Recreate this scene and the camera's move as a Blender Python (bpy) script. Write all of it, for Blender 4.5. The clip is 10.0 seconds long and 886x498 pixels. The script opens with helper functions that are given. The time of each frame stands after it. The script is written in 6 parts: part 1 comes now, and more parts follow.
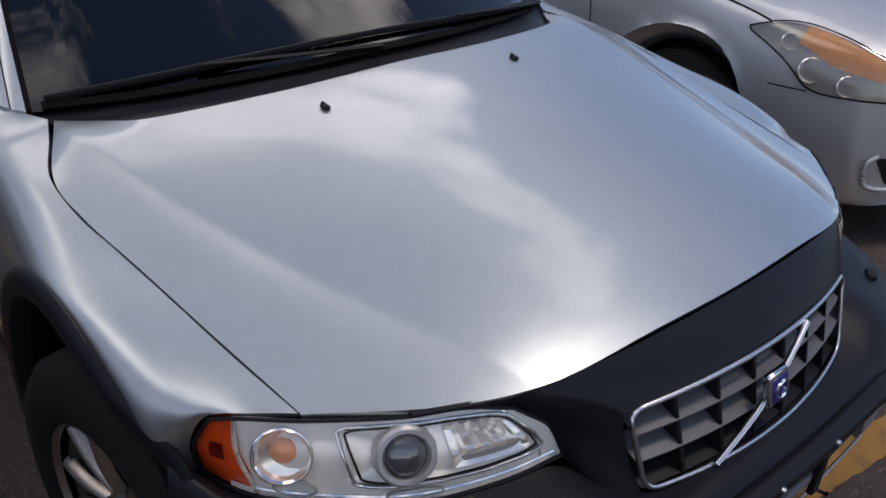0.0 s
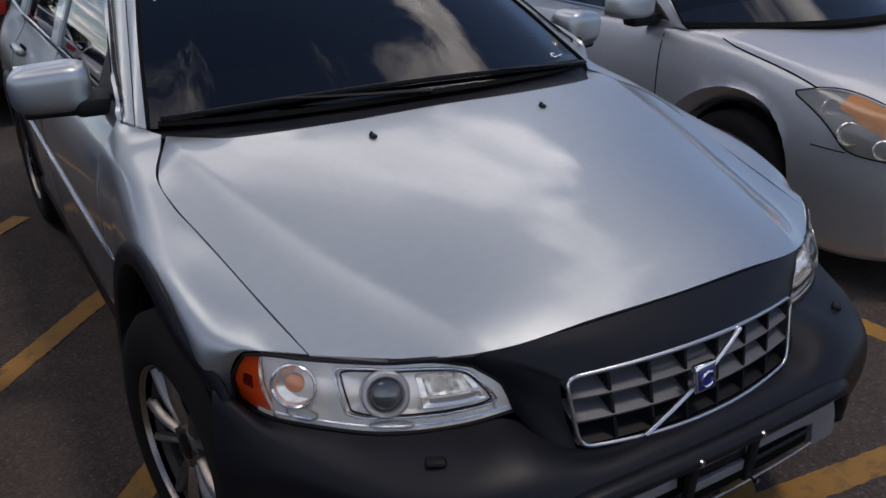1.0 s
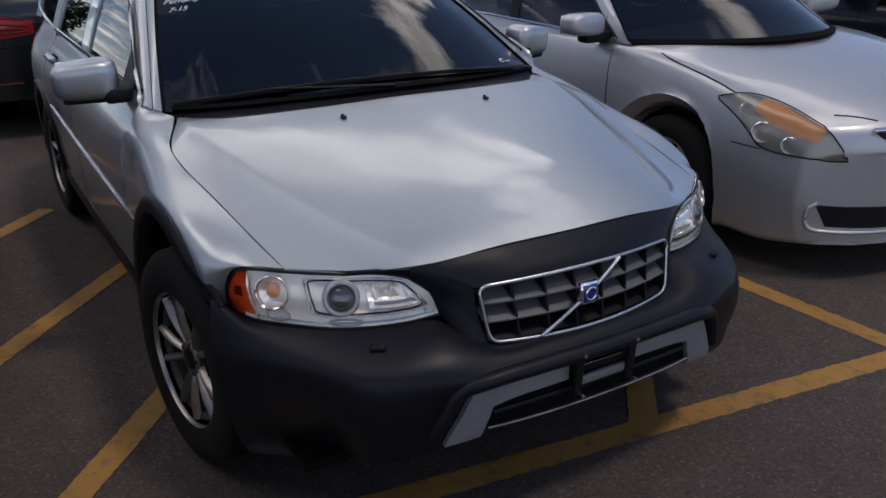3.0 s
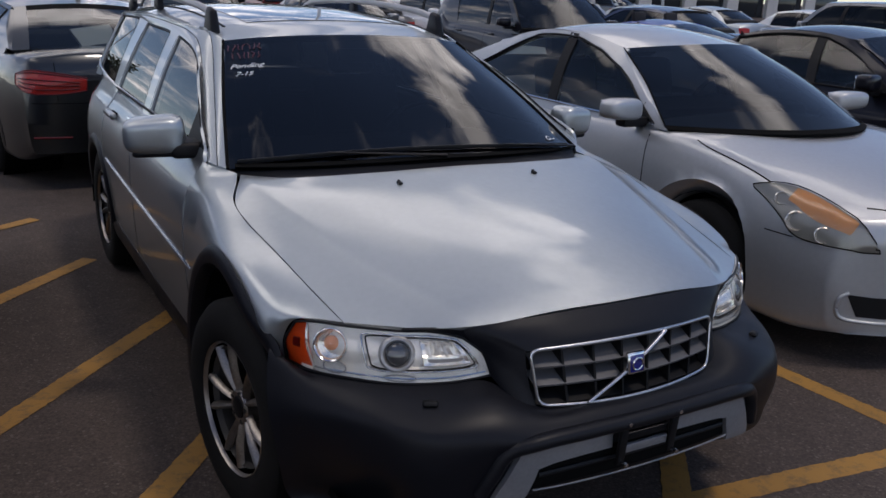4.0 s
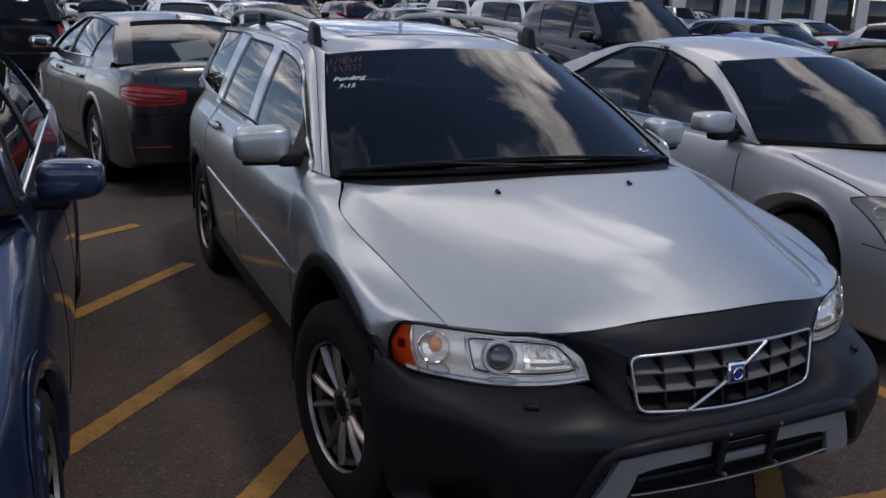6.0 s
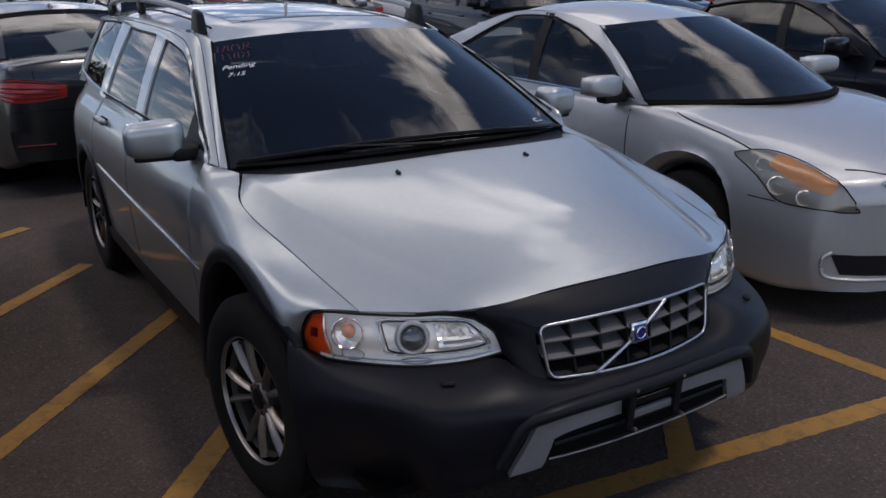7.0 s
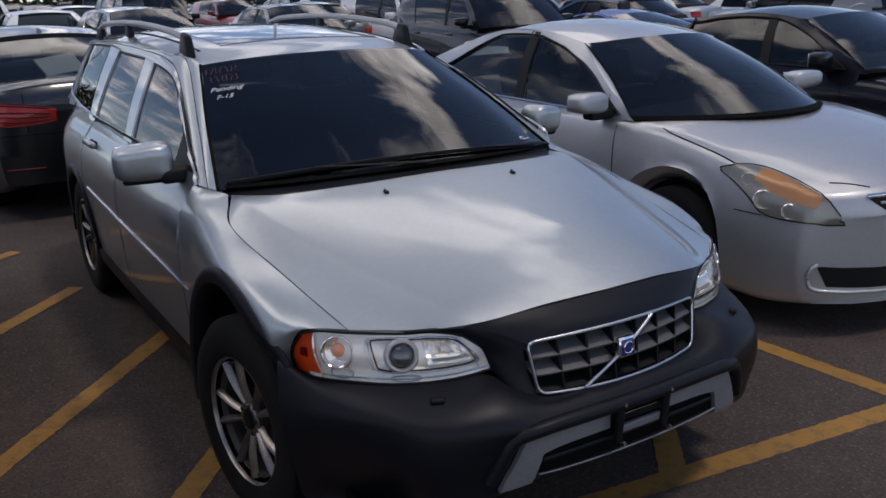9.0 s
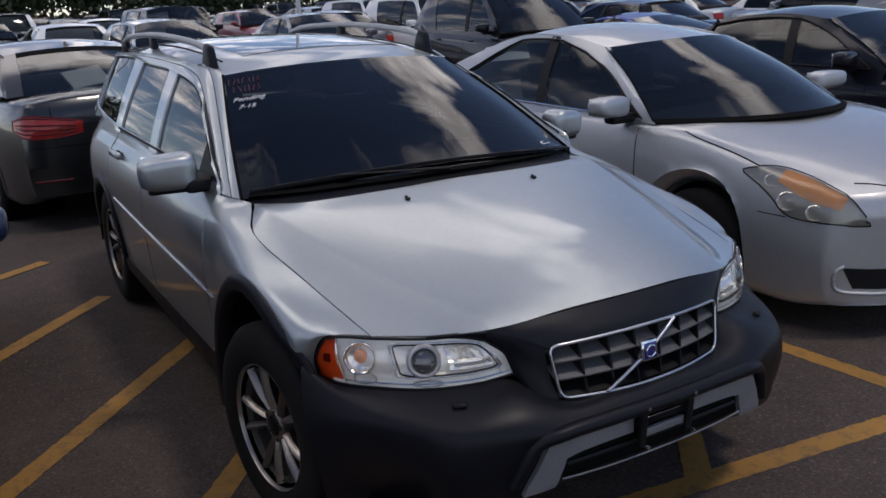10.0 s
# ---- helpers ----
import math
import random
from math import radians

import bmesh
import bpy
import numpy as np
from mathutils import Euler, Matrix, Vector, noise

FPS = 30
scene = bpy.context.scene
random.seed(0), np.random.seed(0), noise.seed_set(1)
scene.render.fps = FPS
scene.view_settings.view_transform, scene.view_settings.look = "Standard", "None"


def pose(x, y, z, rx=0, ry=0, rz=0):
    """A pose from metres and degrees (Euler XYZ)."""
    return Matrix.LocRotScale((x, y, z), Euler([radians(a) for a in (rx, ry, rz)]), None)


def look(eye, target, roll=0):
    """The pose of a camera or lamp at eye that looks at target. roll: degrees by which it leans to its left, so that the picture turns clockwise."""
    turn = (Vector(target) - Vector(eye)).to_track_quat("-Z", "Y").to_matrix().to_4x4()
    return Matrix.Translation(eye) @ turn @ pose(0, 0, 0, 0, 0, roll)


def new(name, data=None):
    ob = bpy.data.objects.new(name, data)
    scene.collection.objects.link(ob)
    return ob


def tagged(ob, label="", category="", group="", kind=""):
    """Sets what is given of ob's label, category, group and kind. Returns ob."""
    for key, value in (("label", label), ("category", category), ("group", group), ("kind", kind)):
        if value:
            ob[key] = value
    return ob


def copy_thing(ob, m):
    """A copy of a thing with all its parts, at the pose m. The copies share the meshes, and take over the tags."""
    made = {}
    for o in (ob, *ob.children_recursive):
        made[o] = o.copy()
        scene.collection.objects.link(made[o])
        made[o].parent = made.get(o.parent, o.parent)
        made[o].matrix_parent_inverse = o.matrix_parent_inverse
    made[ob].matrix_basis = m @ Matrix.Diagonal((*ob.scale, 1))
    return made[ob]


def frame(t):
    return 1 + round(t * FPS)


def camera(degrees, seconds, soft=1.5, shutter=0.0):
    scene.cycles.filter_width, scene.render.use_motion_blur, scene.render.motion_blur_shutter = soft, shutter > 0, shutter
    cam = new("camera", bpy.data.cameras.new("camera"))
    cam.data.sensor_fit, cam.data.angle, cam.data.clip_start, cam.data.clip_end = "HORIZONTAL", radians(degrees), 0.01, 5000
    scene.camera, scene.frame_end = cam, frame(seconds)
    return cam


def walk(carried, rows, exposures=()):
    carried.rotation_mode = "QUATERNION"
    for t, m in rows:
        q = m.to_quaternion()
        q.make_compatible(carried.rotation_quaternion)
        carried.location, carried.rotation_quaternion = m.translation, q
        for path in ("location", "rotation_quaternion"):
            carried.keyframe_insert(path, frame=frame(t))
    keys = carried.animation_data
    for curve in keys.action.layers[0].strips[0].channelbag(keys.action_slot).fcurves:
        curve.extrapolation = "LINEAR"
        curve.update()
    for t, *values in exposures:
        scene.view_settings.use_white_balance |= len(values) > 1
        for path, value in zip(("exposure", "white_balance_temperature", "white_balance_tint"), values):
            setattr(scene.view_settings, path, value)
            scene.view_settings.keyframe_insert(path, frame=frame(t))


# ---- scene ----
cam = camera(53.27, 10.0, soft=1.6)
# seconds, eye x y z, yaw, pitch, roll (degrees); the wagon's front axle stands at the origin, its nose towards -y
ROWS = [
    (0.0, -1.254, -1.398, 1.570, -40.16, -27.29, -1.01),
    (0.5, -1.281, -1.640, 1.598, -36.44, -25.07, -2.26),
    (1.0, -1.301, -1.881, 1.633, -31.44, -23.42, -0.75),
    (1.5, -1.411, -2.063, 1.642, -31.43, -21.44, -0.80),
    (2.0, -1.524, -2.269, 1.629, -32.58, -21.31, -0.34),
    (2.2, -1.518, -2.329, 1.654, -31.69, -22.79, -0.93),
    (3.3, -1.473, -2.496, 1.620, -31.06, -19.77, -0.56),
    (3.5, -1.514, -2.497, 1.615, -31.59, -18.43, -0.65),
    (4.0, -1.631, -2.504, 1.626, -30.16, -16.39, 2.35),
    (4.5, -1.704, -2.523, 1.611, -26.08, -16.59, 2.07),
    (5.0, -1.707, -2.523, 1.616, -24.46, -16.97, 1.86),
    (5.2, -1.713, -2.526, 1.618, -24.13, -16.12, 1.97),
    (6.3, -1.754, -2.540, 1.633, -26.01, -15.81, 1.38),
    (6.5, -1.762, -2.550, 1.644, -26.95, -16.66, 0.86),
    (7.0, -1.748, -2.545, 1.664, -31.61, -17.52, -0.71),
    (7.5, -1.746, -2.551, 1.668, -33.58, -16.37, -0.93),
    (8.0, -1.749, -2.552, 1.664, -33.61, -16.71, -1.39),
    (8.5, -1.747, -2.563, 1.667, -32.63, -16.48, -1.19),
    (9.0, -1.747, -2.570, 1.671, -32.15, -16.38, -1.36),
    (9.5, -1.744, -2.577, 1.672, -31.47, -16.20, -1.98),
    (10.0, -1.746, -2.585, 1.673, -30.54, -15.94, -2.45),
]
walk(cam, [(t, pose(x, y, z) @ pose(0, 0, 0, 0, 0, yaw) @ pose(0, 0, 0, 90 + pitch) @ pose(0, 0, 0, 0, 0, roll)) for t, x, y, z, yaw, pitch, roll in ROWS],
     exposures=[(0.0, 0.25, 7050, 17), (0.5, 0.08, 7050, 17), (2.0, 0.0, 7050, 17), (10.0, 0.0, 7050, 17)])

# ---- sky and sun ----
SUN_ELEV, SUN_AZ = 69.0, 140.0       # azimuth from +y towards +x
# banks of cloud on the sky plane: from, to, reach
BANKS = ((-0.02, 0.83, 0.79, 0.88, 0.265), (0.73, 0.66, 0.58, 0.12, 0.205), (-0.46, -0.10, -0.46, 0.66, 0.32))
world = bpy.data.worlds.new("sky")
scene.world = world
world.use_nodes = True
wt = world.node_tree
wt.nodes.clear()
w_out = wt.nodes.new("ShaderNodeOutputWorld")
w_bg = wt.nodes.new("ShaderNodeBackground")
w_sky = wt.nodes.new("ShaderNodeTexSky")
w_sky.sky_type = "NISHITA"
w_sky.sun_disc = False
w_sky.sun_elevation = radians(SUN_ELEV)
w_sky.sun_rotation = radians(SUN_AZ)
w_sky.altitude = 1200
w_sky.air_density, w_sky.dust_density, w_sky.ozone_density = 0.8, 0.2, 3.0
w_co = wt.nodes.new("ShaderNodeTexCoord")
w_sep = wt.nodes.new("ShaderNodeSeparateXYZ")
wt.links.new(w_co.outputs["Generated"], w_sep.inputs[0])


def wmath(op, a, b=None):
    n = wt.nodes.new("ShaderNodeMath")
    n.operation = op
    for i, v in enumerate((a, b)):
        if v is None:
            continue
        if isinstance(v, (int, float)):
            n.inputs[i].default_value = v
        else:
            wt.links.new(v, n.inputs[i])
    return n.outputs[0]


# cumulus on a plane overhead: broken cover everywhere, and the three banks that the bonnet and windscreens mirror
w_h = wmath("ADD", wmath("MAXIMUM", w_sep.outputs[2], 0.0), 0.17)
w_cmb = wt.nodes.new("ShaderNodeCombineXYZ")
wt.links.new(wmath("DIVIDE", w_sep.outputs[0], w_h), w_cmb.inputs[0])
wt.links.new(wmath("DIVIDE", w_sep.outputs[1], w_h), w_cmb.inputs[1])


def wvec(op, a, b=None, out=0):
    n = wt.nodes.new("ShaderNodeVectorMath")
    n.operation = op
    for i, v in enumerate((a, b)):
        if v is None:
            continue
        if isinstance(v, tuple):
            n.inputs[i].default_value = v
        else:
            wt.links.new(v, n.inputs[i])
    return n.outputs[out]


def wnoise(scale, detail, rough, vector, distortion=0.0):
    n = wt.nodes.new("ShaderNodeTexNoise")
    n.inputs["Scale"].default_value, n.inputs["Detail"].default_value = scale, detail
    n.inputs["Roughness"].default_value, n.inputs["Distortion"].default_value = rough, distortion
    wt.links.new(vector, n.inputs["Vector"])
    return n


w_pos = w_cmb.outputs[0]
w_curl = wnoise(2.6, 5, 0.6, w_pos)
w_shift = wt.nodes.new("ShaderNodeVectorMath")
w_shift.operation = "SCALE"
wt.links.new(wvec("SUBTRACT", w_curl.outputs["Color"], (0.5, 0.5, 0.5)), w_shift.inputs[0])
w_shift.inputs["Scale"].default_value = 0.34
w_warp = wvec("ADD", w_pos, w_shift.outputs[0])


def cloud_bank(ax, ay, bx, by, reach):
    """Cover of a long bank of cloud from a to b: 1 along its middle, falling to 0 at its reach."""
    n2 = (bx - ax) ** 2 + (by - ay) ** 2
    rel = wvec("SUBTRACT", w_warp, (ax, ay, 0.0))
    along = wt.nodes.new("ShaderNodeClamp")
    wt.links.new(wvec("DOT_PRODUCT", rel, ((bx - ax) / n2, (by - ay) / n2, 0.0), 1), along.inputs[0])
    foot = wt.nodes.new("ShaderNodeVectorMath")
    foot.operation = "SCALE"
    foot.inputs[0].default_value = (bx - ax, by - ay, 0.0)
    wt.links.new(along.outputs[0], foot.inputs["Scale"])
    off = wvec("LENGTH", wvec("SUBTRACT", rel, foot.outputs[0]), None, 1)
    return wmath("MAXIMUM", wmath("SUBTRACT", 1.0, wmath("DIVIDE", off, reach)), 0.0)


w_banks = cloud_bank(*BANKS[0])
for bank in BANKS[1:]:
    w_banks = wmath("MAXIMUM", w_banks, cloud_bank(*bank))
w_clear = wmath("MINIMUM", wmath("MAXIMUM", wmath("SUBTRACT", w_sep.outputs[0], 0.50), 0.0), 0.30)
w_far = wmath("MINIMUM", wmath("MAXIMUM", wmath("SUBTRACT", wvec("LENGTH", w_pos, None, 1), 1.2), 0.0), 0.30)
w_fine = wnoise(3.6, 10, 0.66, wvec("ADD", w_warp, (4.3, 1.7, 0.0)))
w_wide = wnoise(0.9, 4, 0.5, wvec("ADD", w_pos, (2.1, 7.3, 0.0)))
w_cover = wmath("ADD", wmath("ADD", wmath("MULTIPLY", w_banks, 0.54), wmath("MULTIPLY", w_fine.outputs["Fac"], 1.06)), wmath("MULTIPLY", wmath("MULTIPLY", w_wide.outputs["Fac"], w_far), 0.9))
w_cover = wmath("SUBTRACT", w_cover, w_clear)
w_r = wt.nodes.new("ShaderNodeValToRGB")
w_r.color_ramp.interpolation = "EASE"
w_r.color_ramp.elements[0].position, w_r.color_ramp.elements[1].position = 0.60, 0.90
wt.links.new(w_cover, w_r.inputs[0])
w_mix = wt.nodes.new("ShaderNodeMix")
w_mix.data_type = "RGBA"
wt.links.new(w_r.outputs["Color"], w_mix.inputs["Factor"])
wt.links.new(w_sky.outputs["Color"], w_mix.inputs["A"])
w_body = wt.nodes.new("ShaderNodeMapRange")
w_body.inputs["From Min"].default_value, w_body.inputs["From Max"].default_value = 0.36, 0.68
w_body.inputs["To Min"].default_value, w_body.inputs["To Max"].default_value = 0.55, 1.15
wt.links.new(wnoise(5.5, 8, 0.6, wvec("ADD", w_warp, (1.1, 9.2, 0.0))).outputs["Fac"], w_body.inputs["Value"])
w_white = wt.nodes.new("ShaderNodeVectorMath")
w_white.operation = "SCALE"
w_white.inputs[0].default_value = (17.4, 17.7, 18.4)
wt.links.new(w_body.outputs[0], w_white.inputs["Scale"])
wt.links.new(w_white.outputs[0], w_mix.inputs["B"])
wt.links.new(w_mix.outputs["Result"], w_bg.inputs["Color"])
w_bg.inputs["Strength"].default_value = 0.13
wt.links.new(w_bg.outputs[0], w_out.inputs[0])

sun_data = bpy.data.lights.new("sun", "SUN")
sun_data.energy, sun_data.angle, sun_data.color = 0.95, radians(9), (1.0, 0.95, 0.87)
sun = new("sun", sun_data)
se, sa = radians(SUN_ELEV), radians(SUN_AZ)
sun.matrix_world = look((40 * math.cos(se) * math.sin(sa), 40 * math.cos(se) * math.cos(sa), 40 * math.sin(se)), (0, 0, 0))

# ---- materials ----
def material(name, color, rough=0.5, metal=0.0, coat=0.0, bump=0.0, scale=60.0, vary=0.0, vary_scale=6.0, spec=0.5, coat_rough=0.03, rough_vary=0.0, dist=0.002):
    m = bpy.data.materials.new(name)
    m.use_nodes = True
    nt = m.node_tree
    b = nt.nodes["Principled BSDF"]
    b.inputs["Base Color"].default_value = (*color, 1)
    b.inputs["Roughness"].default_value = rough
    b.inputs["Metallic"].default_value = metal
    b.inputs["Coat Weight"].default_value = coat
    b.inputs["Coat Roughness"].default_value = coat_rough
    b.inputs["Specular IOR Level"].default_value = spec
    co = nt.nodes.new("ShaderNodeTexCoord")

    def noise_tex(sc, detail=6):
        n = nt.nodes.new("ShaderNodeTexNoise")
        n.inputs["Scale"].default_value = sc
        n.inputs["Detail"].default_value = detail
        nt.links.new(co.outputs["Object"], n.inputs["Vector"])
        return n
    if vary:
        n1, n2 = noise_tex(vary_scale), noise_tex(vary_scale * 14)
        add = nt.nodes.new("ShaderNodeMath")
        add.operation = "ADD"
        nt.links.new(n1.outputs["Fac"], add.inputs[0])
        nt.links.new(n2.outputs["Fac"], add.inputs[1])
        mp = nt.nodes.new("ShaderNodeMapRange")
        mp.inputs["From Min"].default_value, mp.inputs["From Max"].default_value = 0.6, 1.4
        mp.inputs["To Min"].default_value, mp.inputs["To Max"].default_value = 1 - vary, 1 + vary
        nt.links.new(add.outputs[0], mp.inputs["Value"])
        mul = nt.nodes.new("ShaderNodeVectorMath")
        mul.operation = "SCALE"
        mul.inputs[0].default_value = color
        nt.links.new(mp.outputs[0], mul.inputs["Scale"])
        nt.links.new(mul.outputs[0], b.inputs["Base Color"])
    if rough_vary:
        n3 = noise_tex(vary_scale * 1.7)
        mr = nt.nodes.new("ShaderNodeMapRange")
        mr.inputs["To Min"].default_value, mr.inputs["To Max"].default_value = max(rough - rough_vary, 0.02), rough + rough_vary
        nt.links.new(n3.outputs["Fac"], mr.inputs["Value"])
        nt.links.new(mr.outputs[0], b.inputs["Roughness"])
    if bump:
        n4 = noise_tex(scale, 4)
        bp = nt.nodes.new("ShaderNodeBump")
        bp.inputs["Strength"].default_value = bump
        bp.inputs["Distance"].default_value = dist
        nt.links.new(n4.outputs["Fac"], bp.inputs["Height"])
        nt.links.new(bp.outputs[0], b.inputs["Normal"])
    return m


def paint(name, color, metal=0.75, rough=0.34, ior=1.45, haze=0.06):
    """Metallic car paint under clear lacquer, with faint dust and flake."""
    m = material(name, color, rough, metal, coat=1.0, bump=0.03, scale=900, vary=0.05, vary_scale=3.0, coat_rough=haze, dist=0.0004, spec=0.5 if max(color) > 0.1 else 0.15)
    m.node_tree.nodes["Principled BSDF"].inputs["Coat IOR"].default_value = ior
    return m


def glass(name, tint, rough=0.0, ior=1.52):
    m = bpy.data.materials.new(name)
    m.use_nodes = True
    nt = m.node_tree
    nt.nodes.clear()
    out = nt.nodes.new("ShaderNodeOutputMaterial")
    tr = nt.nodes.new("ShaderNodeBsdfTransparent")
    tr.inputs[0].default_value = (*tint, 1)
    gl = nt.nodes.new("ShaderNodeBsdfGlossy")
    gl.inputs["Roughness"].default_value = rough
    gl.inputs["Color"].default_value = (1, 1, 1, 1)
    fr = nt.nodes.new("ShaderNodeFresnel")
    fr.inputs["IOR"].default_value = ior
    mx = nt.nodes.new("ShaderNodeMixShader")
    nt.links.new(fr.outputs[0], mx.inputs[0])
    nt.links.new(tr.outputs[0], mx.inputs[1])
    nt.links.new(gl.outputs[0], mx.inputs[2])
    nt.links.new(mx.outputs[0], out.inputs[0])
    return m


SILVER = paint("silver_paint", (0.440, 0.474, 0.484), 0.92, 0.43, 1.44, 0.015)
# doors and quarters: lacquer dulled by dust, base darkened for their shaded flanks
SILVER_DUSTY_SHADED = paint("dusty_shaded_silver_paint", (0.395, 0.420, 0.425), 0.92, 0.44, 1.40, 0.07)
SILVER_WARM = paint("champagne_silver_paint", (0.455, 0.47, 0.485), 0.74, 0.46, 1.45, 0.05)
GUNMETAL = paint("gunmetal_paint", (0.050, 0.053, 0.056), 0.92, 0.30, ior=1.36, haze=0.02)
NAVY = paint("navy_paint", (0.022, 0.036, 0.082), 0.5, 0.3, ior=1.5, haze=0.02)
BLACK_PAINT = paint("black_paint", (0.007, 0.007, 0.012), 0.3, ior=1.30, haze=0.06)
BRIGHT_BLUE = paint("blue_paint", (0.02, 0.06, 0.28), 0.5)
WHITE_PAINT = paint("white_paint", (0.75, 0.75, 0.74), 0.0, 0.4)
RED_PAINT = paint("red_paint", (0.22, 0.012, 0.015), 0.3)
GREY_PAINT = paint("grey_paint", (0.22, 0.225, 0.235))
TAN_PAINT = paint("tan_paint", (0.32, 0.29, 0.24))
# darker metal for the barrels behind the spokes, the discs and bolts
DARK_METAL = material("dark_wheel_metal", (0.045, 0.040, 0.036), 0.6, 0.3, vary=0.3, vary_scale=20)
PLASTIC = material("dark_moulded_plastic", (0.0078, 0.0084, 0.0115), 0.42, spec=0.21, bump=0.25, scale=700, vary=0.12, vary_scale=4, rough_vary=0.1, dist=0.0005)
BLACK = material("black_trim", (0.008, 0.008, 0.009), 0.5, spec=0.2, bump=0.1, scale=300, vary=0.1)
SEAM = material("panel_gap_black", (0.004, 0.004, 0.004), 0.9, spec=0.1)
RUBBER = material("tyre_rubber", (0.011, 0.0105, 0.010), 0.9, spec=0.2, bump=0.4, scale=200, vary=0.25, vary_scale=9)
ALLOY = material("alloy_wheel", (0.36, 0.34, 0.32), 0.38, 0.85, vary=0.25, vary_scale=10, rough_vary=0.12)
ALLOY_DULL = material("weathered_alloy", (0.30, 0.265, 0.235), 0.34, 0.9, vary=0.35, vary_scale=14, rough_vary=0.15)
CHROME = material("chrome", (0.75, 0.76, 0.78), 0.09, 1.0, vary=0.05)
LOUVRE = material("dark_grey_louvre", (0.12, 0.12, 0.125), 0.5, 0.2, bump=0.1, scale=400, vary=0.1)
SATIN = material("satin_silver_plastic", (0.40, 0.40, 0.41), 0.42, 0.5, bump=0.1, scale=400, vary=0.1, vary_scale=7)
REFLECTOR = material("lamp_reflector", (0.95, 0.92, 0.87), 0.2, 0.75, vary=0.08, vary_scale=20)
LAMP_SILVER = material("lamp_housing_silver", (0.93, 0.90, 0.855), 0.35, 0.25, vary=0.08, vary_scale=12)
ORANGE = material("amber_reflector", (0.68, 0.075, 0.012), 0.22, coat=0.8, vary=0.2, vary_scale=30)
BULB = material("amber_bulb", (0.75, 0.33, 0.18), 0.25, coat=0.5, vary=0.1)
RED_LAMP = material("red_lamp", (0.36, 0.014, 0.008), 0.3, spec=0.3, coat=0.6, vary=0.15, vary_scale=20)
INTERIOR = material("charcoal_upholstery", (0.012, 0.012, 0.014), 0.8, bump=0.3, scale=300, vary=0.2, vary_scale=12)
BADGE_BLUE = material("badge_blue", (0.012, 0.016, 0.16), 0.25, coat=0.6, vary=0.1)
GLASS = glass("clear_glass", (0.55, 0.60, 0.60))
GLASS_WS = glass("windscreen_glass", (0.17, 0.185, 0.21), ior=1.52)
GLASS_DIM = glass("shaded_windscreen_glass", (0.24, 0.28, 0.32), ior=1.54)
GLASS_DARK = glass("privacy_glass", (0.16, 0.17, 0.17), ior=1.40)
LENS = glass("lamp_lens", (0.97, 0.97, 0.96), ior=1.36)
DARK_LENS = material("projector_lens", (0.05, 0.055, 0.065), 0.03, 0.0, coat=1.0, spec=0.9)
CONCRETE = material("painted_concrete", (0.55, 0.54, 0.52), 0.8, bump=0.3, scale=40, vary=0.12, vary_scale=0.6)
DARK_GLAZING = material("dark_glazing", (0.02, 0.025, 0.03), 0.08, vary=0.1)
BARK = material("bark", (0.07, 0.05, 0.035), 0.9, bump=0.6, scale=30, vary=0.3)
LEAF = material("foliage", (0.030, 0.045, 0.018), 0.6, vary=0.4, vary_scale=0.8)
POLE = material("galvanised_pole", (0.55, 0.56, 0.58), 0.45, 0.4, vary=0.1)
HAZY = material("clouded_lamp_plastic", (0.30, 0.295, 0.275), 0.3, 0.45, coat=0.6, vary=0.15, vary_scale=18)
AMBER_HAZY = material("faded_amber", (0.56, 0.26, 0.09), 0.35, coat=0.6, vary=0.15, vary_scale=25)

RED_DARK = material("deep_red_lamp", (0.10, 0.004, 0.004), 0.3, spec=0.3, coat=0.3, vary=0.2, vary_scale=20)
BRIGHTWORK = material("brushed_brightwork", (0.62, 0.62, 0.64), 0.28, 1.0, vary=0.08, vary_scale=30)
SKID = material("grey_skid_plate", (0.30, 0.30, 0.31), 0.45, 0.5, bump=0.1, scale=400, vary=0.12, vary_scale=7)

# ---- mesh helpers ----
def link_mesh(name, V, F, mat, parent=None, label="", smooth=35):
    me = bpy.data.meshes.new(name)
    me.from_pydata([tuple(map(float, v)) for v in V], [], F)
    me.update()
    if smooth:
        me.polygons.foreach_set("use_smooth", [True] * len(me.polygons))
        me.set_sharp_from_angle(angle=radians(smooth))
    me.materials.append(mat)
    ob = new(name, me)
    if parent is not None:
        ob.parent = parent
    if label:
        tagged(ob, label)
    return ob


def part(name, bm, mat, parent, label="", smooth=35):
    me = bpy.data.meshes.new(name)
    bmesh.ops.recalc_face_normals(bm, faces=bm.faces)
    bm.to_mesh(me)
    bm.free()
    if smooth:
        me.polygons.foreach_set("use_smooth", [True] * len(me.polygons))
        me.set_sharp_from_angle(angle=radians(smooth))
    me.materials.append(mat)
    ob = new(name, me)
    if parent is not None:
        ob.parent = parent
    if label:
        tagged(ob, label)
    return ob


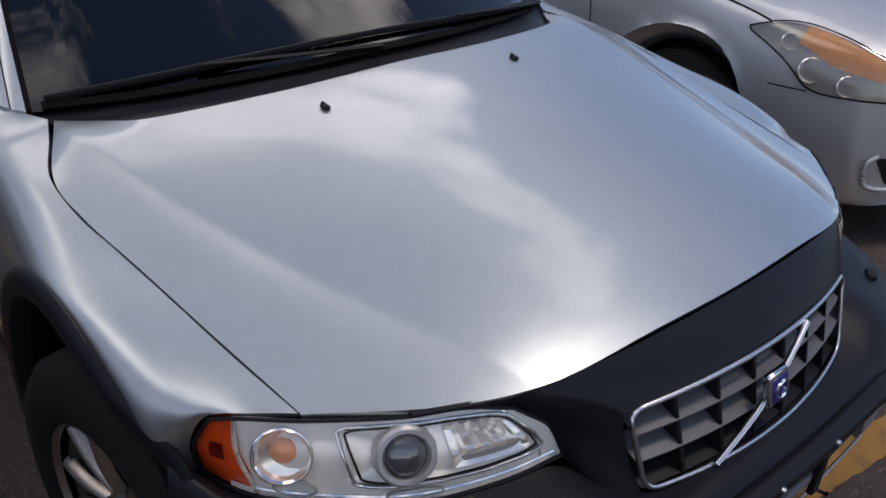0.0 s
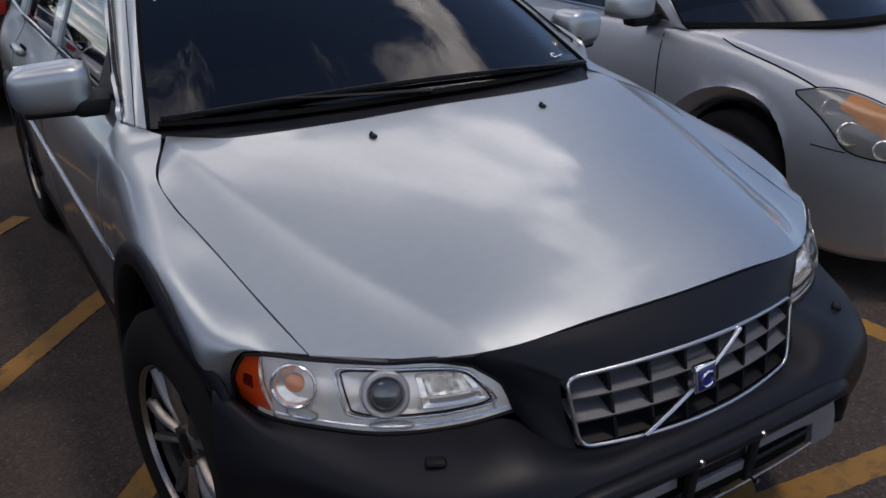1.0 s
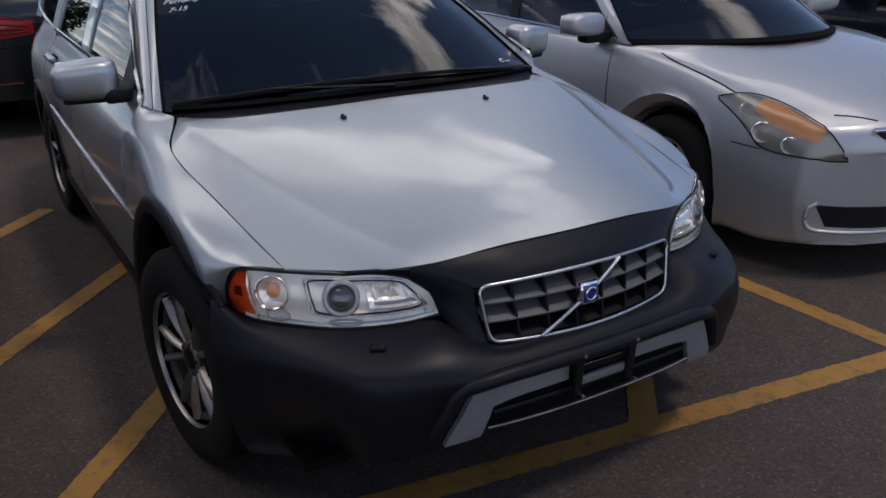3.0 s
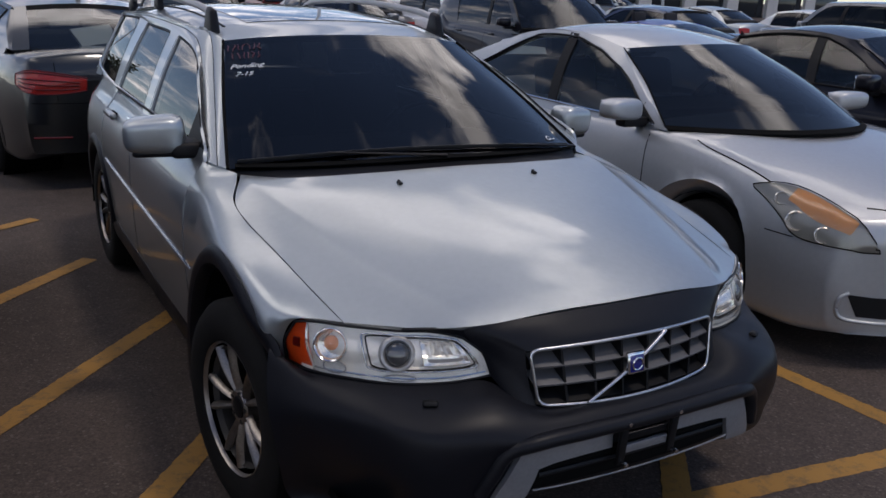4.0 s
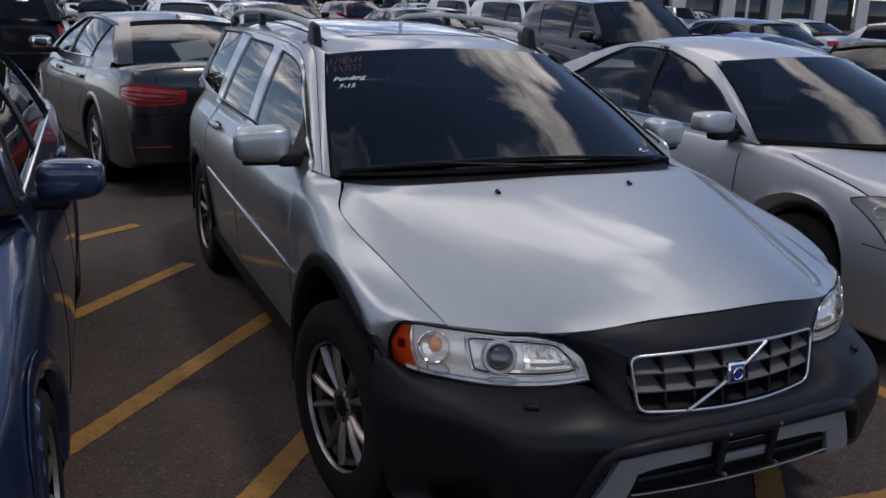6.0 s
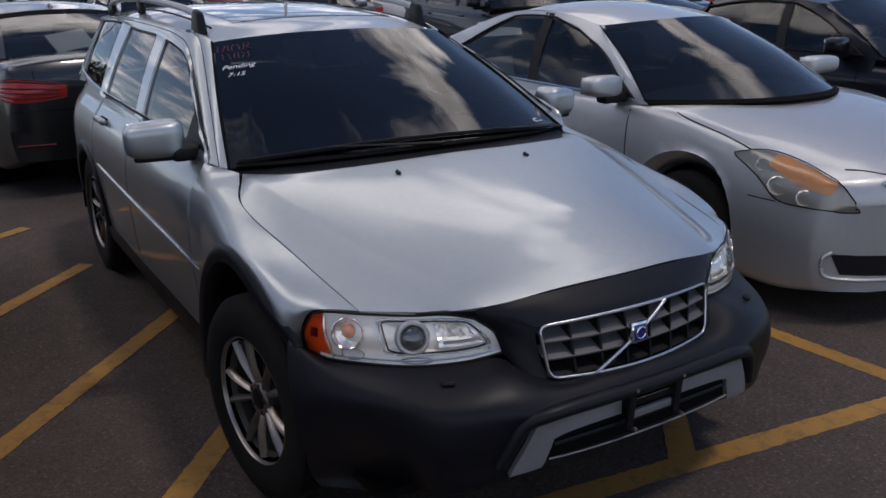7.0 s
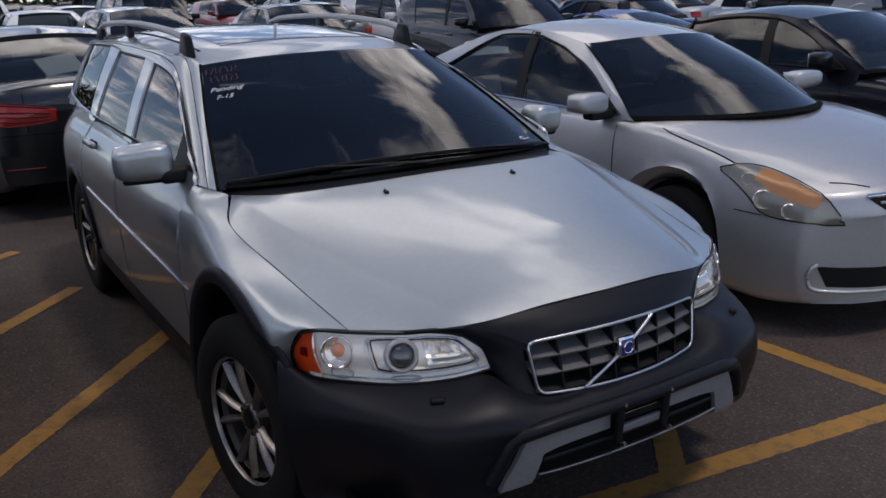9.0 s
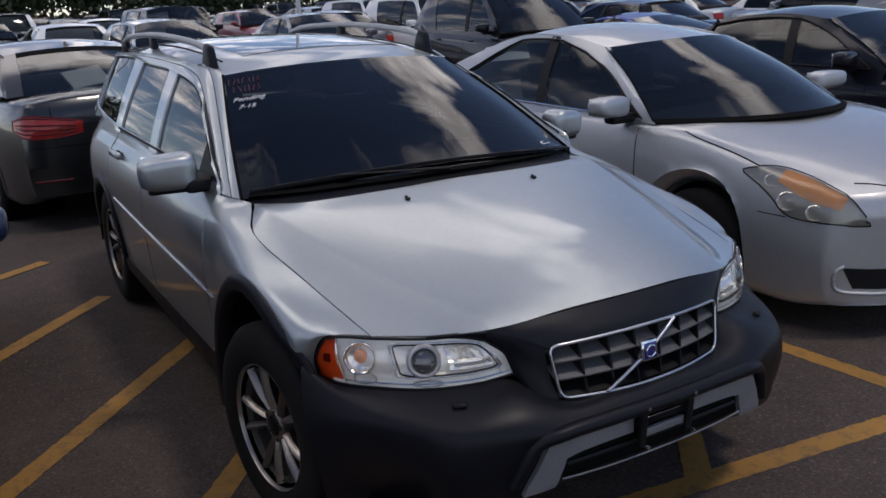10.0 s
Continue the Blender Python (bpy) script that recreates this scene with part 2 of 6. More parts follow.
def curve(ctrl, n):
    """n points on a Catmull-Rom curve through the control points."""
    c = np.array(ctrl, float)
    if len(c) == 2:
        return c[0] + (c[1] - c[0]) * np.linspace(0, 1, n)[:, None]
    p = np.vstack([2 * c[0] - c[1], c, 2 * c[-1] - c[-2]])
    t = np.linspace(0, len(c) - 1, n)
    i = np.minimum(t.astype(int), len(c) - 2)
    u = (t - i)[:, None]
    a, b, d, e = p[i], p[i + 1], p[i + 2], p[i + 3]
    return 0.5 * (2 * b + (d - a) * u + (2 * a - 5 * b + 4 * d - e) * u ** 2 + (3 * b - a - 3 * d + e) * u ** 3)


def surf(rows, nu, nv):
    """A surface through control rows: (nv, nu, 3)."""
    r = np.array([curve(q, nu) for q in rows])
    return np.stack([curve(r[:, k], nv) for k in range(nu)], 1)


def quads(nv, nu, base=0):
    return [(base + j * nu + i, base + j * nu + i + 1, base + (j + 1) * nu + i + 1, base + (j + 1) * nu + i) for j in range(nv - 1) for i in range(nu - 1)]


MIDDLE = np.array((0.0, 1.4, 0.55))


def normals(A):
    du, dv = np.gradient(A, axis=1), np.gradient(A, axis=0)
    n = np.cross(du, dv)
    n /= np.maximum(np.linalg.norm(n, axis=2, keepdims=True), 1e-9)
    if np.sum(n * (A - MIDDLE)) < 0:
        n = -n
    return n


def panel(name, A, mat, parent, label="", depth=0.014, lift=0.0, smooth=40):
    """A sheet with its edges folded inwards by depth."""
    A = np.array(A, float)
    N = normals(A)
    A = A + N * lift
    nv, nu = A.shape[:2]
    edge = [(0, i) for i in range(nu)] + [(j, nu - 1) for j in range(1, nv)] + [(nv - 1, i) for i in range(nu - 2, -1, -1)] + [(j, 0) for j in range(nv - 2, 0, -1)]
    V = [*A.reshape(-1, 3)]
    F = quads(nv, nu)
    base = len(V)
    V += [A[j, i] - N[j, i] * depth for j, i in edge]
    for k, (j, i) in enumerate(edge):
        k2 = (k + 1) % len(edge)
        j2, i2 = edge[k2]
        F.append((j * nu + i, base + k, base + k2, j2 * nu + i2))
    n0 = np.cross(A[0, 1] - A[0, 0], A[1, 0] - A[0, 0])
    if n0 @ N[0, 0] < 0:
        F = [f[::-1] for f in F]
    return link_mesh(name, V, F, mat, parent, label, smooth)


def mirrored(A):
    return np.array(A) * np.array((-1, 1, 1))


def tube(name, path, radius, mat, parent, label="", n=8, flat=1.0):
    """A bar swept along a path; flat squeezes it in height."""
    P = np.array(path, float)
    r = np.broadcast_to(np.array(radius, float), (len(P),))
    V, F = [], []
    for k in range(len(P)):
        d = P[min(k + 1, len(P) - 1)] - P[max(k - 1, 0)]
        d /= np.linalg.norm(d)
        a = np.cross(d, (0, 0, 1))
        if np.linalg.norm(a) < 0.1:
            a = np.cross(d, (0, 1, 0))
        a /= np.linalg.norm(a)
        b = np.cross(a, d)
        V += [P[k] + r[k] * (math.cos(2 * math.pi * i / n) * a + flat * math.sin(2 * math.pi * i / n) * b) for i in range(n)]
    for k in range(len(P) - 1):
        F += [(k * n + i, k * n + (i + 1) % n, (k + 1) * n + (i + 1) % n, (k + 1) * n + i) for i in range(n)]
    F += [tuple(range(n))[::-1], tuple(range((len(P) - 1) * n, len(P) * n))]
    return link_mesh(name, V, F, mat, parent, label, 50)


def lathe(name, profile, mat, parent, label="", n=40, axis="x", at=(0, 0, 0), sharp=35):
    """A turned body: profile rows are (along the axis, radius)."""
    V, F = [], []
    for a, r in profile:
        for i in range(n):
            c, s = r * math.cos(2 * math.pi * i / n), r * math.sin(2 * math.pi * i / n)
            v = (a, c, s) if axis == "x" else ((c, a, s) if axis == "y" else (c, s, a))
            V.append(np.array(v) + np.array(at))
    for k in range(len(profile) - 1):
        F += [(k * n + i, k * n + (i + 1) % n, (k + 1) * n + (i + 1) % n, (k + 1) * n + i) for i in range(n)]
    ob = link_mesh(name, V, F, mat, parent, label, sharp)
    return ob


def block(name, size, m, mat, parent, label="", bevel=0.01, taper=None, segments=2):
    """A bevelled block; taper shapes its vertices."""
    bm = bmesh.new()
    bmesh.ops.create_cube(bm, size=1)
    for v in bm.verts:
        v.co = Vector((v.co.x * size[0], v.co.y * size[1], v.co.z * size[2]))
        if taper:
            v.co = Vector(taper(*v.co))
    bmesh.ops.bevel(bm, geom=bm.edges, offset=bevel, segments=segments, affect="EDGES", profile=0.5)
    bmesh.ops.transform(bm, matrix=m, verts=bm.verts)
    return part(name, bm, mat, parent, label, 40)


def root(name, m, label, category, group=""):
    e = new(name)
    e.empty_display_size = 0.2
    e.matrix_world = m
    return tagged(e, label, category, group)


def interp(x, table):
    """A smooth value from a short table of (x, value)."""
    xs = np.array([a for a, _ in table], float)
    ys = np.array([b for _, b in table], float)
    x = np.asarray(x, float)
    i = np.clip(np.searchsorted(xs, x) - 1, 0, len(xs) - 2)
    g = np.gradient(ys, xs)
    h = xs[i + 1] - xs[i]
    u = np.clip((x - xs[i]) / h, 0, 1)
    return ((2 * u ** 3 - 3 * u ** 2 + 1) * ys[i] + (u ** 3 - 2 * u ** 2 + u) * h * g[i] + (-2 * u ** 3 + 3 * u ** 2) * ys[i + 1] + (u ** 3 - u ** 2) * h * g[i + 1])


# ---- wheels ----
def wheel(parent, x, y, z, radius, rim_r, spokes, alloy, width=0.21, steer=0.0, twin=False, simple=False):
    """A wheel with tyre, dished rim and spokes; its outer face looks towards x's side."""
    s = 1 if x > 0 else -1
    h = width / 2
    w = lathe("wheel", [(s * a, r) for a, r in ((-h * 0.9, rim_r * 0.98), (-h * 0.5, rim_r * 0.86), (h * 0.55, rim_r * 0.86), (h * 0.70, rim_r * 0.92))], DARK_METAL, parent, n=24 if simple else 44)
    w.matrix_local = pose(x, y, z, 0, 0, steer)
    t = 0.012
    lathe("tyre", [(s * a, r) for a, r in ((-h * 0.85, rim_r), (-h, rim_r + (radius - rim_r) * 0.45), (-h * 0.92, radius - t * 2), (-h * 0.7, radius - t * 0.2), (-h * 0.35, radius), (-h * 0.33, radius - 0.007), (-h * 0.27, radius - 0.007), (-h * 0.25, radius), (h * 0.25, radius), (h * 0.27, radius - 0.007), (h * 0.33, radius - 0.007), (h * 0.35, radius), (h * 0.7, radius - t * 0.2), (h * 0.92, radius - t * 2), (h * 1.02, rim_r + (radius - rim_r) * 0.5), (h * 0.97, rim_r * 1.06), (h * 0.86, rim_r))], RUBBER, w, n=24 if simple else 48, sharp=50)
    face = h * 0.62
    V, F = [], []
    for k in range(spokes):
        lean = math.pi / spokes * (1 if k % 2 else -1) if twin else 0
        base = len(V)
        for q in range(6):
            f = q / 5
            r = 0.045 + (rim_r * 0.96 - 0.045) * f
            wd = (0.0095 + 0.0060 * f if twin else 0.020 + 0.012 * f) * (1.2 if q == 0 else 1)
            out = face + 0.012 * math.sin(f * math.pi) + 0.018 * f * f
            a = 2 * math.pi * k / spokes + lean * (0.34 - 0.16 * f) + 0.2
            c, sn = math.cos(a), math.sin(a)
            for dw, do in ((-wd, -0.018 if twin else -0.03), (-wd * 0.7, -0.004), (0, 0.004), (wd * 0.7, -0.004), (wd, -0.018 if twin else -0.03)):
                V.append((s * (out + do), r * c - dw * sn, r * sn + dw * c))
        for q in range(5):
            F += [(base + q * 5 + i, base + q * 5 + i + 1, base + (q + 1) * 5 + i + 1, base + (q + 1) * 5 + i) for i in range(4)]
            F.append((base + q * 5 + 4, base + q * 5, base + (q + 1) * 5, base + (q + 1) * 5 + 4))
        if not simple:
            link_mesh("spoke", V, F, alloy, w, smooth=45)
            V, F = [], []
    if simple:
        link_mesh("rim", V, F, alloy, w, smooth=45)
        return w
    lathe("rim_lip", [(s * a, r) for a, r in ((h * 0.80, rim_r * 0.980), (h * 0.84, rim_r * 0.984), (h * 0.89, rim_r * 0.990), (h * 0.93, rim_r * 1.002), (h * 0.92, rim_r * 1.014), (h * 0.84, rim_r * 1.022))], alloy, w, n=44)
    lathe("brake_disc", [(s * a, r) for a, r in ((-h * 0.2, 0.04), (-h * 0.2, rim_r * 0.68), (-h * 0.32, rim_r * 0.68), (-h * 0.32, 0.04))], DARK_METAL, w, n=32)
    cap = lathe("hub_cap", [(s * a, r) for a, r in ((face - 0.05, 0.060), (face + 0.0, 0.058), (face + 0.008, 0.05), (face + 0.006, 0.036))], alloy, w, n=28)
    lathe("centre_disc", [(s * a, r) for a, r in ((face - 0.01, 0.037), (face + 0.010, 0.034), (face + 0.013, 0.028), (face + 0.014, 0.001))], BLACK, cap, n=20)
    for k in range(5):
        a = 2 * math.pi * k / 5 + 0.5
        lathe("wheel_bolt", [(s * (face - 0.004), 0.009), (s * (face + 0.010), 0.008), (s * (face + 0.011), 0.0005)], DARK_METAL, cap, n=6, at=(0, 0.047 * math.cos(a), 0.047 * math.sin(a)))
    return w

# ---- a parked car of any kind ----
from mathutils.bvhtree import BVHTree


class Shell:
    """The lower body of a car: sections along its length, bowed in plan, with wheel arches cut out."""

    def __init__(self, d):
        self.d = d
        fo, wb, ro, hw = d["fo"], d["wb"], d["ro"], d["hw"]
        end = wb + ro
        arch = d.get("arch", d["wheel"] + 0.045)
        ys = np.unique(np.round(np.concatenate([np.linspace(-fo, -fo + 0.12, 5), np.linspace(-fo + 0.12, -arch - 0.1, 6), np.linspace(-arch - 0.1, arch + 0.1, 21),
                                                np.linspace(arch + 0.1, wb - arch - 0.1, 12), np.linspace(wb - arch - 0.1, wb + arch + 0.1, 21), np.linspace(wb + arch + 0.1, end - 0.1, 6), np.linspace(end - 0.1, end, 4)]), 4))
        rows = []
        for y in ys:
            rows.append(self.section(y))
        A = np.array(rows)                                    # (station, row, 3), the half with x > 0
        rest = A.copy()
        for cy in (0.0, wb):
            dy, dz = A[:, :, 1] - cy, A[:, :, 2] - d["wheel"]
            dist = np.hypot(dy, dz)
            side = (A[:, :, 0] > hw * 0.6) & (dist < arch)
            k = arch / np.maximum(dist, 1e-4)
            A[:, :, 1] = np.where(side, cy + dy * k, A[:, :, 1])
            A[:, :, 2] = np.where(side, np.maximum(d["wheel"] + dz * k, 0.12), A[:, :, 2])
            rest[:, :, 0] = np.where(side, -1, rest[:, :, 0])
        gone = rest[:, :, 0] < 0
        A = self.bow(A)
        ns, nr = A.shape[:2]
        V = [*A.reshape(-1, 3), *mirrored(A).reshape(-1, 3)]
        F = []
        for j in range(ns - 1):
            for i in range(nr - 1):
                q = [(j, i), (j, i + 1), (j + 1, i + 1), (j + 1, i)]
                if all(gone[a] for a in q):
                    continue
                f = tuple(a * nr + b for a, b in q)
                F.append(f[::-1])
                F.append(tuple(ns * nr + v for v in f))
        for j, flip in ((0, False), (ns - 1, True)):         # the ends
            cols = 11
            base = len(V)
            raw = np.array(rows[j])
            C = np.array([[(raw[i, 0] * c, raw[i, 1], raw[i, 2]) for c in np.linspace(1, -1, cols)] for i in range(nr)])
            V += [*self.bow(C).reshape(-1, 3)]
            q = quads(nr, cols, base)
            F += [f[::-1] for f in q] if flip else q
        bm = bmesh.new()
        vs = [bm.verts.new(tuple(map(float, v))) for v in V]
        for f in F:
            if len(set(f)) == len(f):
                bm.faces.new([vs[k] for k in f])
        bmesh.ops.remove_doubles(bm, verts=bm.verts, dist=0.0006)
        bmesh.ops.recalc_face_normals(bm, faces=bm.faces)
        bm.verts.index_update()
        V, F = [v.co.copy() for v in bm.verts], [tuple(v.index for v in f.verts) for f in bm.faces]
        bm.free()
        self.V, self.F = V, F
        self.tree = BVHTree.FromPolygons([tuple(map(float, v)) for v in V], F)
        self.end = end

    def section(self, y):
        d = self.d
        zt = float(interp(y, d["top"]))
        zb = float(interp(y, d["bottom"]))
        hw = float(interp(y, d["plan"])) * d["hw"]
        drop = float(interp(y, d["drop"]))
        zs = zt - drop
        h = zs - zb
        pts = [(0, zb + 0.03), (hw * 0.7, zb + 0.02), (hw * 0.93, zb), (hw * 0.975, zb + h * 0.08), (hw * 0.99, zb + h * 0.22), (hw, zb + h * 0.42), (hw * 0.995, zb + h * 0.6), (hw * 0.975, zb + h * 0.78), (hw * 0.945, zb + h * 0.92), (hw * 0.90, zs + drop * 0.12), (hw * 0.8, zs + drop * 0.45), (hw * 0.5, zt - drop * 0.15), (0, zt)]
        c = curve(pts, 34)
        return np.stack([np.maximum(c[:, 0], 0), np.full(34, y), c[:, 1]], 1)

    def bow(self, A):
        d = self.d
        x = np.abs(A[..., 0]) / d["hw"]
        fr = np.clip((-A[..., 1] - 0.1) / (d["fo"] - 0.1), 0, 1)
        re = np.clip((A[..., 1] - d["wb"] - 0.1) / (d["ro"] - 0.1), 0, 1)
        B = A.copy()
        B[..., 1] += fr ** 1.5 * d.get("bow", 0.40) * x ** 3.2 - re ** 1.5 * d.get("bow_rear", 0.16) * x ** 3
        return B

    def front(self, x, z):
        hit = self.tree.ray_cast((x, -3, z), (0, 1, 0))
        return (x, hit[0].y, z) if hit[0] else (x, -0.4, z)

    def rear(self, x, z):
        hit = self.tree.ray_cast((x, 9, z), (0, -1, 0))
        return (x, hit[0].y, z) if hit[0] else (x, self.end, z)

    def side(self, y, z, s=1):
        hit = self.tree.ray_cast((3 * s, y, z), (-s, 0, 0))
        return (hit[0].x, y, z) if hit[0] else (s * self.d["hw"] * 0.9, y, z)

    def snap(self, top, low, nu=25, nv=11):
        """A patch between two 3D edges, laid on the nearest skin."""
        A = surf([top, (np.array(top) + np.array(low)) / 2, low], nu, nv)
        A = np.array([[tuple(self.tree.find_nearest(tuple(map(float, q)))[0]) for q in r] for r in A])
        for _ in range(6):
            B = A.copy()
            B[1:-1, 1:-1] = (A[:-2, 1:-1] + A[2:, 1:-1] + A[1:-1, :-2] + A[1:-1, 2:]) / 4
            B[0, 1:-1], B[-1, 1:-1] = (A[0, :-2] + A[0, 1:-1] + A[0, 2:]) / 3, (A[-1, :-2] + A[-1, 1:-1] + A[-1, 2:]) / 3
            B[1:-1, 0], B[1:-1, -1] = (A[:-2, 0] + A[1:-1, 0] + A[2:, 0]) / 3, (A[:-2, -1] + A[1:-1, -1] + A[2:, -1]) / 3
            A = B
        return np.array([[tuple(self.tree.find_nearest(tuple(map(float, q)))[0]) for q in r] for r in A])

    def over(self, x, y):
        hit = self.tree.ray_cast((x, y, 3), (0, 0, -1))
        return (x, y, hit[0].z) if hit[0] else (x, y, 0.9)


def patch(edge_a, edge_b, cast, nu, nv):
    """A patch between two edges of (a, z), laid on a shell by cast."""
    a, b = curve([(*p, 0) for p in edge_a], nu), curve([(*p, 0) for p in edge_b], nu)
    return np.array([[cast(*(a[i] + (b[i] - a[i]) * j / (nv - 1))[:2]) for i in range(nu)] for j in range(nv)])


def strip(name, pts, width, cast, mat, parent, lift=0.0015, label="", axis=1):
    """A narrow gap or moulding that follows a line on a shell."""
    p = curve([(*q, 0) for q in pts], max(6, 5 * len(pts)))[:, :2]
    t = np.gradient(p, axis=0)
    t /= np.maximum(np.linalg.norm(t, axis=1, keepdims=True), 1e-9)
    nrm = np.stack([-t[:, 1], t[:, 0]], 1)
    A = np.array([[cast(*(p[i] + nrm[i] * w)) for i in range(len(p))] for w in (-width / 2, 0, width / 2)])
    return panel(name, A, mat, parent, label, depth=0.004, lift=lift)


def greenhouse(d, e, body, glass_side, glass_front):
    """Windscreen, roof, rear window, pillars and side glass."""
    g = d["house"]
    bz, rz = g["belt"], g["roof"]
    xb, xr = g["xb"], g["xr"]
    y0, y1, y2, y3 = g["ws0"], g["ws1"], g["rw1"], g["rw0"]     # windscreen foot and head, rear window head and foot
    bowf = g.get("bow", 0.16)

    def ring(y, x, z, bow, crown, n=25):
        u = np.linspace(-1, 1, n)
        return np.stack([u * x, y + bow * (np.abs(u) ** 2.2 - 1) , z + crown * (1 - np.abs(u) ** 2)], 1)
    foot = ring(y0, xb, bz, bowf, 0.015)
    head = ring(y1, xr, rz, bowf * 0.55, 0.045)
    rhead = ring(y2, xr * 0.96, g.get("roof_rear", rz - 0.02), -0.06, 0.04)
    rfoot = ring(y3 + 0.03, xb * 0.93, g.get("belt_rear", bz + 0.04) - 0.03, -0.10, 0.03)
    ws = surf([foot, (foot + head) / 2 + np.array((0, -0.02, 0.018)), head], 49, 11)
    o = panel("windscreen", ws, glass_front, e, "tinted curved windscreen", 0.005)
    for k in (0, -1):
        tube("windscreen_seal", ws[:, k] + np.array((0, 0, 0.001)), 0.006, SEAM, e, n=6)
    panel("cowl", np.stack([foot + np.array((0, -0.028, -0.010)), foot + np.array((0, 0.010, 0.008))]), SEAM, e, depth=0.02)
    rise = g.get('rise', 0.03)
    mid = ring((y1 + y2) / 2, xr * 1.01, rz + rise, 0, 0.045)
    panel("roof", surf([head, mid, rhead], 25, 15), body, e, depth=0.03)
    rw = surf([rhead, (rhead + rfoot) / 2 + np.array((0, 0.02, 0.015)), rfoot], 25, 9)
    for a in (slice(0, 3), slice(22, 25)):
        panel("rear_window_frame", rw[:, a], body, e, depth=0.03)
    panel("rear_window", rw[:, 2:-2], glass_side, e, "dark rear window", 0.005)
    panel("rear_window_border", rw[:2, 2:-2], SEAM, e, depth=0.003, lift=0.0015)
    for s in (1, -1):
        belt = lambda y: bz + (g.get("belt_rear", bz + 0.04) - bz) * np.clip((y - y0) / (y3 - y0), 0, 1)

        def at(y, h):
            z0 = belt(y)
            t = np.clip((y - y1) / (y2 - y1), 0, 1)
            end_z = g.get("roof_rear", rz - 0.02)
            top = rz + (end_z - rz) * t + (rz + rise - (rz + end_z) / 2) * 4 * t * (1 - t)
            taper = 1 - 0.05 * np.clip((y - y2) / max(y3 - y2, 0.1), 0, 1)
            return (s * taper * (xb + (xr - xb) * h + 0.025 * math.sin(math.pi * h)), y, z0 + (top - z0) * h)

        def zone(ya, yb, h0, h1, n=7, m=7):
            return np.array([[at(ya(h) + (yb(h) - ya(h)) * i / (n - 1), h) for i in range(n)] for h in np.linspace(h0, h1, m)])
        fr = lambda h: y0 + (y1 - y0) * h
        re = lambda h: y3 + (y2 - y3) * h
        B = g["b"]
        b0 = lambda h: B - 0.05 + 0.09 * h
        b1 = lambda h: B + 0.04 + 0.09 * h
        c0 = (lambda h: float(interp(h, g["tip"]))) if "tip" in g else (lambda h: g["c"] + (y2 - g["c"]) * h * g.get("clean", 0.55))
        off = g.get("front_off", ((0, 0.17), (0.4, 0.13), (0.7, 0.12), (0.85, 0.17), (0.93, 0.28)))
        win = lambda h: fr(h) + float(interp(h, off))
        panel("pillar", zone(lambda h: fr(h) + 0.004, lambda h: win(h) + 0.004, -0.05, 0.93, 6, 14), body, e, depth=0.03)
        rim = ws[:, -1 if s > 0 else 0]
        side_edge = np.array([at(fr(h) + 0.012, h) for h in np.linspace(0, 1, 11)])
        panel("pillar", np.stack([rim, (rim + side_edge) / 2 + np.array((s * 0.004, -0.004, 0.004)), side_edge]), body, e, depth=0.006)
        panel("pillar", zone(b0, b1, -0.02, 0.97, 4), BLACK, e, depth=0.03)
        panel("pillar", zone(c0, lambda h: re(h) + 0.01, -0.05, 1.0, 6, 14), body, e, depth=0.03)
        rear_rim = rw[:, -1 if s > 0 else 0]
        rear_side = np.array([at(re(h) + 0.004, h) for h in np.linspace(1, 0, len(rear_rim))])
        panel("pillar", np.stack([rear_rim, (rear_rim + rear_side) / 2 + np.array((s * 0.006, 0.004, 0.004)), rear_side]), body, e, depth=0.006)
        panel("belt_ledge", np.array([[at(y, h) for y in np.linspace(y0 + 0.05, y3 - 0.05, 24)] for h in (-0.28, -0.12, 0.004)]), body, e, depth=0.01, lift=-0.004)
        panel("roof_rail", np.array([[at(y, h) for y in np.linspace(fr(0.93), re(0.93), 14)] for h in (0.9, 0.95, 1.0)]), body, e, depth=0.03)
        for a, b in ((lambda h: win(h) - 0.004, b0), (b1, c0)):
            o = panel("side_window", zone(a, b, 0.0, 0.92, 9, 14), glass_side, e, depth=0.004, lift=-0.008)
        if g.get("trim"):
            tube("window_trim", [np.array(at(y, 0.0)) + np.array((s * 0.004, 0, 0)) for y in np.linspace(win(0), c0(0), 10)], 0.008, g["trim"], e, n=6)
            tube("window_trim", [np.array(at(win(h), h)) + np.array((s * 0.003, 0, 0)) for h in np.linspace(0, 0.92, 14)] + [np.array(at(y, 0.92)) + np.array((s * 0.003, 0, 0)) for y in np.linspace(win(0.92), c0(0.92), 12)[1:]] + [np.array(at(c0(h), h)) + np.array((s * 0.003, 0, 0)) for h in np.linspace(0.92, 0, 14)[1:]], 0.008, BLACK, e, n=6)
            panel("mirror_sail", zone(lambda h: win(h) - 0.002, lambda h: win(0) + 0.13, 0.0, float(g.get("sail", 0.28)), 5, 6), BLACK, e, depth=0.004, lift=0.001)


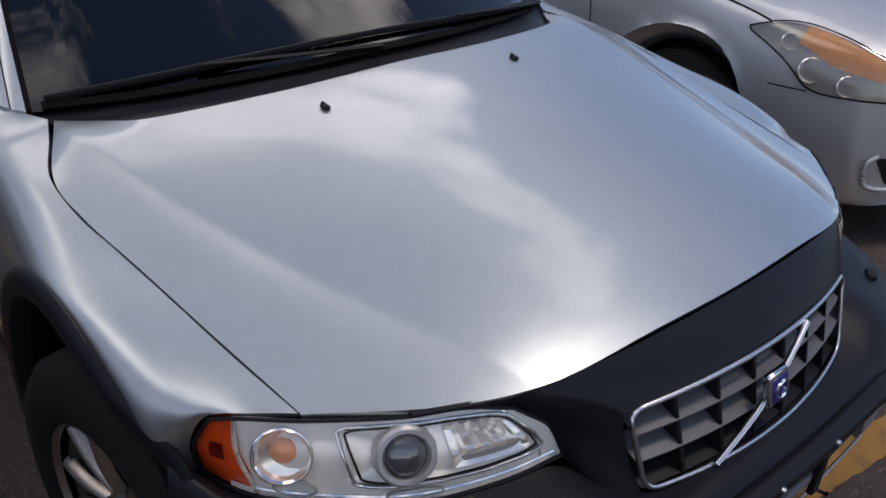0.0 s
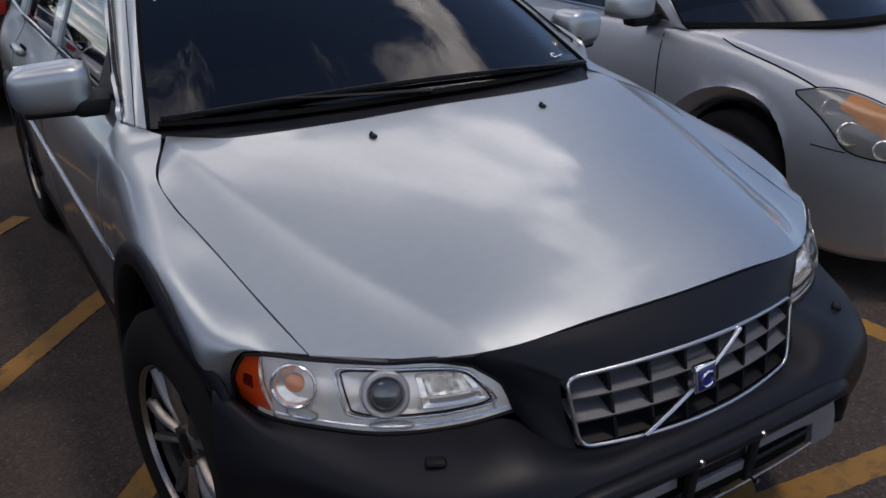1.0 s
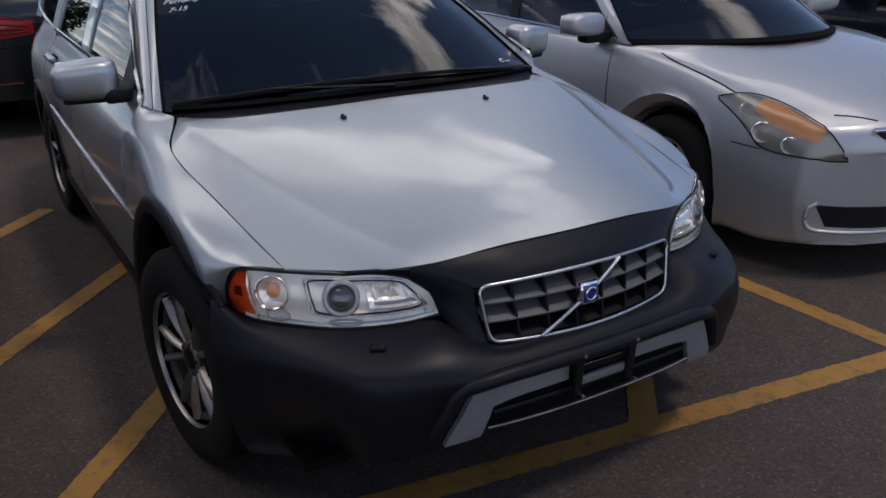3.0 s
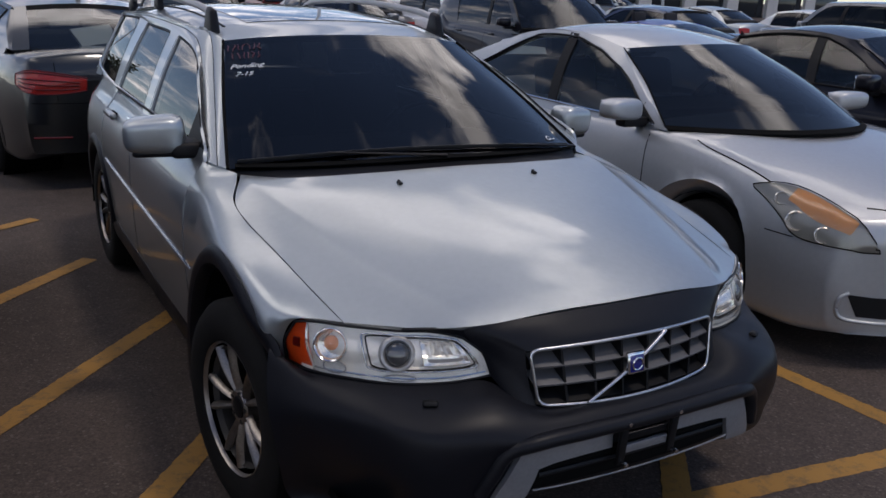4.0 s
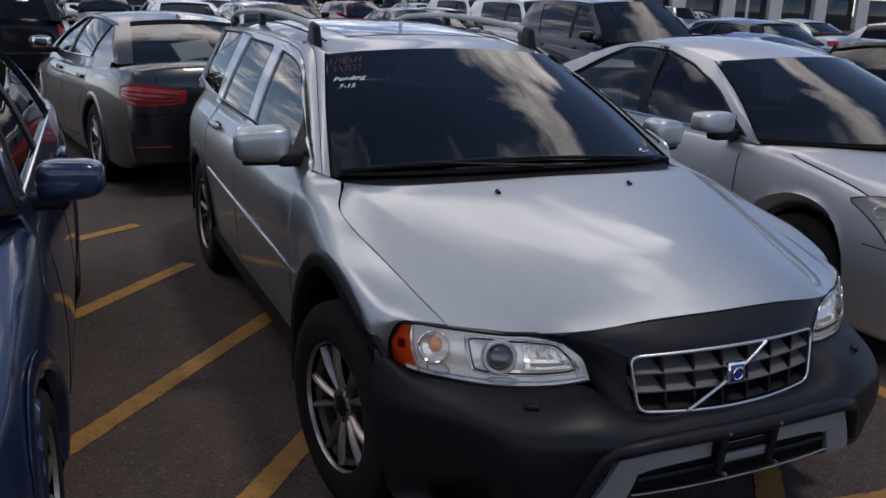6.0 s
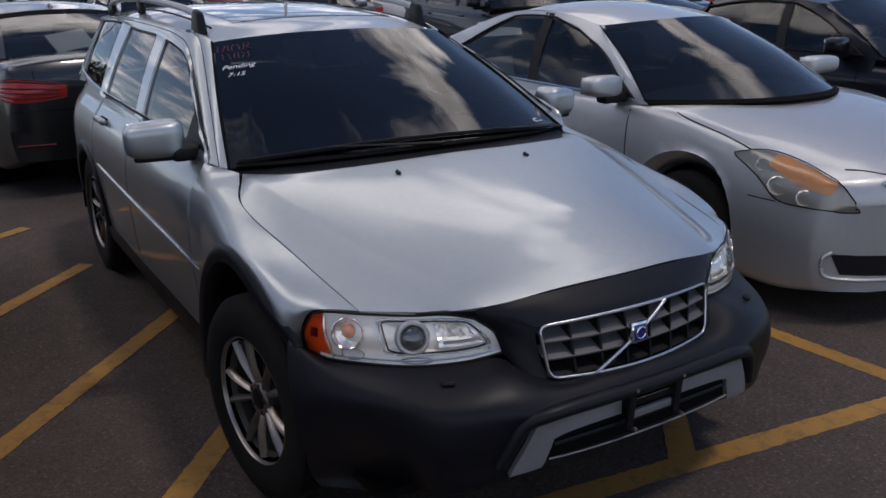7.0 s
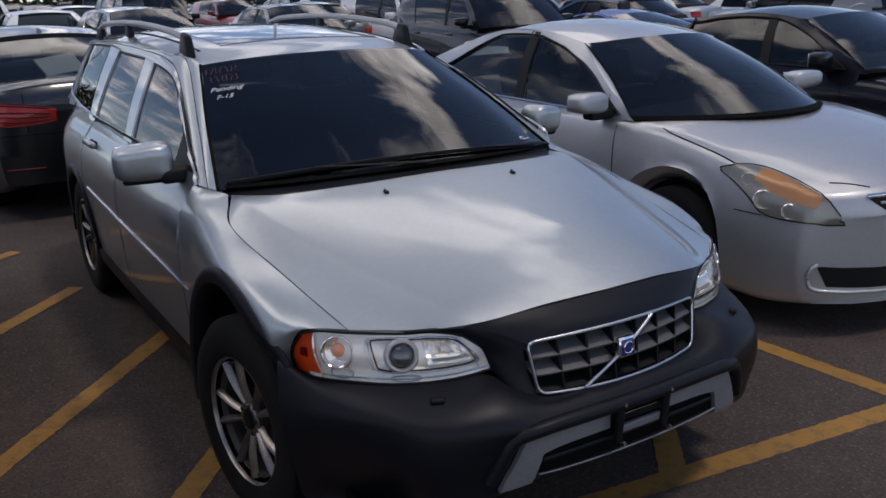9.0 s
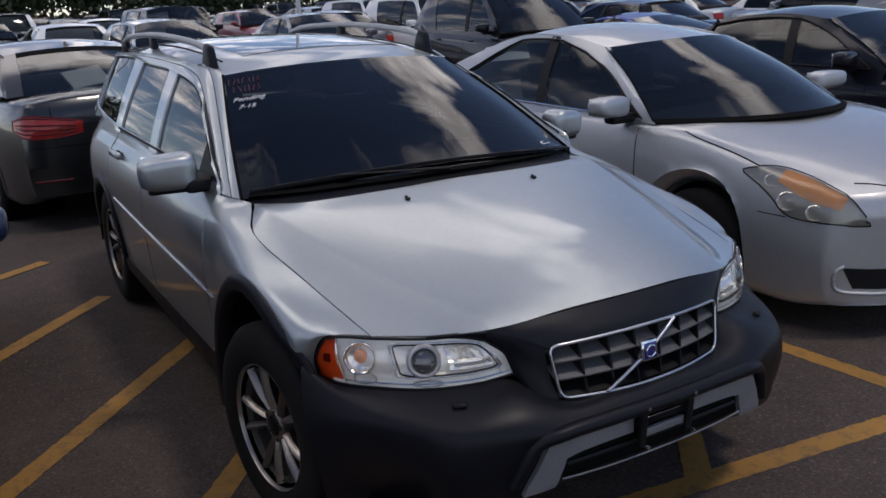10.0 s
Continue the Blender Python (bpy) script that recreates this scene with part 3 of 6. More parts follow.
def mirror_housing(e, s, x, y, z, mat, w=0.22, h=0.135, arm=BLACK):
    """An outside mirror on its foot."""
    m = pebble("mirror", (w, 0.14, h), pose(s * (x + w * 0.62), y, z + 0.06, 0, 0, -s * 8), mat, e, power=3.6, shape=lambda a, b, c: (a, b, c * (1 - 0.16 * a * s / w) + 0.010 * a * s / w))
    block("mirror_foot", (w * 0.7, 0.09, 0.055), pose(s * (x + w * 0.22), y + 0.02, z - 0.015), arm, m, bevel=0.018)
    block("mirror_glass", (w * 0.82, 0.008, h * 0.78), pose(s * (x + w * 0.62), y + 0.064, z + 0.06, 0, 0, -s * 8), CHROME, m, bevel=0.003)
    return m


def pebble(name, size, m, mat, parent, label="", power=3.2, shape=None, n=20):
    """A rounded box with no hard edges; shape bends its vertices."""
    V, F = [], []
    f = lambda c: math.copysign(abs(c) ** (2 / power), c)
    for j in range(n + 1):
        b = -math.pi / 2 + math.pi * j / n
        for i in range(2 * n):
            a = math.pi * i / n
            v = (size[0] / 2 * f(math.cos(b)) * f(math.cos(a)), size[1] / 2 * f(math.cos(b)) * f(math.sin(a)), size[2] / 2 * f(math.sin(b)))
            V.append(m @ Vector(shape(*v) if shape else v))
    for j in range(n):
        F += [(j * 2 * n + i, j * 2 * n + (i + 1) % (2 * n), (j + 1) * 2 * n + (i + 1) % (2 * n), (j + 1) * 2 * n + i) for i in range(2 * n)]
    return link_mesh(name, V, F, mat, parent, label, 80)


def seats(e, y, hw, z=0.35, rear=True, mat=INTERIOR, wheel_side=1):
    """Seats, dashboard, steering wheel and floor, as seen through the glass."""
    block("cabin_floor", (hw * 1.7, 2.6, 0.08), pose(0, y + 0.6, z - 0.1), mat, e, bevel=0.01)
    for s in (1, -1):
        st = block("seat", (0.5, 0.52, 0.2), pose(s * hw * 0.44, y + 0.35, z + 0.12), mat, e, bevel=0.05)
        block("backrest", (0.48, 0.14, 0.62), pose(s * hw * 0.44, y + 0.68, z + 0.46, -14), mat, st, bevel=0.05)
        block("headrest", (0.26, 0.1, 0.18), pose(s * hw * 0.44, y + 0.79, z + 0.86, -10), mat, st, bevel=0.04)
    if rear:
        block("rear_bench", (hw * 1.45, 0.14, 0.6), pose(0, y + 1.6, z + 0.42, -16), mat, e, bevel=0.05)
    block("dashboard", (hw * 1.62, 0.5, 0.26), pose(0, y - 0.28, z + 0.46), mat, e, bevel=0.06)
    ring = [(wheel_side * hw * 0.44 + 0.185 * math.cos(a), y + 0.02 - 0.185 * math.sin(a) * 0.42, z + 0.55 + 0.185 * math.sin(a) * 0.9) for a in np.linspace(0, 2 * math.pi, 25)]
    tube("steering_wheel", ring, 0.015, BLACK, e, n=6)


def parked_car(name, m, d, body, label, category="car", group="", detail=2):
    e = root(name, m, label, category, group)
    sh = Shell(d)
    link_mesh("body", sh.V, sh.F, body, e, smooth=58)
    hw, wb, end = d["hw"], d["wb"], sh.end
    if detail < 2:
        block("cabin", (hw * 1.4, 2.2, 0.5), pose(0, d["house"]["ws0"] + 1.6, d["house"]["belt"] - 0.1), INTERIOR, e, bevel=0.1)
    greenhouse(d, e, body, d.get("side_glass", GLASS_DARK), d.get("front_glass", GLASS))
    if detail > 1:
        seats(e, d["house"]["ws0"] + 0.75, hw * 0.92, d["wheel"] + 0.12)
    r = d["wheel"]
    for s in (1, -1):
        for y in (0, wb):
            wheel(e, s * (hw - 0.125), y, r, r, d.get("rim", r * 0.66), d.get("spokes", 10), d.get("alloy", ALLOY), steer=d.get("steer", 0) if y == 0 else 0, twin=d.get("twin", False), simple=detail < 2)
            lathe("wheel_well", [(s * a, q) for a, q in ((hw * 0.45, 0.05), (hw * 0.45, r + 0.04), (hw - 0.05, r + 0.045))], SEAM, e, n=24, at=(0, y, r))
        if detail > 1:
            for y in (0, wb):
                ra = d.get("arch", r + 0.045)
                lip = []
                for q, dx in d.get("lip", ((-0.012, -0.03), (-0.008, 0.004), (0.004, 0.012), (0.03, 0.010), (0.055, 0.001))):
                    q += ra
                    lip.append([np.array(sh.side(y + q * math.cos(a), max(r + q * math.sin(a), 0.2), s)) * 0 + np.array((s * (abs(sh.side(y + (ra + 0.03) * math.cos(a), max(r + (ra + 0.03) * math.sin(a), 0.24), s)[0]) + dx), y + q * math.cos(a), r + q * math.sin(a))) for a in np.linspace(radians(-8), radians(188), 36)])
                panel("arch_lip", np.array(lip), body, e, depth=0.004)
        mirror_housing(e, s, d["house"]["xb"] + 0.01, d["house"]["ws0"] + d.get("mirror_back", 0.30), d["house"]["belt"] + 0.02 + d.get("mirror_up", 0.0), d.get("mirror", body), d.get("mirror_w", 0.22), d.get("mirror_h", 0.135))
        side = lambda y, z, s=s: sh.side(y, z, s)
        bz = d["house"]["belt"]
        y_a, y_b, y_c = d["house"]["ws0"] + d.get("door_back", 0.18), d["house"]["b"] - 0.02, d["house"]["c"] - 0.02
        if detail < 2:
            continue
        for line in ([(y_a, bz - 0.05), (y_a - 0.04, 0.55), (y_a - 0.02, 0.3)], [(y_b, bz - 0.05), (y_b, 0.6), (y_b + 0.02, 0.3)], [(y_c + 0.02, bz - 0.06), (y_c - 0.02, 0.75), (y_c - 0.25, 0.45)]):
            strip("door_gap", line, 0.006, side, SEAM, e)
        strip("sill_gap", [(y_a, 0.29), (y_b, 0.28), (y_c - 0.25, 0.31)], 0.006, side, SEAM, e)
        for y in (y_b - 0.22, y_c - 0.18):
            p = side(y, bz - 0.13)
            block("door_handle", (0.028, 0.2, 0.035), pose(p[0] + s * 0.008, p[1], p[2]), d.get("handle", body), e, bevel=0.012)
    hy = d["house"]["ws0"]
    for s in (1, -1) if detail > 1 else ():
        strip("bonnet_gap", [(s * hw * p, q) for p, q in d.get("gap", ((0.88, hy - 0.02), (0.84, hy - 0.2), (0.79, -0.15), (0.70, -0.42)))], 0.006, sh.over, SEAM, e)
    for kind, a, b, mat, sym in d.get("patches", ()):
        for s in ((1, -1) if sym else (1,)):
            cast = {"front": sh.front, "rear": sh.rear, "top": sh.over}.get(kind)
            if cast is None:
                A = patch(a, b, lambda y, z, s=s: sh.side(y, z, s), 12, 7)
            else:
                A = patch([(s * p, q) for p, q in a], [(s * p, q) for p, q in b], cast, 12, 7)
            panel(d["patch_names"].get(mat.name, "trim"), A, mat, e, depth=0.02, lift=0.006)
    return e, sh


def sedan(**over):
    d = dict(fo=0.95, wb=2.78, ro=1.08, hw=0.90, wheel=0.325, spokes=10,
             plan=[(-0.95, 0.88), (-0.7, 0.95), (-0.3, 0.985), (0.4, 1.0), (2.0, 1.0), (2.9, 0.985), (3.5, 0.94), (3.86, 0.87)],
             top=[(-0.95, 0.60), (-0.90, 0.68), (-0.75, 0.75), (-0.3, 0.85), (0.55, 0.985), (1.2, 1.0), (2.6, 1.03), (3.1, 1.04), (3.7, 1.03), (3.8, 0.99), (3.86, 0.85)],
             bottom=[(-0.95, 0.26), (-0.8, 0.19), (0, 0.19), (3.0, 0.2), (3.7, 0.24), (3.86, 0.32)],
             drop=[(-0.95, 0.05), (-0.5, 0.10), (0.5, 0.09), (1.2, 0.09), (2.6, 0.08), (3.86, 0.08)],
             house=dict(belt=0.985, roof=1.40, xb=0.80, xr=0.575, ws0=0.55, ws1=1.32, rw1=2.55, rw0=3.12, b=1.62, c=2.62),
             patch_names={"red_lamp": "tail_lamp", "lamp_housing_silver": "headlamp", "black_trim": "grille", "chrome": "chrome_trim", "dark_moulded_plastic": "bumper_insert"},
             patches=[("front", [(0.42, 0.68), (0.62, 0.72), (0.79, 0.755)], [(0.46, 0.58), (0.64, 0.60), (0.79, 0.67)], LAMP_SILVER, True),
                      ("front", [(-0.36, 0.66), (0.0, 0.67), (0.36, 0.66)], [(-0.3, 0.52), (0.0, 0.51), (0.3, 0.52)], BLACK, False),
                      ("front", [(-0.5, 0.38), (0.0, 0.38), (0.5, 0.38)], [(-0.46, 0.29), (0.0, 0.28), (0.46, 0.29)], BLACK, False),
                      ("rear", [(0.42, 0.92), (0.60, 0.93), (0.735, 0.92)], [(0.44, 0.77), (0.60, 0.76), (0.735, 0.78)], RED_LAMP, True)])
    for k, v in over.items():
        if k == "house":
            d["house"] = {**d["house"], **v}
        else:
            d[k] = v
    return d


def suv(**over):
    d = sedan(fo=0.88, wb=2.9, ro=0.95, hw=0.95, wheel=0.37,
              plan=[(-0.88, 0.88), (-0.6, 0.95), (0, 0.99), (2.0, 1.0), (3.2, 0.98), (3.85, 0.90)],
              top=[(-0.88, 0.75), (-0.80, 0.92), (-0.4, 1.0), (0.5, 1.10), (1.2, 1.13), (3.0, 1.15), (3.75, 1.15), (3.85, 1.0)],
              bottom=[(-0.88, 0.32), (-0.7, 0.26), (0, 0.26), (3.2, 0.27), (3.85, 0.36)],
              drop=[(-0.88, 0.06), (0, 0.1), (3.85, 0.09)],
              house=dict(belt=1.10, roof=1.66, xb=0.84, xr=0.64, ws0=0.5, ws1=1.15, rw1=3.45, rw0=3.75, b=1.62, c=2.75, clean=0.35))
    for k, v in over.items():
        if k == "house":
            d["house"] = {**d["house"], **v}
        else:
            d[k] = v
    return d

# ---- ground ----
def asphalt():
    m = bpy.data.materials.new("asphalt")
    m.use_nodes = True
    nt = m.node_tree
    b = nt.nodes["Principled BSDF"]
    co = nt.nodes.new("ShaderNodeTexCoord")

    def tex(kind, sc, **kw):
        n = nt.nodes.new(kind)
        n.inputs["Scale"].default_value = sc
        for k, v in kw.items():
            n.inputs[k].default_value = v
        nt.links.new(co.outputs["Object"], n.inputs["Vector"])
        return n
    big, mid, fine = tex("ShaderNodeTexNoise", 0.7, Detail=5.0), tex("ShaderNodeTexNoise", 9.0, Detail=6.0), tex("ShaderNodeTexVoronoi", 110.0)
    r1 = nt.nodes.new("ShaderNodeValToRGB")
    r1.color_ramp.elements[0].position, r1.color_ramp.elements[0].color = 0.3, (0.047, 0.0355, 0.030, 1)
    r1.color_ramp.elements[1].position, r1.color_ramp.elements[1].color = 0.75, (0.079, 0.060, 0.051, 1)
    nt.links.new(big.outputs["Fac"], r1.inputs[0])
    r2 = nt.nodes.new("ShaderNodeMapRange")
    r2.inputs["To Min"].default_value, r2.inputs["To Max"].default_value = 0.72, 1.32
    nt.links.new(mid.outputs["Fac"], r2.inputs["Value"])
    r3 = nt.nodes.new("ShaderNodeMapRange")
    r3.inputs["From Max"].default_value = 0.8
    r3.inputs["To Min"].default_value, r3.inputs["To Max"].default_value = 1.28, 0.82
    nt.links.new(fine.outputs["Distance"], r3.inputs["Value"])
    chips = tex("ShaderNodeTexNoise", 55.0, Detail=3.0, Roughness=0.7)
    r4 = nt.nodes.new("ShaderNodeMapRange")
    r4.inputs["From Min"].default_value, r4.inputs["From Max"].default_value = 0.35, 0.68
    r4.inputs["To Min"].default_value, r4.inputs["To Max"].default_value = 0.78, 1.27
    nt.links.new(chips.outputs["Fac"], r4.inputs["Value"])
    m0 = nt.nodes.new("ShaderNodeMath")
    m0.operation = "MULTIPLY"
    nt.links.new(r2.outputs[0], m0.inputs[0])
    nt.links.new(r4.outputs[0], m0.inputs[1])
    mu = nt.nodes.new("ShaderNodeMath")
    mu.operation = "MULTIPLY"
    nt.links.new(m0.outputs[0], mu.inputs[0])
    nt.links.new(r3.outputs[0], mu.inputs[1])
    sc = nt.nodes.new("ShaderNodeVectorMath")
    sc.operation = "SCALE"
    nt.links.new(r1.outputs["Color"], sc.inputs[0])
    nt.links.new(mu.outputs[0], sc.inputs["Scale"])
    # scattered pale stones in the surface
    stone = nt.nodes.new("ShaderNodeSeparateColor")
    nt.links.new(fine.outputs["Color"], stone.inputs[0])
    pick = nt.nodes.new("ShaderNodeMapRange")
    pick.inputs["From Min"].default_value, pick.inputs["From Max"].default_value = 0.955, 0.97
    pick.inputs["To Max"].default_value = 0.4
    nt.links.new(stone.outputs[0], pick.inputs["Value"])
    mx = nt.nodes.new("ShaderNodeMix")
    mx.data_type = "RGBA"
    nt.links.new(pick.outputs[0], mx.inputs["Factor"])
    nt.links.new(sc.outputs[0], mx.inputs["A"])
    mx.inputs["B"].default_value = (0.17, 0.15, 0.13, 1)
    nt.links.new(mx.outputs["Result"], b.inputs["Base Color"])
    b.inputs["Roughness"].default_value = 0.88
    b.inputs["Specular IOR Level"].default_value = 0.3
    bp = nt.nodes.new("ShaderNodeBump")
    bp.inputs["Strength"].default_value, bp.inputs["Distance"].default_value = 0.5, 0.003
    nt.links.new(fine.outputs["Distance"], bp.inputs["Height"])
    nt.links.new(bp.outputs[0], b.inputs["Normal"])
    return m


def stripe_paint():
    """Worn yellow road paint that lets the asphalt through."""
    m = bpy.data.materials.new("worn_yellow_paint")
    m.use_nodes = True
    nt = m.node_tree
    b = nt.nodes["Principled BSDF"]
    co = nt.nodes.new("ShaderNodeTexCoord")
    n1, n2 = nt.nodes.new("ShaderNodeTexNoise"), nt.nodes.new("ShaderNodeTexNoise")
    n1.inputs["Scale"].default_value, n1.inputs["Detail"].default_value, n1.inputs["Roughness"].default_value = 14, 9, 0.75
    n2.inputs["Scale"].default_value, n2.inputs["Detail"].default_value = 2.2, 4
    nt.links.new(co.outputs["Object"], n1.inputs["Vector"])
    nt.links.new(co.outputs["Object"], n2.inputs["Vector"])
    r = nt.nodes.new("ShaderNodeValToRGB")
    e = r.color_ramp.elements
    e[0].position, e[0].color = 0.30, (0.12, 0.075, 0.033, 1)
    e[1].position, e[1].color = 0.50, (0.33, 0.165, 0.03, 1)
    nt.links.new(n1.outputs["Fac"], r.inputs[0])
    mp = nt.nodes.new("ShaderNodeMapRange")
    mp.inputs["To Min"].default_value, mp.inputs["To Max"].default_value = 0.7, 1.25
    nt.links.new(n2.outputs["Fac"], mp.inputs["Value"])
    sc = nt.nodes.new("ShaderNodeVectorMath")
    sc.operation = "SCALE"
    nt.links.new(r.outputs["Color"], sc.inputs[0])
    nt.links.new(mp.outputs[0], sc.inputs["Scale"])
    nt.links.new(sc.outputs[0], b.inputs["Base Color"])
    b.inputs["Roughness"].default_value = 0.75
    bp = nt.nodes.new("ShaderNodeBump")
    bp.inputs["Strength"].default_value, bp.inputs["Distance"].default_value = 0.6, 0.003
    nt.links.new(n1.outputs["Fac"], bp.inputs["Height"])
    nt.links.new(bp.outputs[0], b.inputs["Normal"])
    return m


ASPHALT, STRIPE = asphalt(), stripe_paint()
gv = [(-600, -600, 0), (600, -600, 0), (600, 600, 0), (-600, 600, 0)]
ground = tagged(link_mesh("ground", gv, [(0, 1, 2, 3)], ASPHALT, smooth=0), "dark weathered asphalt of a car park", "ground", kind="structure")


LINES = [0]


def stripe(a, b, w=0.10):
    """A painted line on the asphalt with ragged edges."""
    rng = random.Random(int(1000 * (a[0] + 3 * b[1]) + 77))
    a, b = np.array(a, float), np.array(b, float)
    t = (b - a) / np.linalg.norm(b - a)
    n = np.array((-t[1], t[0]))
    k = max(4, int(np.linalg.norm(b - a) / 0.018))
    LINES[0] += 1
    top = 0.0016 + 0.0004 * LINES[0]
    V = []
    for i in range(k + 1):
        p = a + (b - a) * i / k
        for s in (-1, 1):
            q = p + n * s * (w / 2 + rng.uniform(-0.0035, 0.0035))
            V.append((q[0], q[1], top))
    F = [(2 * i, 2 * i + 2, 2 * i + 3, 2 * i + 1) for i in range(k)]
    return tagged(link_mesh("parking_line", V, F, STRIPE, smooth=0), "worn yellow painted line on the asphalt", "road marking", "parking lines", "structure")


for a, b in (((-2.6, -0.30), (2.9, -0.965)),                 # across the front of the stalls
             ((1.60, 0.35), (1.645, -0.80)), ((1.60, 0.35), (1.1, 5.2)),
             ((0.41, -0.64), (0.85, -0.12)), ((-0.05, -0.05), (0.6, 0.7)),
             ((-1.45, -0.23), (-0.42, 0.98)), ((-2.1, 0.255), (-0.42, 2.095)), ((-2.0, 1.74), (-0.93, 2.877)), ((-1.75, 3.52), (-1.12, 3.95))):
    stripe(a, b)

# ---- the silver wagon ----
MIDDLE = np.array((0.0, 1.4, 0.55))
wagon = root("estate_car", pose(0, 0, 0), "silver estate car with dark plastic bumpers and roof rails", "car")


def both(rows):
    """Control rows given from the middle outwards, mirrored into full-width rows."""
    return [[(-x, y, z) for x, y, z in r[:0:-1]] + list(r) for r in rows]


# bonnet: middle, quarter, crease, trough, gap to the wing
hood_nose = [(0, -0.705, 0.797), (0.22, -0.695, 0.794), (0.42, -0.668, 0.776), (0.57, -0.592, 0.762), (0.74, -0.457, 0.757)]
hood_front = [(0, -0.6, 0.842), (0.22, -0.585, 0.838), (0.44, -0.54, 0.822), (0.575, -0.485, 0.796), (0.752, -0.362, 0.779)]
hood_lower = [(0, -0.4, 0.896), (0.24, -0.385, 0.891), (0.48, -0.34, 0.876), (0.605, -0.3, 0.84), (0.77, -0.22, 0.812)]
hood_middle = [(0, -0.15, 0.943), (0.26, -0.14, 0.938), (0.53, -0.11, 0.924), (0.65, -0.09, 0.889), (0.793, -0.04, 0.857)]
hood_upper = [(0, 0.05, 0.975), (0.28, 0.06, 0.969), (0.58, 0.09, 0.953), (0.69, 0.11, 0.924), (0.815, 0.13, 0.897)]
hood_scuttle = [(0, 0.17, 0.992), (0.28, 0.175, 0.987), (0.61, 0.22, 0.97), (0.715, 0.25, 0.947), (0.812, 0.27, 0.931)]
hood_rear = [(0, 0.25, 1.004), (0.3, 0.255, 0.999), (0.58, 0.31, 0.988), (0.665, 0.39, 0.981), (0.732, 0.468, 0.977)]
HOOD = [hood_nose, hood_front, hood_lower, hood_middle, hood_upper, hood_scuttle, hood_rear]
hood_grid = surf(both(HOOD), 97, 65)
mid_fit = np.polyfit([r[0][1] for r in HOOD], [r[0][2] for r in HOOD], 4)
edge_fit = np.polyfit([r[-1][1] for r in HOOD], [r[-1][2] for r in HOOD], 3)
plan_fit = [(-0.75, 0.703), (-0.457, 0.74), (-0.22, 0.77), (-0.04, 0.793), (0.13, 0.815), (0.27, 0.822), (0.47, 0.83)]
crease_fit = np.polyfit([-0.65, -0.50, -0.30, -0.04, 0.12, 0.30], [0.443, 0.510, 0.578, 0.652, 0.690, 0.722], 3)


def hood_height(x, y):
    """A crowned plateau, a crisp crease, then a hollow flank out to the wing."""
    x = np.abs(x)
    zc, ze = np.polyval(mid_fit, y), np.polyval(edge_fit, y)
    xc, xe = np.polyval(crease_fit, y), interp(y, plan_fit)
    w = np.maximum(xe - xc, 0.05)
    steep, shallow = 0.51, 0.20
    flank_drop = w * (shallow + (steep - shallow) / 3)
    crown = (zc - ze - flank_drop) / xc ** 2.4
    t = np.clip((x - xc) / w, 0, 1.3)
    over = w * (shallow * t + (steep - shallow) * (1 - (1 - t) ** 3) / 3)
    return np.where(x < xc, zc - crown * x ** 2.4, zc - crown * xc ** 2.4 - over)


hood_z = hood_height(hood_grid[..., 0], hood_grid[..., 1])
short = hood_grid[..., 2] - hood_z
v_in, u_in = np.linspace(0, 1, 65)[:, None], np.abs(np.linspace(-1, 1, 97))[None, :]
hood_z += short[:1] * np.clip(1 - v_in / 0.22, 0, 1) ** 2.5 + short[-1:] * np.clip(1 - (1 - v_in) / 0.12, 0, 1) ** 2
rest = hood_grid[..., 2] - hood_z
hood_z += np.where(u_in > 0, rest[:, -1:], 0) * np.clip((u_in - 0.86) / 0.14, 0, 1) ** 2
hood_grid[..., 2] = hood_z
hood = panel("bonnet", hood_grid, SILVER, wagon, depth=0.012)
hood_tree = BVHTree.FromPolygons([tuple(v) for v in hood_grid.reshape(-1, 3)], quads(65, 97))


def on_hood(x, y):
    h = hood_tree.ray_cast((x, y, 2), (0, 0, -1))
    return h[0], h[1]


# dark tray under the bonnet gaps
tray = surf(both([[(0, -0.66, 0.76), (0.4, -0.62, 0.74), (0.72, -0.43, 0.72)], [(0, -0.2, 0.90), (0.4, -0.18, 0.88), (0.80, -0.08, 0.80)], [(0, 0.25, 0.975), (0.45, 0.28, 0.955), (0.83, 0.25, 0.89)], [(0, 0.45, 0.985), (0.45, 0.47, 0.97), (0.78, 0.52, 0.95)]]), 21, 15)
panel("engine_bay", tray, SEAM, wagon, depth=0.02)

# body sides
def flank(y, z):
    """Half width of the body side."""
    x = float(interp(z, [(0.24, 0.868), (0.40, 0.894), (0.55, 0.906), (0.66, 0.912), (0.78, 0.913), (0.88, 0.898), (0.945, 0.868), (0.985, 0.838), (1.04, 0.808)]))
    if y > 0.6:
        x -= 0.034 * ((y - 0.6) / 1.75) ** 1.3
    if y > 3.0:
        x -= 0.16 * ((y - 3.0) / 0.7) ** 2
    return x


# wings: top edge along the bonnet, lower edge round the arch
wing_lamp = [(0.742, -0.452, 0.757), (0.803, -0.396, 0.757), (0.842, -0.343, 0.738), (0.859, -0.31, 0.675), (0.848, -0.295, 0.606)]
wing_corner = [(0.76, -0.34, 0.785), (0.822, -0.33, 0.768), (0.868, -0.316, 0.742), (0.884, -0.302, 0.697), (0.886, -0.294, 0.65)]
wing_fore = [(0.773, -0.23, 0.81), (0.836, -0.245, 0.798), (0.882, -0.26, 0.776), (0.908, -0.262, 0.738), (0.914, -0.262, 0.694)]
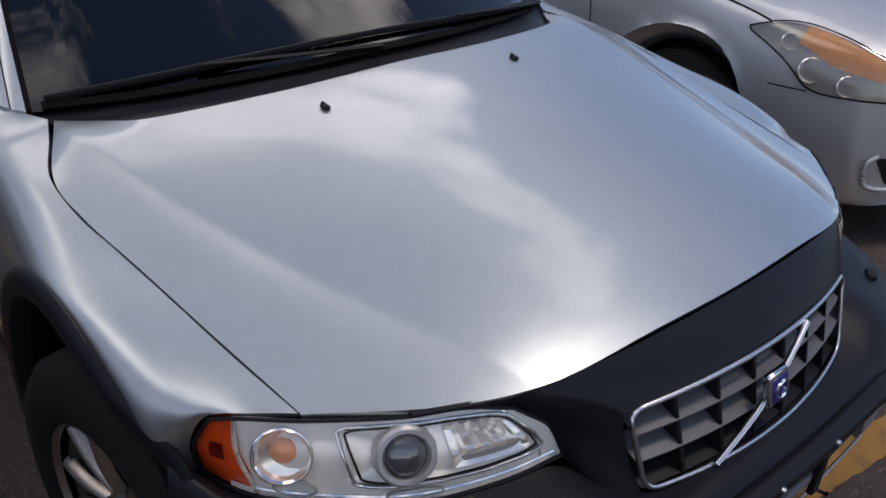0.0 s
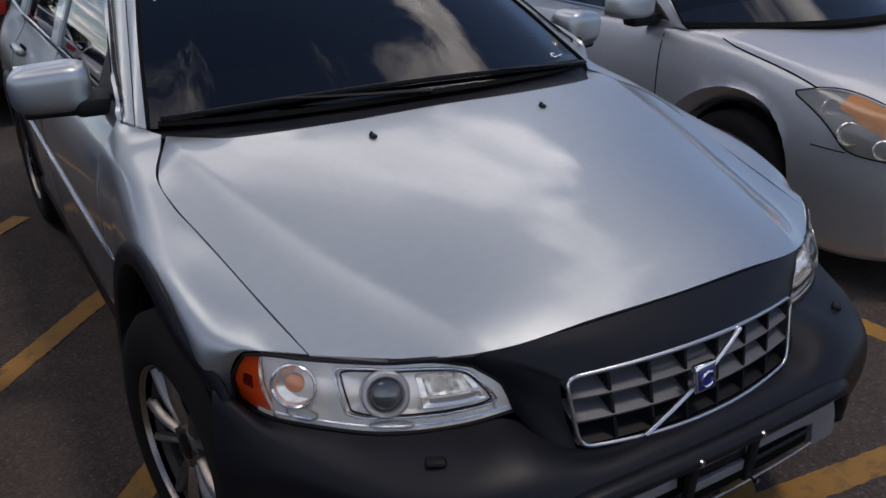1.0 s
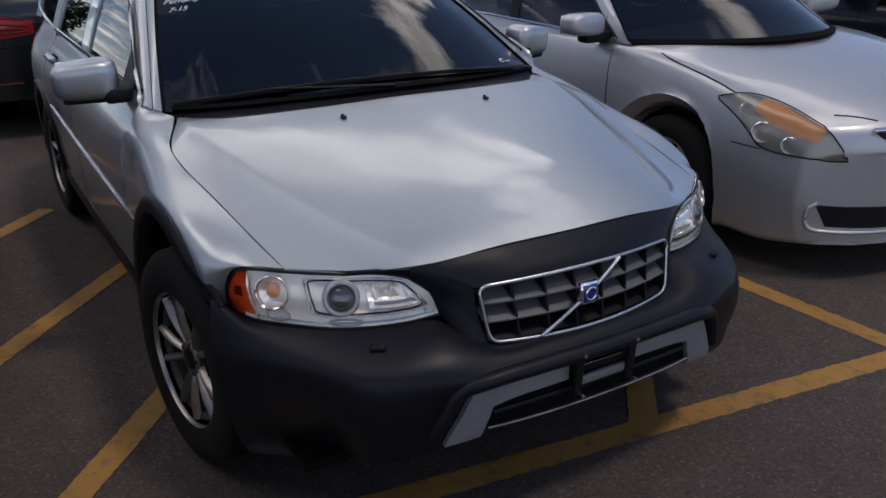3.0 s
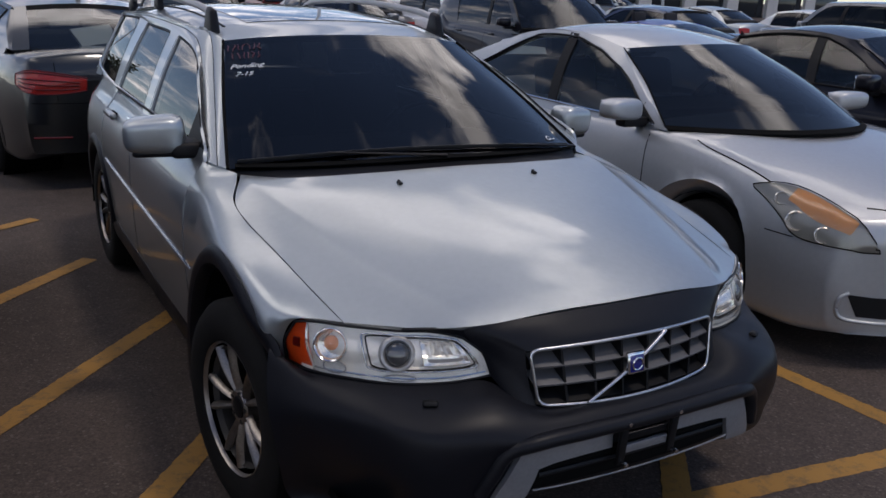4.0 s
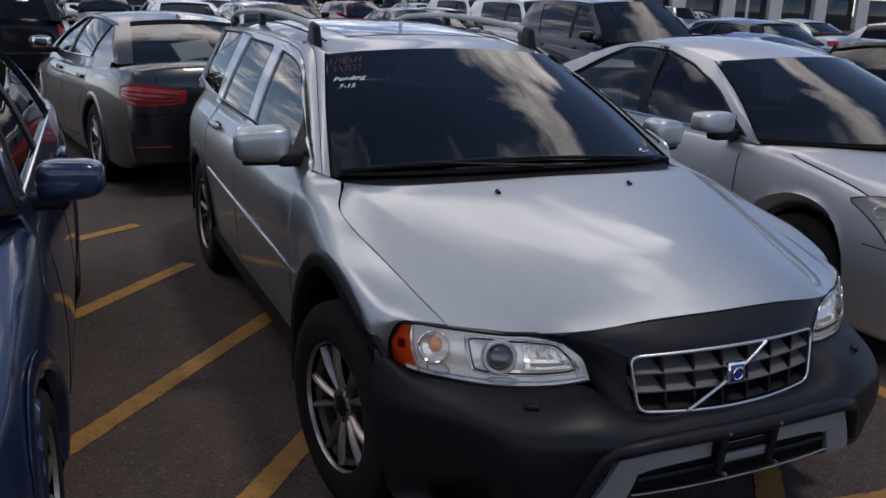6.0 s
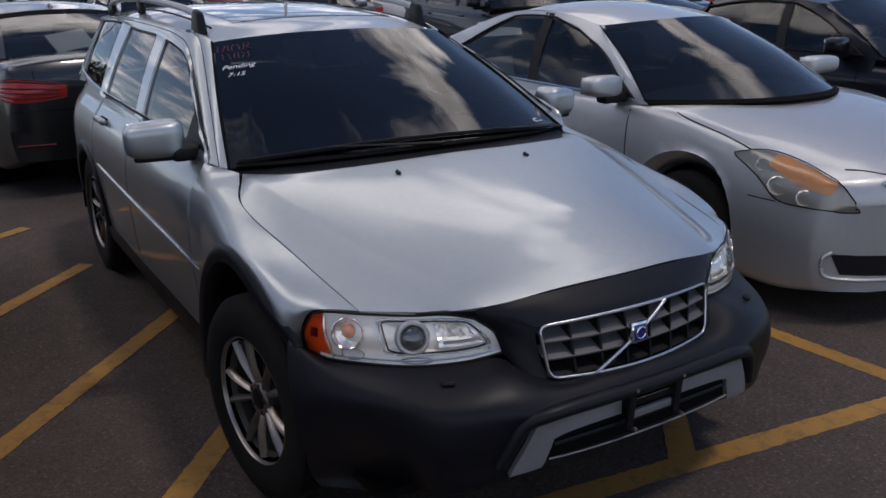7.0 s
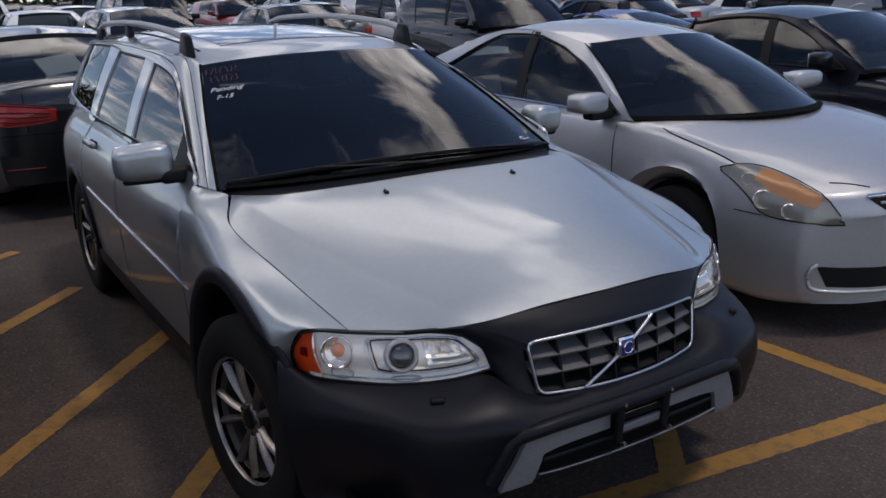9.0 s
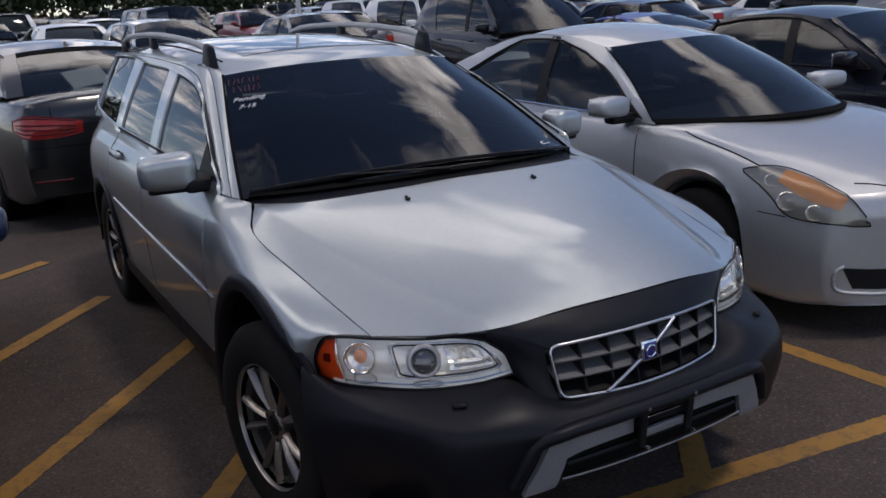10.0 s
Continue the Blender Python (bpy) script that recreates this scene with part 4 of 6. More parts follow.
wing_rise = [(0.788, -0.1, 0.84), (0.848, -0.115, 0.834), (0.892, -0.13, 0.82), (0.915, -0.138, 0.797), (0.922, -0.146, 0.77)]
wing_crown = [(0.804, 0.03, 0.87), (0.858, 0.03, 0.864), (0.898, 0.03, 0.85), (0.919, 0.03, 0.836), (0.927, 0.031, 0.818)]
wing_fall = [(0.821, 0.14, 0.9), (0.866, 0.155, 0.889), (0.901, 0.17, 0.867), (0.92, 0.185, 0.833), (0.927, 0.197, 0.794)]
wing_shoulder = [(0.817, 0.275, 0.933), (0.864, 0.285, 0.918), (0.900, 0.305, 0.876), (0.917, 0.325, 0.8), (0.921, 0.347, 0.707)]
wing_neck = [(0.771, 0.395, 0.963), (0.856, 0.395, 0.943), (0.894, 0.405, 0.886), (0.914, 0.42, 0.76), (0.912, 0.436, 0.587)]
wing_foot = [(0.742, 0.476, 0.98), (0.851, 0.47, 0.956), (0.891, 0.465, 0.897), (0.9135, 0.465, 0.74), (0.902, 0.469, 0.452)]
wing_door = [(0.824, 0.6, 1.006), (0.852, 0.597, 0.968), (0.889, 0.592, 0.9), (0.9125, 0.582, 0.73), (0.895, 0.565, 0.4)]
WING = [wing_lamp, wing_corner, wing_fore, wing_rise, wing_crown, wing_fall, wing_shoulder, wing_neck, wing_foot, wing_door]
for s in (-1, 1):
    lines = []
    for r in range(5):
        q = [w[r] for w in WING]
        # the inner edge turns sharply at the foot of the pillar
        lines.append(np.vstack([curve(q[:9], 57), curve(q[8:], 8)[1:]]) if r == 0 else curve(q, 64))
    lines = np.array(lines)
    A = np.stack([curve(lines[:, k], 25) for k in range(64)], 1) * np.array((s, 1, 1))
    for k in range(120):                                     # ironed out without shrinking
        A[1:-1, 1:-1] += (-0.0815 if k % 2 else 0.08) * (A[2:, 1:-1] + A[:-2, 1:-1] + A[1:-1, 2:] + A[1:-1, :-2] - 4 * A[1:-1, 1:-1])
    panel("wing", A, SILVER, wagon, depth=0.012)


def belt(y):
    return 1.012 + 0.018 * max(y - 0.6, 0) + 0.03 * max(y - 2.4, 0)


def sheet(name, ya, yb, z0, z1, mat, arch=None, nu=30, nv=28, label="", s=1, lift=0.0):
    """A body-side panel between two upright edges; the arch is (y, z, radius) of a wheel opening."""
    A = np.zeros((nv, nu, 3))
    for j in range(nv):
        f = j / (nv - 1)
        for i in range(nu):
            y = ya(f) + (yb(f) - ya(f)) * i / (nu - 1)
            z = z0 + ((z1(y) if callable(z1) else z1) - z0) * f
            A[j, i] = (s * (flank(y, z) + lift), y, z)
    gone = np.zeros((nv, nu), bool)
    if arch:
        cy, cz, r = arch
        dy, dz = A[:, :, 1] - cy, A[:, :, 2] - cz
        dist = np.hypot(dy, dz)
        gone = dist < r
        k = np.where(gone, r / np.maximum(dist, 1e-3), 1)
        A[:, :, 1], A[:, :, 2] = cy + dy * k, cz + dz * k
    F = [(q := (j * nu + i, j * nu + i + 1, (j + 1) * nu + i + 1, (j + 1) * nu + i)) if s > 0 else (j * nu + i, (j + 1) * nu + i, (j + 1) * nu + i + 1, j * nu + i + 1)
         for j in range(nv - 1) for i in range(nu - 1) if not (gone[j, i] and gone[j, i + 1] and gone[j + 1, i] and gone[j + 1, i + 1])]
    if not arch:
        return panel(name, A, mat, wagon, label, depth=0.02)
    ob = link_mesh(name, A.reshape(-1, 3), F, mat, wagon, label, 40)
    sd = ob.modifiers.new("thickness", "SOLIDIFY")
    sd.thickness, sd.offset = 0.012, -1
    return ob


FW, RW, WR = (-0.02, 0.36), (2.75, 0.345), 0.345
for s in (-1, 1):
    sheet("front_door", lambda f: 0.572 + 0.03 * f, lambda f: 1.60 + 0.03 * f, 0.36, belt, SILVER_DUSTY_SHADED, s=s)
    sheet("rear_door", lambda f: 1.607 + 0.03 * f, lambda f: 2.47 + 0.06 * f, 0.36, belt, SILVER_DUSTY_SHADED, arch=(*RW, 0.40), s=s, nu=44, nv=40)
    sheet("rear_quarter", lambda f: 2.477 + 0.06 * f, lambda f: 3.62 - 0.06 * f, 0.36, belt, SILVER_DUSTY_SHADED, arch=(*RW, 0.40), s=s, nu=44, nv=40)
    # cladding: sill, arch lips
    sill = surf([[(s * (0.82 - k), y, 0.24), (s * (0.872 - k), y, 0.26), (s * (0.889 - k), y, 0.31), (s * (0.893 - k), y, 0.365), (s * (0.885 - k), y, 0.375)] for y, k in ((0.36, 0.0), (0.9, 0.004), (1.5, 0.014), (2.0, 0.025), (2.40, 0.034))], 14, 24)
    panel("sill_cladding", sill, PLASTIC, wagon, "dark plastic sill cladding")
    for (cy, cz), a0, a1, xx in ((FW, -14, 139, 0.928), (RW, 8, 178, 0.885)):
        ring = []
        for r, dx in ((0.362, -0.05), (0.364, 0.0), (0.372, 0.012), (0.395, 0.017), (0.415, 0.012), (0.426, 0.0)):
            grow = lambda a: float(interp(math.degrees(a), [(-20, 0.070), (20, 0.080), (45, 0.084), (75, 0.068), (95, 0.040), (115, 0.016), (135, 0.002), (155, 0.0)])) if cy < 1 else 0.0
            row = []
            for a in np.linspace(radians(a0), radians(a1), 40):
                y, z = cy + (r + grow(a)) * math.cos(a), cz + (r + grow(a)) * math.sin(a)
                x = min(flank(y, max(z, 0.42)), xx) if cy > 1 else xx - 0.09 * max(-(y + 0.2), 0) ** 1.1 - 0.028 * math.exp(-((math.degrees(a) - 138) / 13) ** 2) - 0.014 * min(1, max(0, (math.degrees(a) - 100) / 35))
                row.append((s * (x + dx), y, z))
            ring.append(row)
        panel("arch_cladding", np.array(ring), PLASTIC, wagon, "dark plastic wheel-arch lip", depth=0.01)
        if cy > 1:
            panel("wheel_well", np.array([[(s * x, cy + 0.40 * math.cos(a), cz + 0.40 * math.sin(a)) for a in np.linspace(radians(-8), radians(188), 40)] for x in (0.5, 0.7, 0.85)]), SEAM, wagon, depth=0.003)
            panel("wheel_well", np.array([[(s * 0.51, cy + k * math.cos(a), cz + k * math.sin(a)) for a in np.linspace(radians(-8), radians(188), 33)] for k in (0.02, 0.42)]), SEAM, wagon, depth=0.003)
        else:
            well = [[(s * x, cy + k * math.cos(a), cz + k * math.sin(a)) for a, k in ((a, float(interp(math.degrees(a), [(-40, 0.425), (45, 0.442), (75, 0.425), (100, 0.390), (125, 0.368), (160, 0.365), (215, 0.365)]))) for a in np.linspace(radians(-40), radians(215), 50))] for x in (0.5, 0.7, 0.90)]
            panel("wheel_well", np.array(well), SEAM, wagon, depth=0.003)
            panel("wheel_well", np.array([[(s * 0.51, cy + k * math.cos(a), cz + k * math.sin(a)) for a in np.linspace(0, 2 * math.pi, 33)] for k in (0.02, 0.44)]), SEAM, wagon, depth=0.003)
    # moulding; the bright strip along its upper edge stands in for a highlight
    mould = []
    for dz, dx in ((-0.022, 0.000), (-0.018, 0.006), (0.0, 0.008), (0.012, 0.007), (0.016, 0.000)):
        mould.append([(s * (flank(y, 0.655) + dx * min(1, 0.1 + (y - 0.5) / 0.3)), y, 0.64 + 0.025 * (y - 0.5) + dz * min(1, 0.15 + (y - 0.5) / 0.35)) for y in np.linspace(0.50, 2.38, 26)])
    panel("door_moulding", np.array(mould), SILVER, wagon, depth=0.004)
    tube("moulding_highlight", [(s * (flank(y, 0.655) + 0.006 * min(1, 0.1 + (y - 0.5) / 0.3)), y, 0.64 + 0.025 * (y - 0.5) + 0.012 * min(1, 0.15 + (y - 0.5) / 0.35)) for y in np.linspace(0.505, 2.37, 26)], 0.0025, BRIGHTWORK, wagon, n=6)
    for y, z in ((1.43, 0.925), (2.28, 0.945)):
        p = flank(y, z)
        h = block("door_handle", (0.032, 0.21, 0.034), pose(s * (p + 0.024), y, z), SILVER, wagon, bevel=0.013, segments=3)
        block("handle_recess", (0.008, 0.13, 0.036), pose(s * (p - 0.001), y, z - 0.005), SEAM, h, bevel=0.004)

# nose: surround of the grille in dark plastic
panel("grille_surround", surf(both([[(0, -0.709, 0.793), (0.24, -0.699, 0.789), (0.40, -0.674, 0.777), (0.474, -0.643, 0.758), (0.430, -0.664, 0.696), (0.404, -0.677, 0.626)],
                                    [(0, -0.735, 0.772), (0.22, -0.726, 0.768), (0.375, -0.700, 0.757), (0.420, -0.684, 0.738), (0.402, -0.692, 0.68), (0.385, -0.722, 0.598)],
                                    [(0, -0.767, 0.744), (0.20, -0.757, 0.739), (0.336, -0.729, 0.730), (0.372, -0.715, 0.716), (0.368, -0.725, 0.655), (0.351, -0.758, 0.572)],
                                    [(0, -0.783, 0.724), (0.20, -0.771, 0.719), (0.318, -0.744, 0.713), (0.337, -0.738, 0.704), (0.332, -0.751, 0.63), (0.313, -0.769, 0.559)]]), 81, 17), PLASTIC, wagon, "dark matt plastic surround of the grille", depth=0.03)

# bumper
bumper_ledge = [(0, -0.79, 0.556), (0.16, -0.786, 0.556), (0.3, -0.772, 0.557), (0.415, -0.68, 0.616), (0.52, -0.647, 0.614), (0.655, -0.584, 0.611), (0.805, -0.422, 0.605), (0.852, -0.287, 0.606)]
bumper_lip = [(0, -0.835, 0.55), (0.16, -0.832, 0.55), (0.32, -0.822, 0.553), (0.45, -0.765, 0.592), (0.565, -0.705, 0.594), (0.695, -0.608, 0.594), (0.825, -0.445, 0.592), (0.893, -0.302, 0.652)]
bumper_brow = [(0, -0.862, 0.53), (0.16, -0.86, 0.53), (0.33, -0.852, 0.532), (0.48, -0.815, 0.556), (0.61, -0.752, 0.56), (0.728, -0.642, 0.56), (0.842, -0.463, 0.56), (0.912, -0.325, 0.59)]
bumper_edge = [(0, -0.88, 0.508), (0.16, -0.878, 0.508), (0.34, -0.87, 0.508), (0.5, -0.832, 0.515), (0.64, -0.767, 0.52), (0.745, -0.645, 0.52), (0.855, -0.475, 0.51), (0.923, -0.362, 0.5)]
bumper_recess = [(0, -0.84, 0.486), (0.16, -0.838, 0.486), (0.35, -0.832, 0.486), (0.5, -0.824, 0.46), (0.65, -0.765, 0.44), (0.742, -0.638, 0.42), (0.850, -0.470, 0.42), (0.916, -0.384, 0.42)]
bumper_face = [(0, -0.838, 0.4), (0.16, -0.836, 0.4), (0.35, -0.828, 0.4), (0.49, -0.808, 0.38), (0.64, -0.75, 0.36), (0.712, -0.620, 0.34), (0.826, -0.462, 0.33), (0.902, -0.388, 0.33)]
bumper_skirt = [(0, -0.818, 0.32), (0.16, -0.815, 0.32), (0.35, -0.805, 0.32), (0.48, -0.785, 0.3), (0.62, -0.725, 0.27), (0.675, -0.585, 0.25), (0.785, -0.442, 0.245), (0.88, -0.372, 0.24)]
bumper_under = [(0, -0.7, 0.25), (0.16, -0.7, 0.25), (0.33, -0.69, 0.25), (0.43, -0.68, 0.235), (0.55, -0.62, 0.215), (0.67, -0.55, 0.2), (0.8, -0.44, 0.2), (0.86, -0.39, 0.2)]
BUMPER = [bumper_ledge, bumper_lip, bumper_brow, bumper_edge, bumper_recess, bumper_face, bumper_skirt, bumper_under]
bump_grid = surf(both(BUMPER), 121, 43)
panel("bumper", bump_grid, PLASTIC, wagon, "dark grey textured plastic bumper", depth=0.02)
bump_tree = BVHTree.FromPolygons([tuple(v) for v in bump_grid.reshape(-1, 3)], quads(43, 121))


def on_bumper(x, z):
    h = bump_tree.ray_cast((x, -3, z), (0, 1, 0))
    return (x, h[0].y, z) if h[0] else (x, -0.8, z)


# headlamp washers
for s in (-1, 1):
    p = on_bumper(s * 0.598, 0.588)
    w = block("lamp_washer", (0.042, 0.026, 0.016), pose(p[0], p[1] + 0.006, p[2] + 0.006, 0, 0, s * 30), BLACK, wagon, bevel=0.008, segments=3)
    block("washer_lip", (0.048, 0.016, 0.005), pose(p[0], p[1] + 0.0, p[2] - 0.005, 0, 0, s * 30), PLASTIC, w, bevel=0.002)

# skid plate with its opening and bright lower lip
for s in (-1, 1):
    top = patch([(s * 0.105, 0.478), (s * 0.27, 0.482), (s * 0.30, 0.487), (s * 0.40, 0.490)], [(s * 0.105, 0.430), (s * 0.24, 0.428), (s * 0.30, 0.425), (s * 0.345, 0.418)], on_bumper, 20, 5)
    panel("skid_plate", top, SKID, wagon, "grey plastic skid plate", depth=0.016, lift=0.016)
    leg = patch([(s * 0.40, 0.490), (s * 0.425, 0.44), (s * 0.462, 0.365), (s * 0.475, 0.33)], [(s * 0.345, 0.418), (s * 0.352, 0.395), (s * 0.366, 0.358), (s * 0.374, 0.335)], on_bumper, 14, 6)
    panel("skid_plate", leg, SKID, wagon, "grey plastic skid plate", depth=0.016, lift=0.016)
op = patch([(-0.345, 0.417), (-0.2, 0.430), (0, 0.432), (0.2, 0.430), (0.345, 0.417)], [(-0.365, 0.350), (-0.2, 0.346), (0, 0.345), (0.2, 0.346), (0.365, 0.350)], on_bumper, 30, 5)
panel("air_intake", op, SEAM, wagon, lift=0.002, depth=0.004)
tube("skid_lip", [np.array(on_bumper(x, 0.345 + 0.012 * (abs(x) / 0.37) ** 3)) + np.array((0, -0.018, 0)) for x in np.linspace(-0.358, 0.358, 30)], 0.0036, SKID, wagon, "pale lower edge of the skid plate", n=8, flat=0.7)
tube("intake_bar", [np.array(on_bumper(x, 0.395)) + np.array((0, -0.006, 0)) for x in np.linspace(-0.34, 0.34, 24)], 0.008, BLACK, wagon, n=6)

tube("bumper_ridge", [np.array(on_bumper(x, z)) + np.array((0, 0.002, 0)) for x, z in curve([(-0.50, 0.36), (-0.475, 0.42), (-0.44, 0.485), (-0.36, 0.512), (-0.2, 0.515), (0, 0.514), (0.2, 0.515), (0.36, 0.512), (0.44, 0.485), (0.475, 0.42), (0.50, 0.36)], 60)], 0.024, PLASTIC, wagon, n=12, flat=0.9)

# empty number-plate bracket with four bolts
for s in (-1, 1):
    bx = s * 0.092
    bar = block("plate_bracket", (0.026, 0.014, 0.145), pose(bx, -0.878, 0.456, 5), BLACK, wagon, "black bracket without a number plate", bevel=0.004)
    for z in (0.518, 0.395):
        b = lathe("bolt", [(a, r) for a, r in ((-0.905, 0.0005), (-0.904, 0.006), (-0.896, 0.0065), (-0.895, 0.0035), (-0.872, 0.0035))], CHROME, bar, axis="y", at=(bx, 0, z), n=10)
for z, mat, h in ((0.472, CHROME, 0.006), (0.462, BLACK, 0.022), (0.425, SKID, 0.026)):
    block("bracket_bar", (0.16, 0.012, h), pose(0, -0.866, z, 5), mat, wagon, bevel=0.002)

# grille
def grille_at(x, z, back=0.0):
    """The bowed plane of the grille."""
    return np.array((x, -0.788 + 0.046 * (x / 0.32) ** 2 - (0.712 - z) * 0.16 + back, z))


def rounded(corners, r, n=6):
    pts = []
    m = len(corners)
    for k in range(m):
        p, a, b = np.array(corners[k]), np.array(corners[k - 1]), np.array(corners[(k + 1) % m])
        u, v = (a - p) / np.linalg.norm(a - p), (b - p) / np.linalg.norm(b - p)
        for t in np.linspace(0, 1, n):
            pts.append((1 - t) ** 2 * (p + u * r) + 2 * t * (1 - t) * p + t * t * (p + v * r))
    return pts


g_out = rounded([(-0.330, 0.713), (0.336, 0.713), (0.314, 0.564), (-0.308, 0.564)], 0.030)
dense = []
for k in range(len(g_out)):
    a, b = g_out[k], g_out[(k + 1) % len(g_out)]
    m = max(1, int(np.linalg.norm(b - a) / 0.03))
    dense += [a + (b - a) * i / m for i in range(m)]
dense.append(dense[0])
frame_path = [grille_at(p[0], p[1] + 0.010 * (1 - (p[0] / 0.34) ** 2) * (1 if p[1] > 0.63 else -1), -0.004) for p in dense]
grille = tube("grille", frame_path, 0.0042, BRIGHTWORK, wagon, "chrome grille frame", n=10, flat=1.2)
back = np.array([[grille_at(x * (1 - 0.06 * (1 - j / 6)), 0.548 + 0.176 * j / 6, 0.055) for x in np.linspace(-0.330, 0.336, 24)] for j in range(7)])
panel("grille_back", back, SEAM, grille, depth=0.004)
for k in range(1, 7):
    f = -1 + 2 * k / 7
    A = np.array([[grille_at(f * (0.310 + 0.022 * j / 6) + dx, 0.556 + (0.158 - 0.010 * f * f) * j / 6, bk) for j in range(7)] for dx, bk in ((-0.0035, 0.05), (-0.0035, 0.002), (0.0035, 0.002), (0.0035, 0.05))])
    panel("grille_upright", A, BLACK, grille, depth=0.0)
for z in (0.612, 0.662):
    A = np.array([[grille_at(x, z + dz, bk) for x in np.linspace(-0.317, 0.322, 30)] for dz, bk in ((-0.002, 0.004), (0.004, 0.0), (0.030, 0.048), (0.024, 0.05))])
    panel("grille_louvre", A, LOUVRE, grille, "grey louvre", depth=0.0)
A = np.array([[grille_at(x, 0.562 + dz, bk) for x in np.linspace(-0.307, 0.312, 30)] for dz, bk in ((0.0, 0.004), (0.022, 0.048))])
panel("grille_louvre", A, BLACK, grille, depth=0.002)
bar_a, bar_b = grille_at(-0.168, 0.562, -0.012), grille_at(0.104, 0.722, -0.012)
tube("diagonal_bar", [bar_a + (bar_b - bar_a) * f + np.array((0, -0.012 * math.sin(math.pi * f), 0)) for f in np.linspace(0, 1, 14)], 0.006, BRIGHTWORK, grille, "brushed metal diagonal bar", n=8, flat=0.8)
bc = grille_at(-0.022, 0.656, -0.022)
badge = block("badge", (0.062, 0.016, 0.062), pose(*bc, -9), CHROME, grille, "square chrome badge", bevel=0.006)
block("badge_field", (0.048, 0.008, 0.048), pose(bc[0], bc[1] - 0.0065, bc[2], -9), BADGE_BLUE, badge, "deep blue enamel", bevel=0.003)
tube("badge_ring", [bc + np.array((0.0175 * math.cos(a), -0.012, 0.0175 * math.sin(a))) for a in np.linspace(0, 2 * math.pi, 25)], 0.0028, CHROME, badge, n=6)

# headlamps
LAMP_TOP = [(0.838, -0.350, 0.737), (0.805, -0.403, 0.751), (0.742, -0.466, 0.751), (0.63, -0.553, 0.750), (0.545, -0.600, 0.751), (0.476, -0.637, 0.737)]
LAMP_MID = [(0.856, -0.318, 0.675), (0.822, -0.405, 0.683), (0.757, -0.486, 0.688), (0.645, -0.582, 0.690), (0.53, -0.640, 0.688), (0.424, -0.667, 0.692)]
LAMP_LOW = [(0.845, -0.303, 0.607), (0.815, -0.400, 0.609), (0.752, -0.487, 0.612), (0.645, -0.588, 0.614), (0.512, -0.646, 0.617), (0.402, -0.677, 0.630)]
for s in (-1, 1):
    G = surf([LAMP_TOP, LAMP_MID, LAMP_LOW], 49, 25)
    N = normals(G)
    flip = np.array((s, 1, 1))
    cover = panel("headlamp", G * flip, LENS, wagon, "clear headlamp with chrome reflectors and an amber corner", depth=0.003)
    cover.visible_shadow = False
    rim = np.concatenate([G[0], G[1:, -1], G[-1, ::-1][1:], G[::-1, 0][1:-1], G[:1, 0]])
    tube("lamp_seal", rim * flip, 0.0035, BLACK, cover, n=6)
    near = np.minimum(np.minimum(np.arange(25), np.arange(24, -1, -1))[:, None] / 6, np.minimum(1, (48 - np.arange(49)) / 6)[None, :]).clip(0, 1)[:, :, None]
    deep = G - N * (0.003 + 0.011 * near)
    for a in ((slice(0, 25), slice(6, 24)), (slice(0, 25), slice(44, 49)), (slice(0, 4), slice(23, 45)), (slice(18, 25), slice(23, 45))):
        panel("lamp_housing", deep[a] * flip, LAMP_SILVER, cover, "silver inner housing", depth=0.004)
    # the recessed box of the main beams
    jj, ii = np.arange(16) / 15, np.arange(23) / 22
    hollow = np.minimum(np.minimum(jj, 1 - jj)[:, None] * 6, np.minimum(ii, 1 - ii)[None, :] * 8).clip(0, 1)[:, :, None]
    panel("beam_box", (G[3:19, 23:46] - N[3:19, 23:46] * (0.008 + 0.016 * hollow)) * flip, LAMP_SILVER, cover, "bright recessed reflector box", depth=0.002, smooth=30)
    marker = np.array([[curve((G - N * 0.006)[j, :20], 20)[0] * 0 + np.array([np.interp(k / 9 * (6.4 + 4.6 * j / 24), np.arange(20), (G - N * 0.006)[j, :20, q]) for q in range(3)]) for k in range(10)] for j in range(25)])
    panel("side_marker", marker * flip, ORANGE, cover, "amber side marker", depth=0.03)
    tube("marker_trim", marker[:, -1] * flip, 0.004, REFLECTOR, cover, n=6)

    def lamp_spot(u, v, deep_by):
        j, i = int(v * 24), int(u * 48)
        return (G[j, i] - N[j, i] * deep_by), N[j, i]

    def turned(name, u, v, deep_by, profile, mat, n=28, label=""):
        """A turned piece looking out of the lamp."""
        p, nn = lamp_spot(u, v, deep_by)
        nn = nn * flip
        nn = (nn + np.array((0, -0.3, 0.05))) / np.linalg.norm(nn + np.array((0, -0.3, 0.05)))
        ob = lathe(name, profile, mat, cover, label, n=n, axis="z")
        ob.matrix_local = Matrix.Translation(Vector(p * flip)) @ Vector(nn).to_track_quat("Z", "Y").to_matrix().to_4x4()
        return ob
    bowl = lambda r, d: [(0.006, r * 1.07), (0.008, r * 1.03), (0.004, r), (-d * 0.4, r * 0.86), (-d * 0.8, r * 0.5), (-d, 0.002)]
    turned("turn_reflector", 0.345, 0.42, 0.008, bowl(0.043, 0.012), REFLECTOR)
    turned("bulb", 0.345, 0.40, 0.014, [(0.011, 0.001), (0.010, 0.012), (0.004, 0.020), (-0.004, 0.022)], BULB, 16, "amber bulb")
    turned("turn_ring", 0.345, 0.42, 0.006, [(0.002, 0.041), (0.005, 0.044), (0.004, 0.047), (-0.002, 0.048)], CHROME)
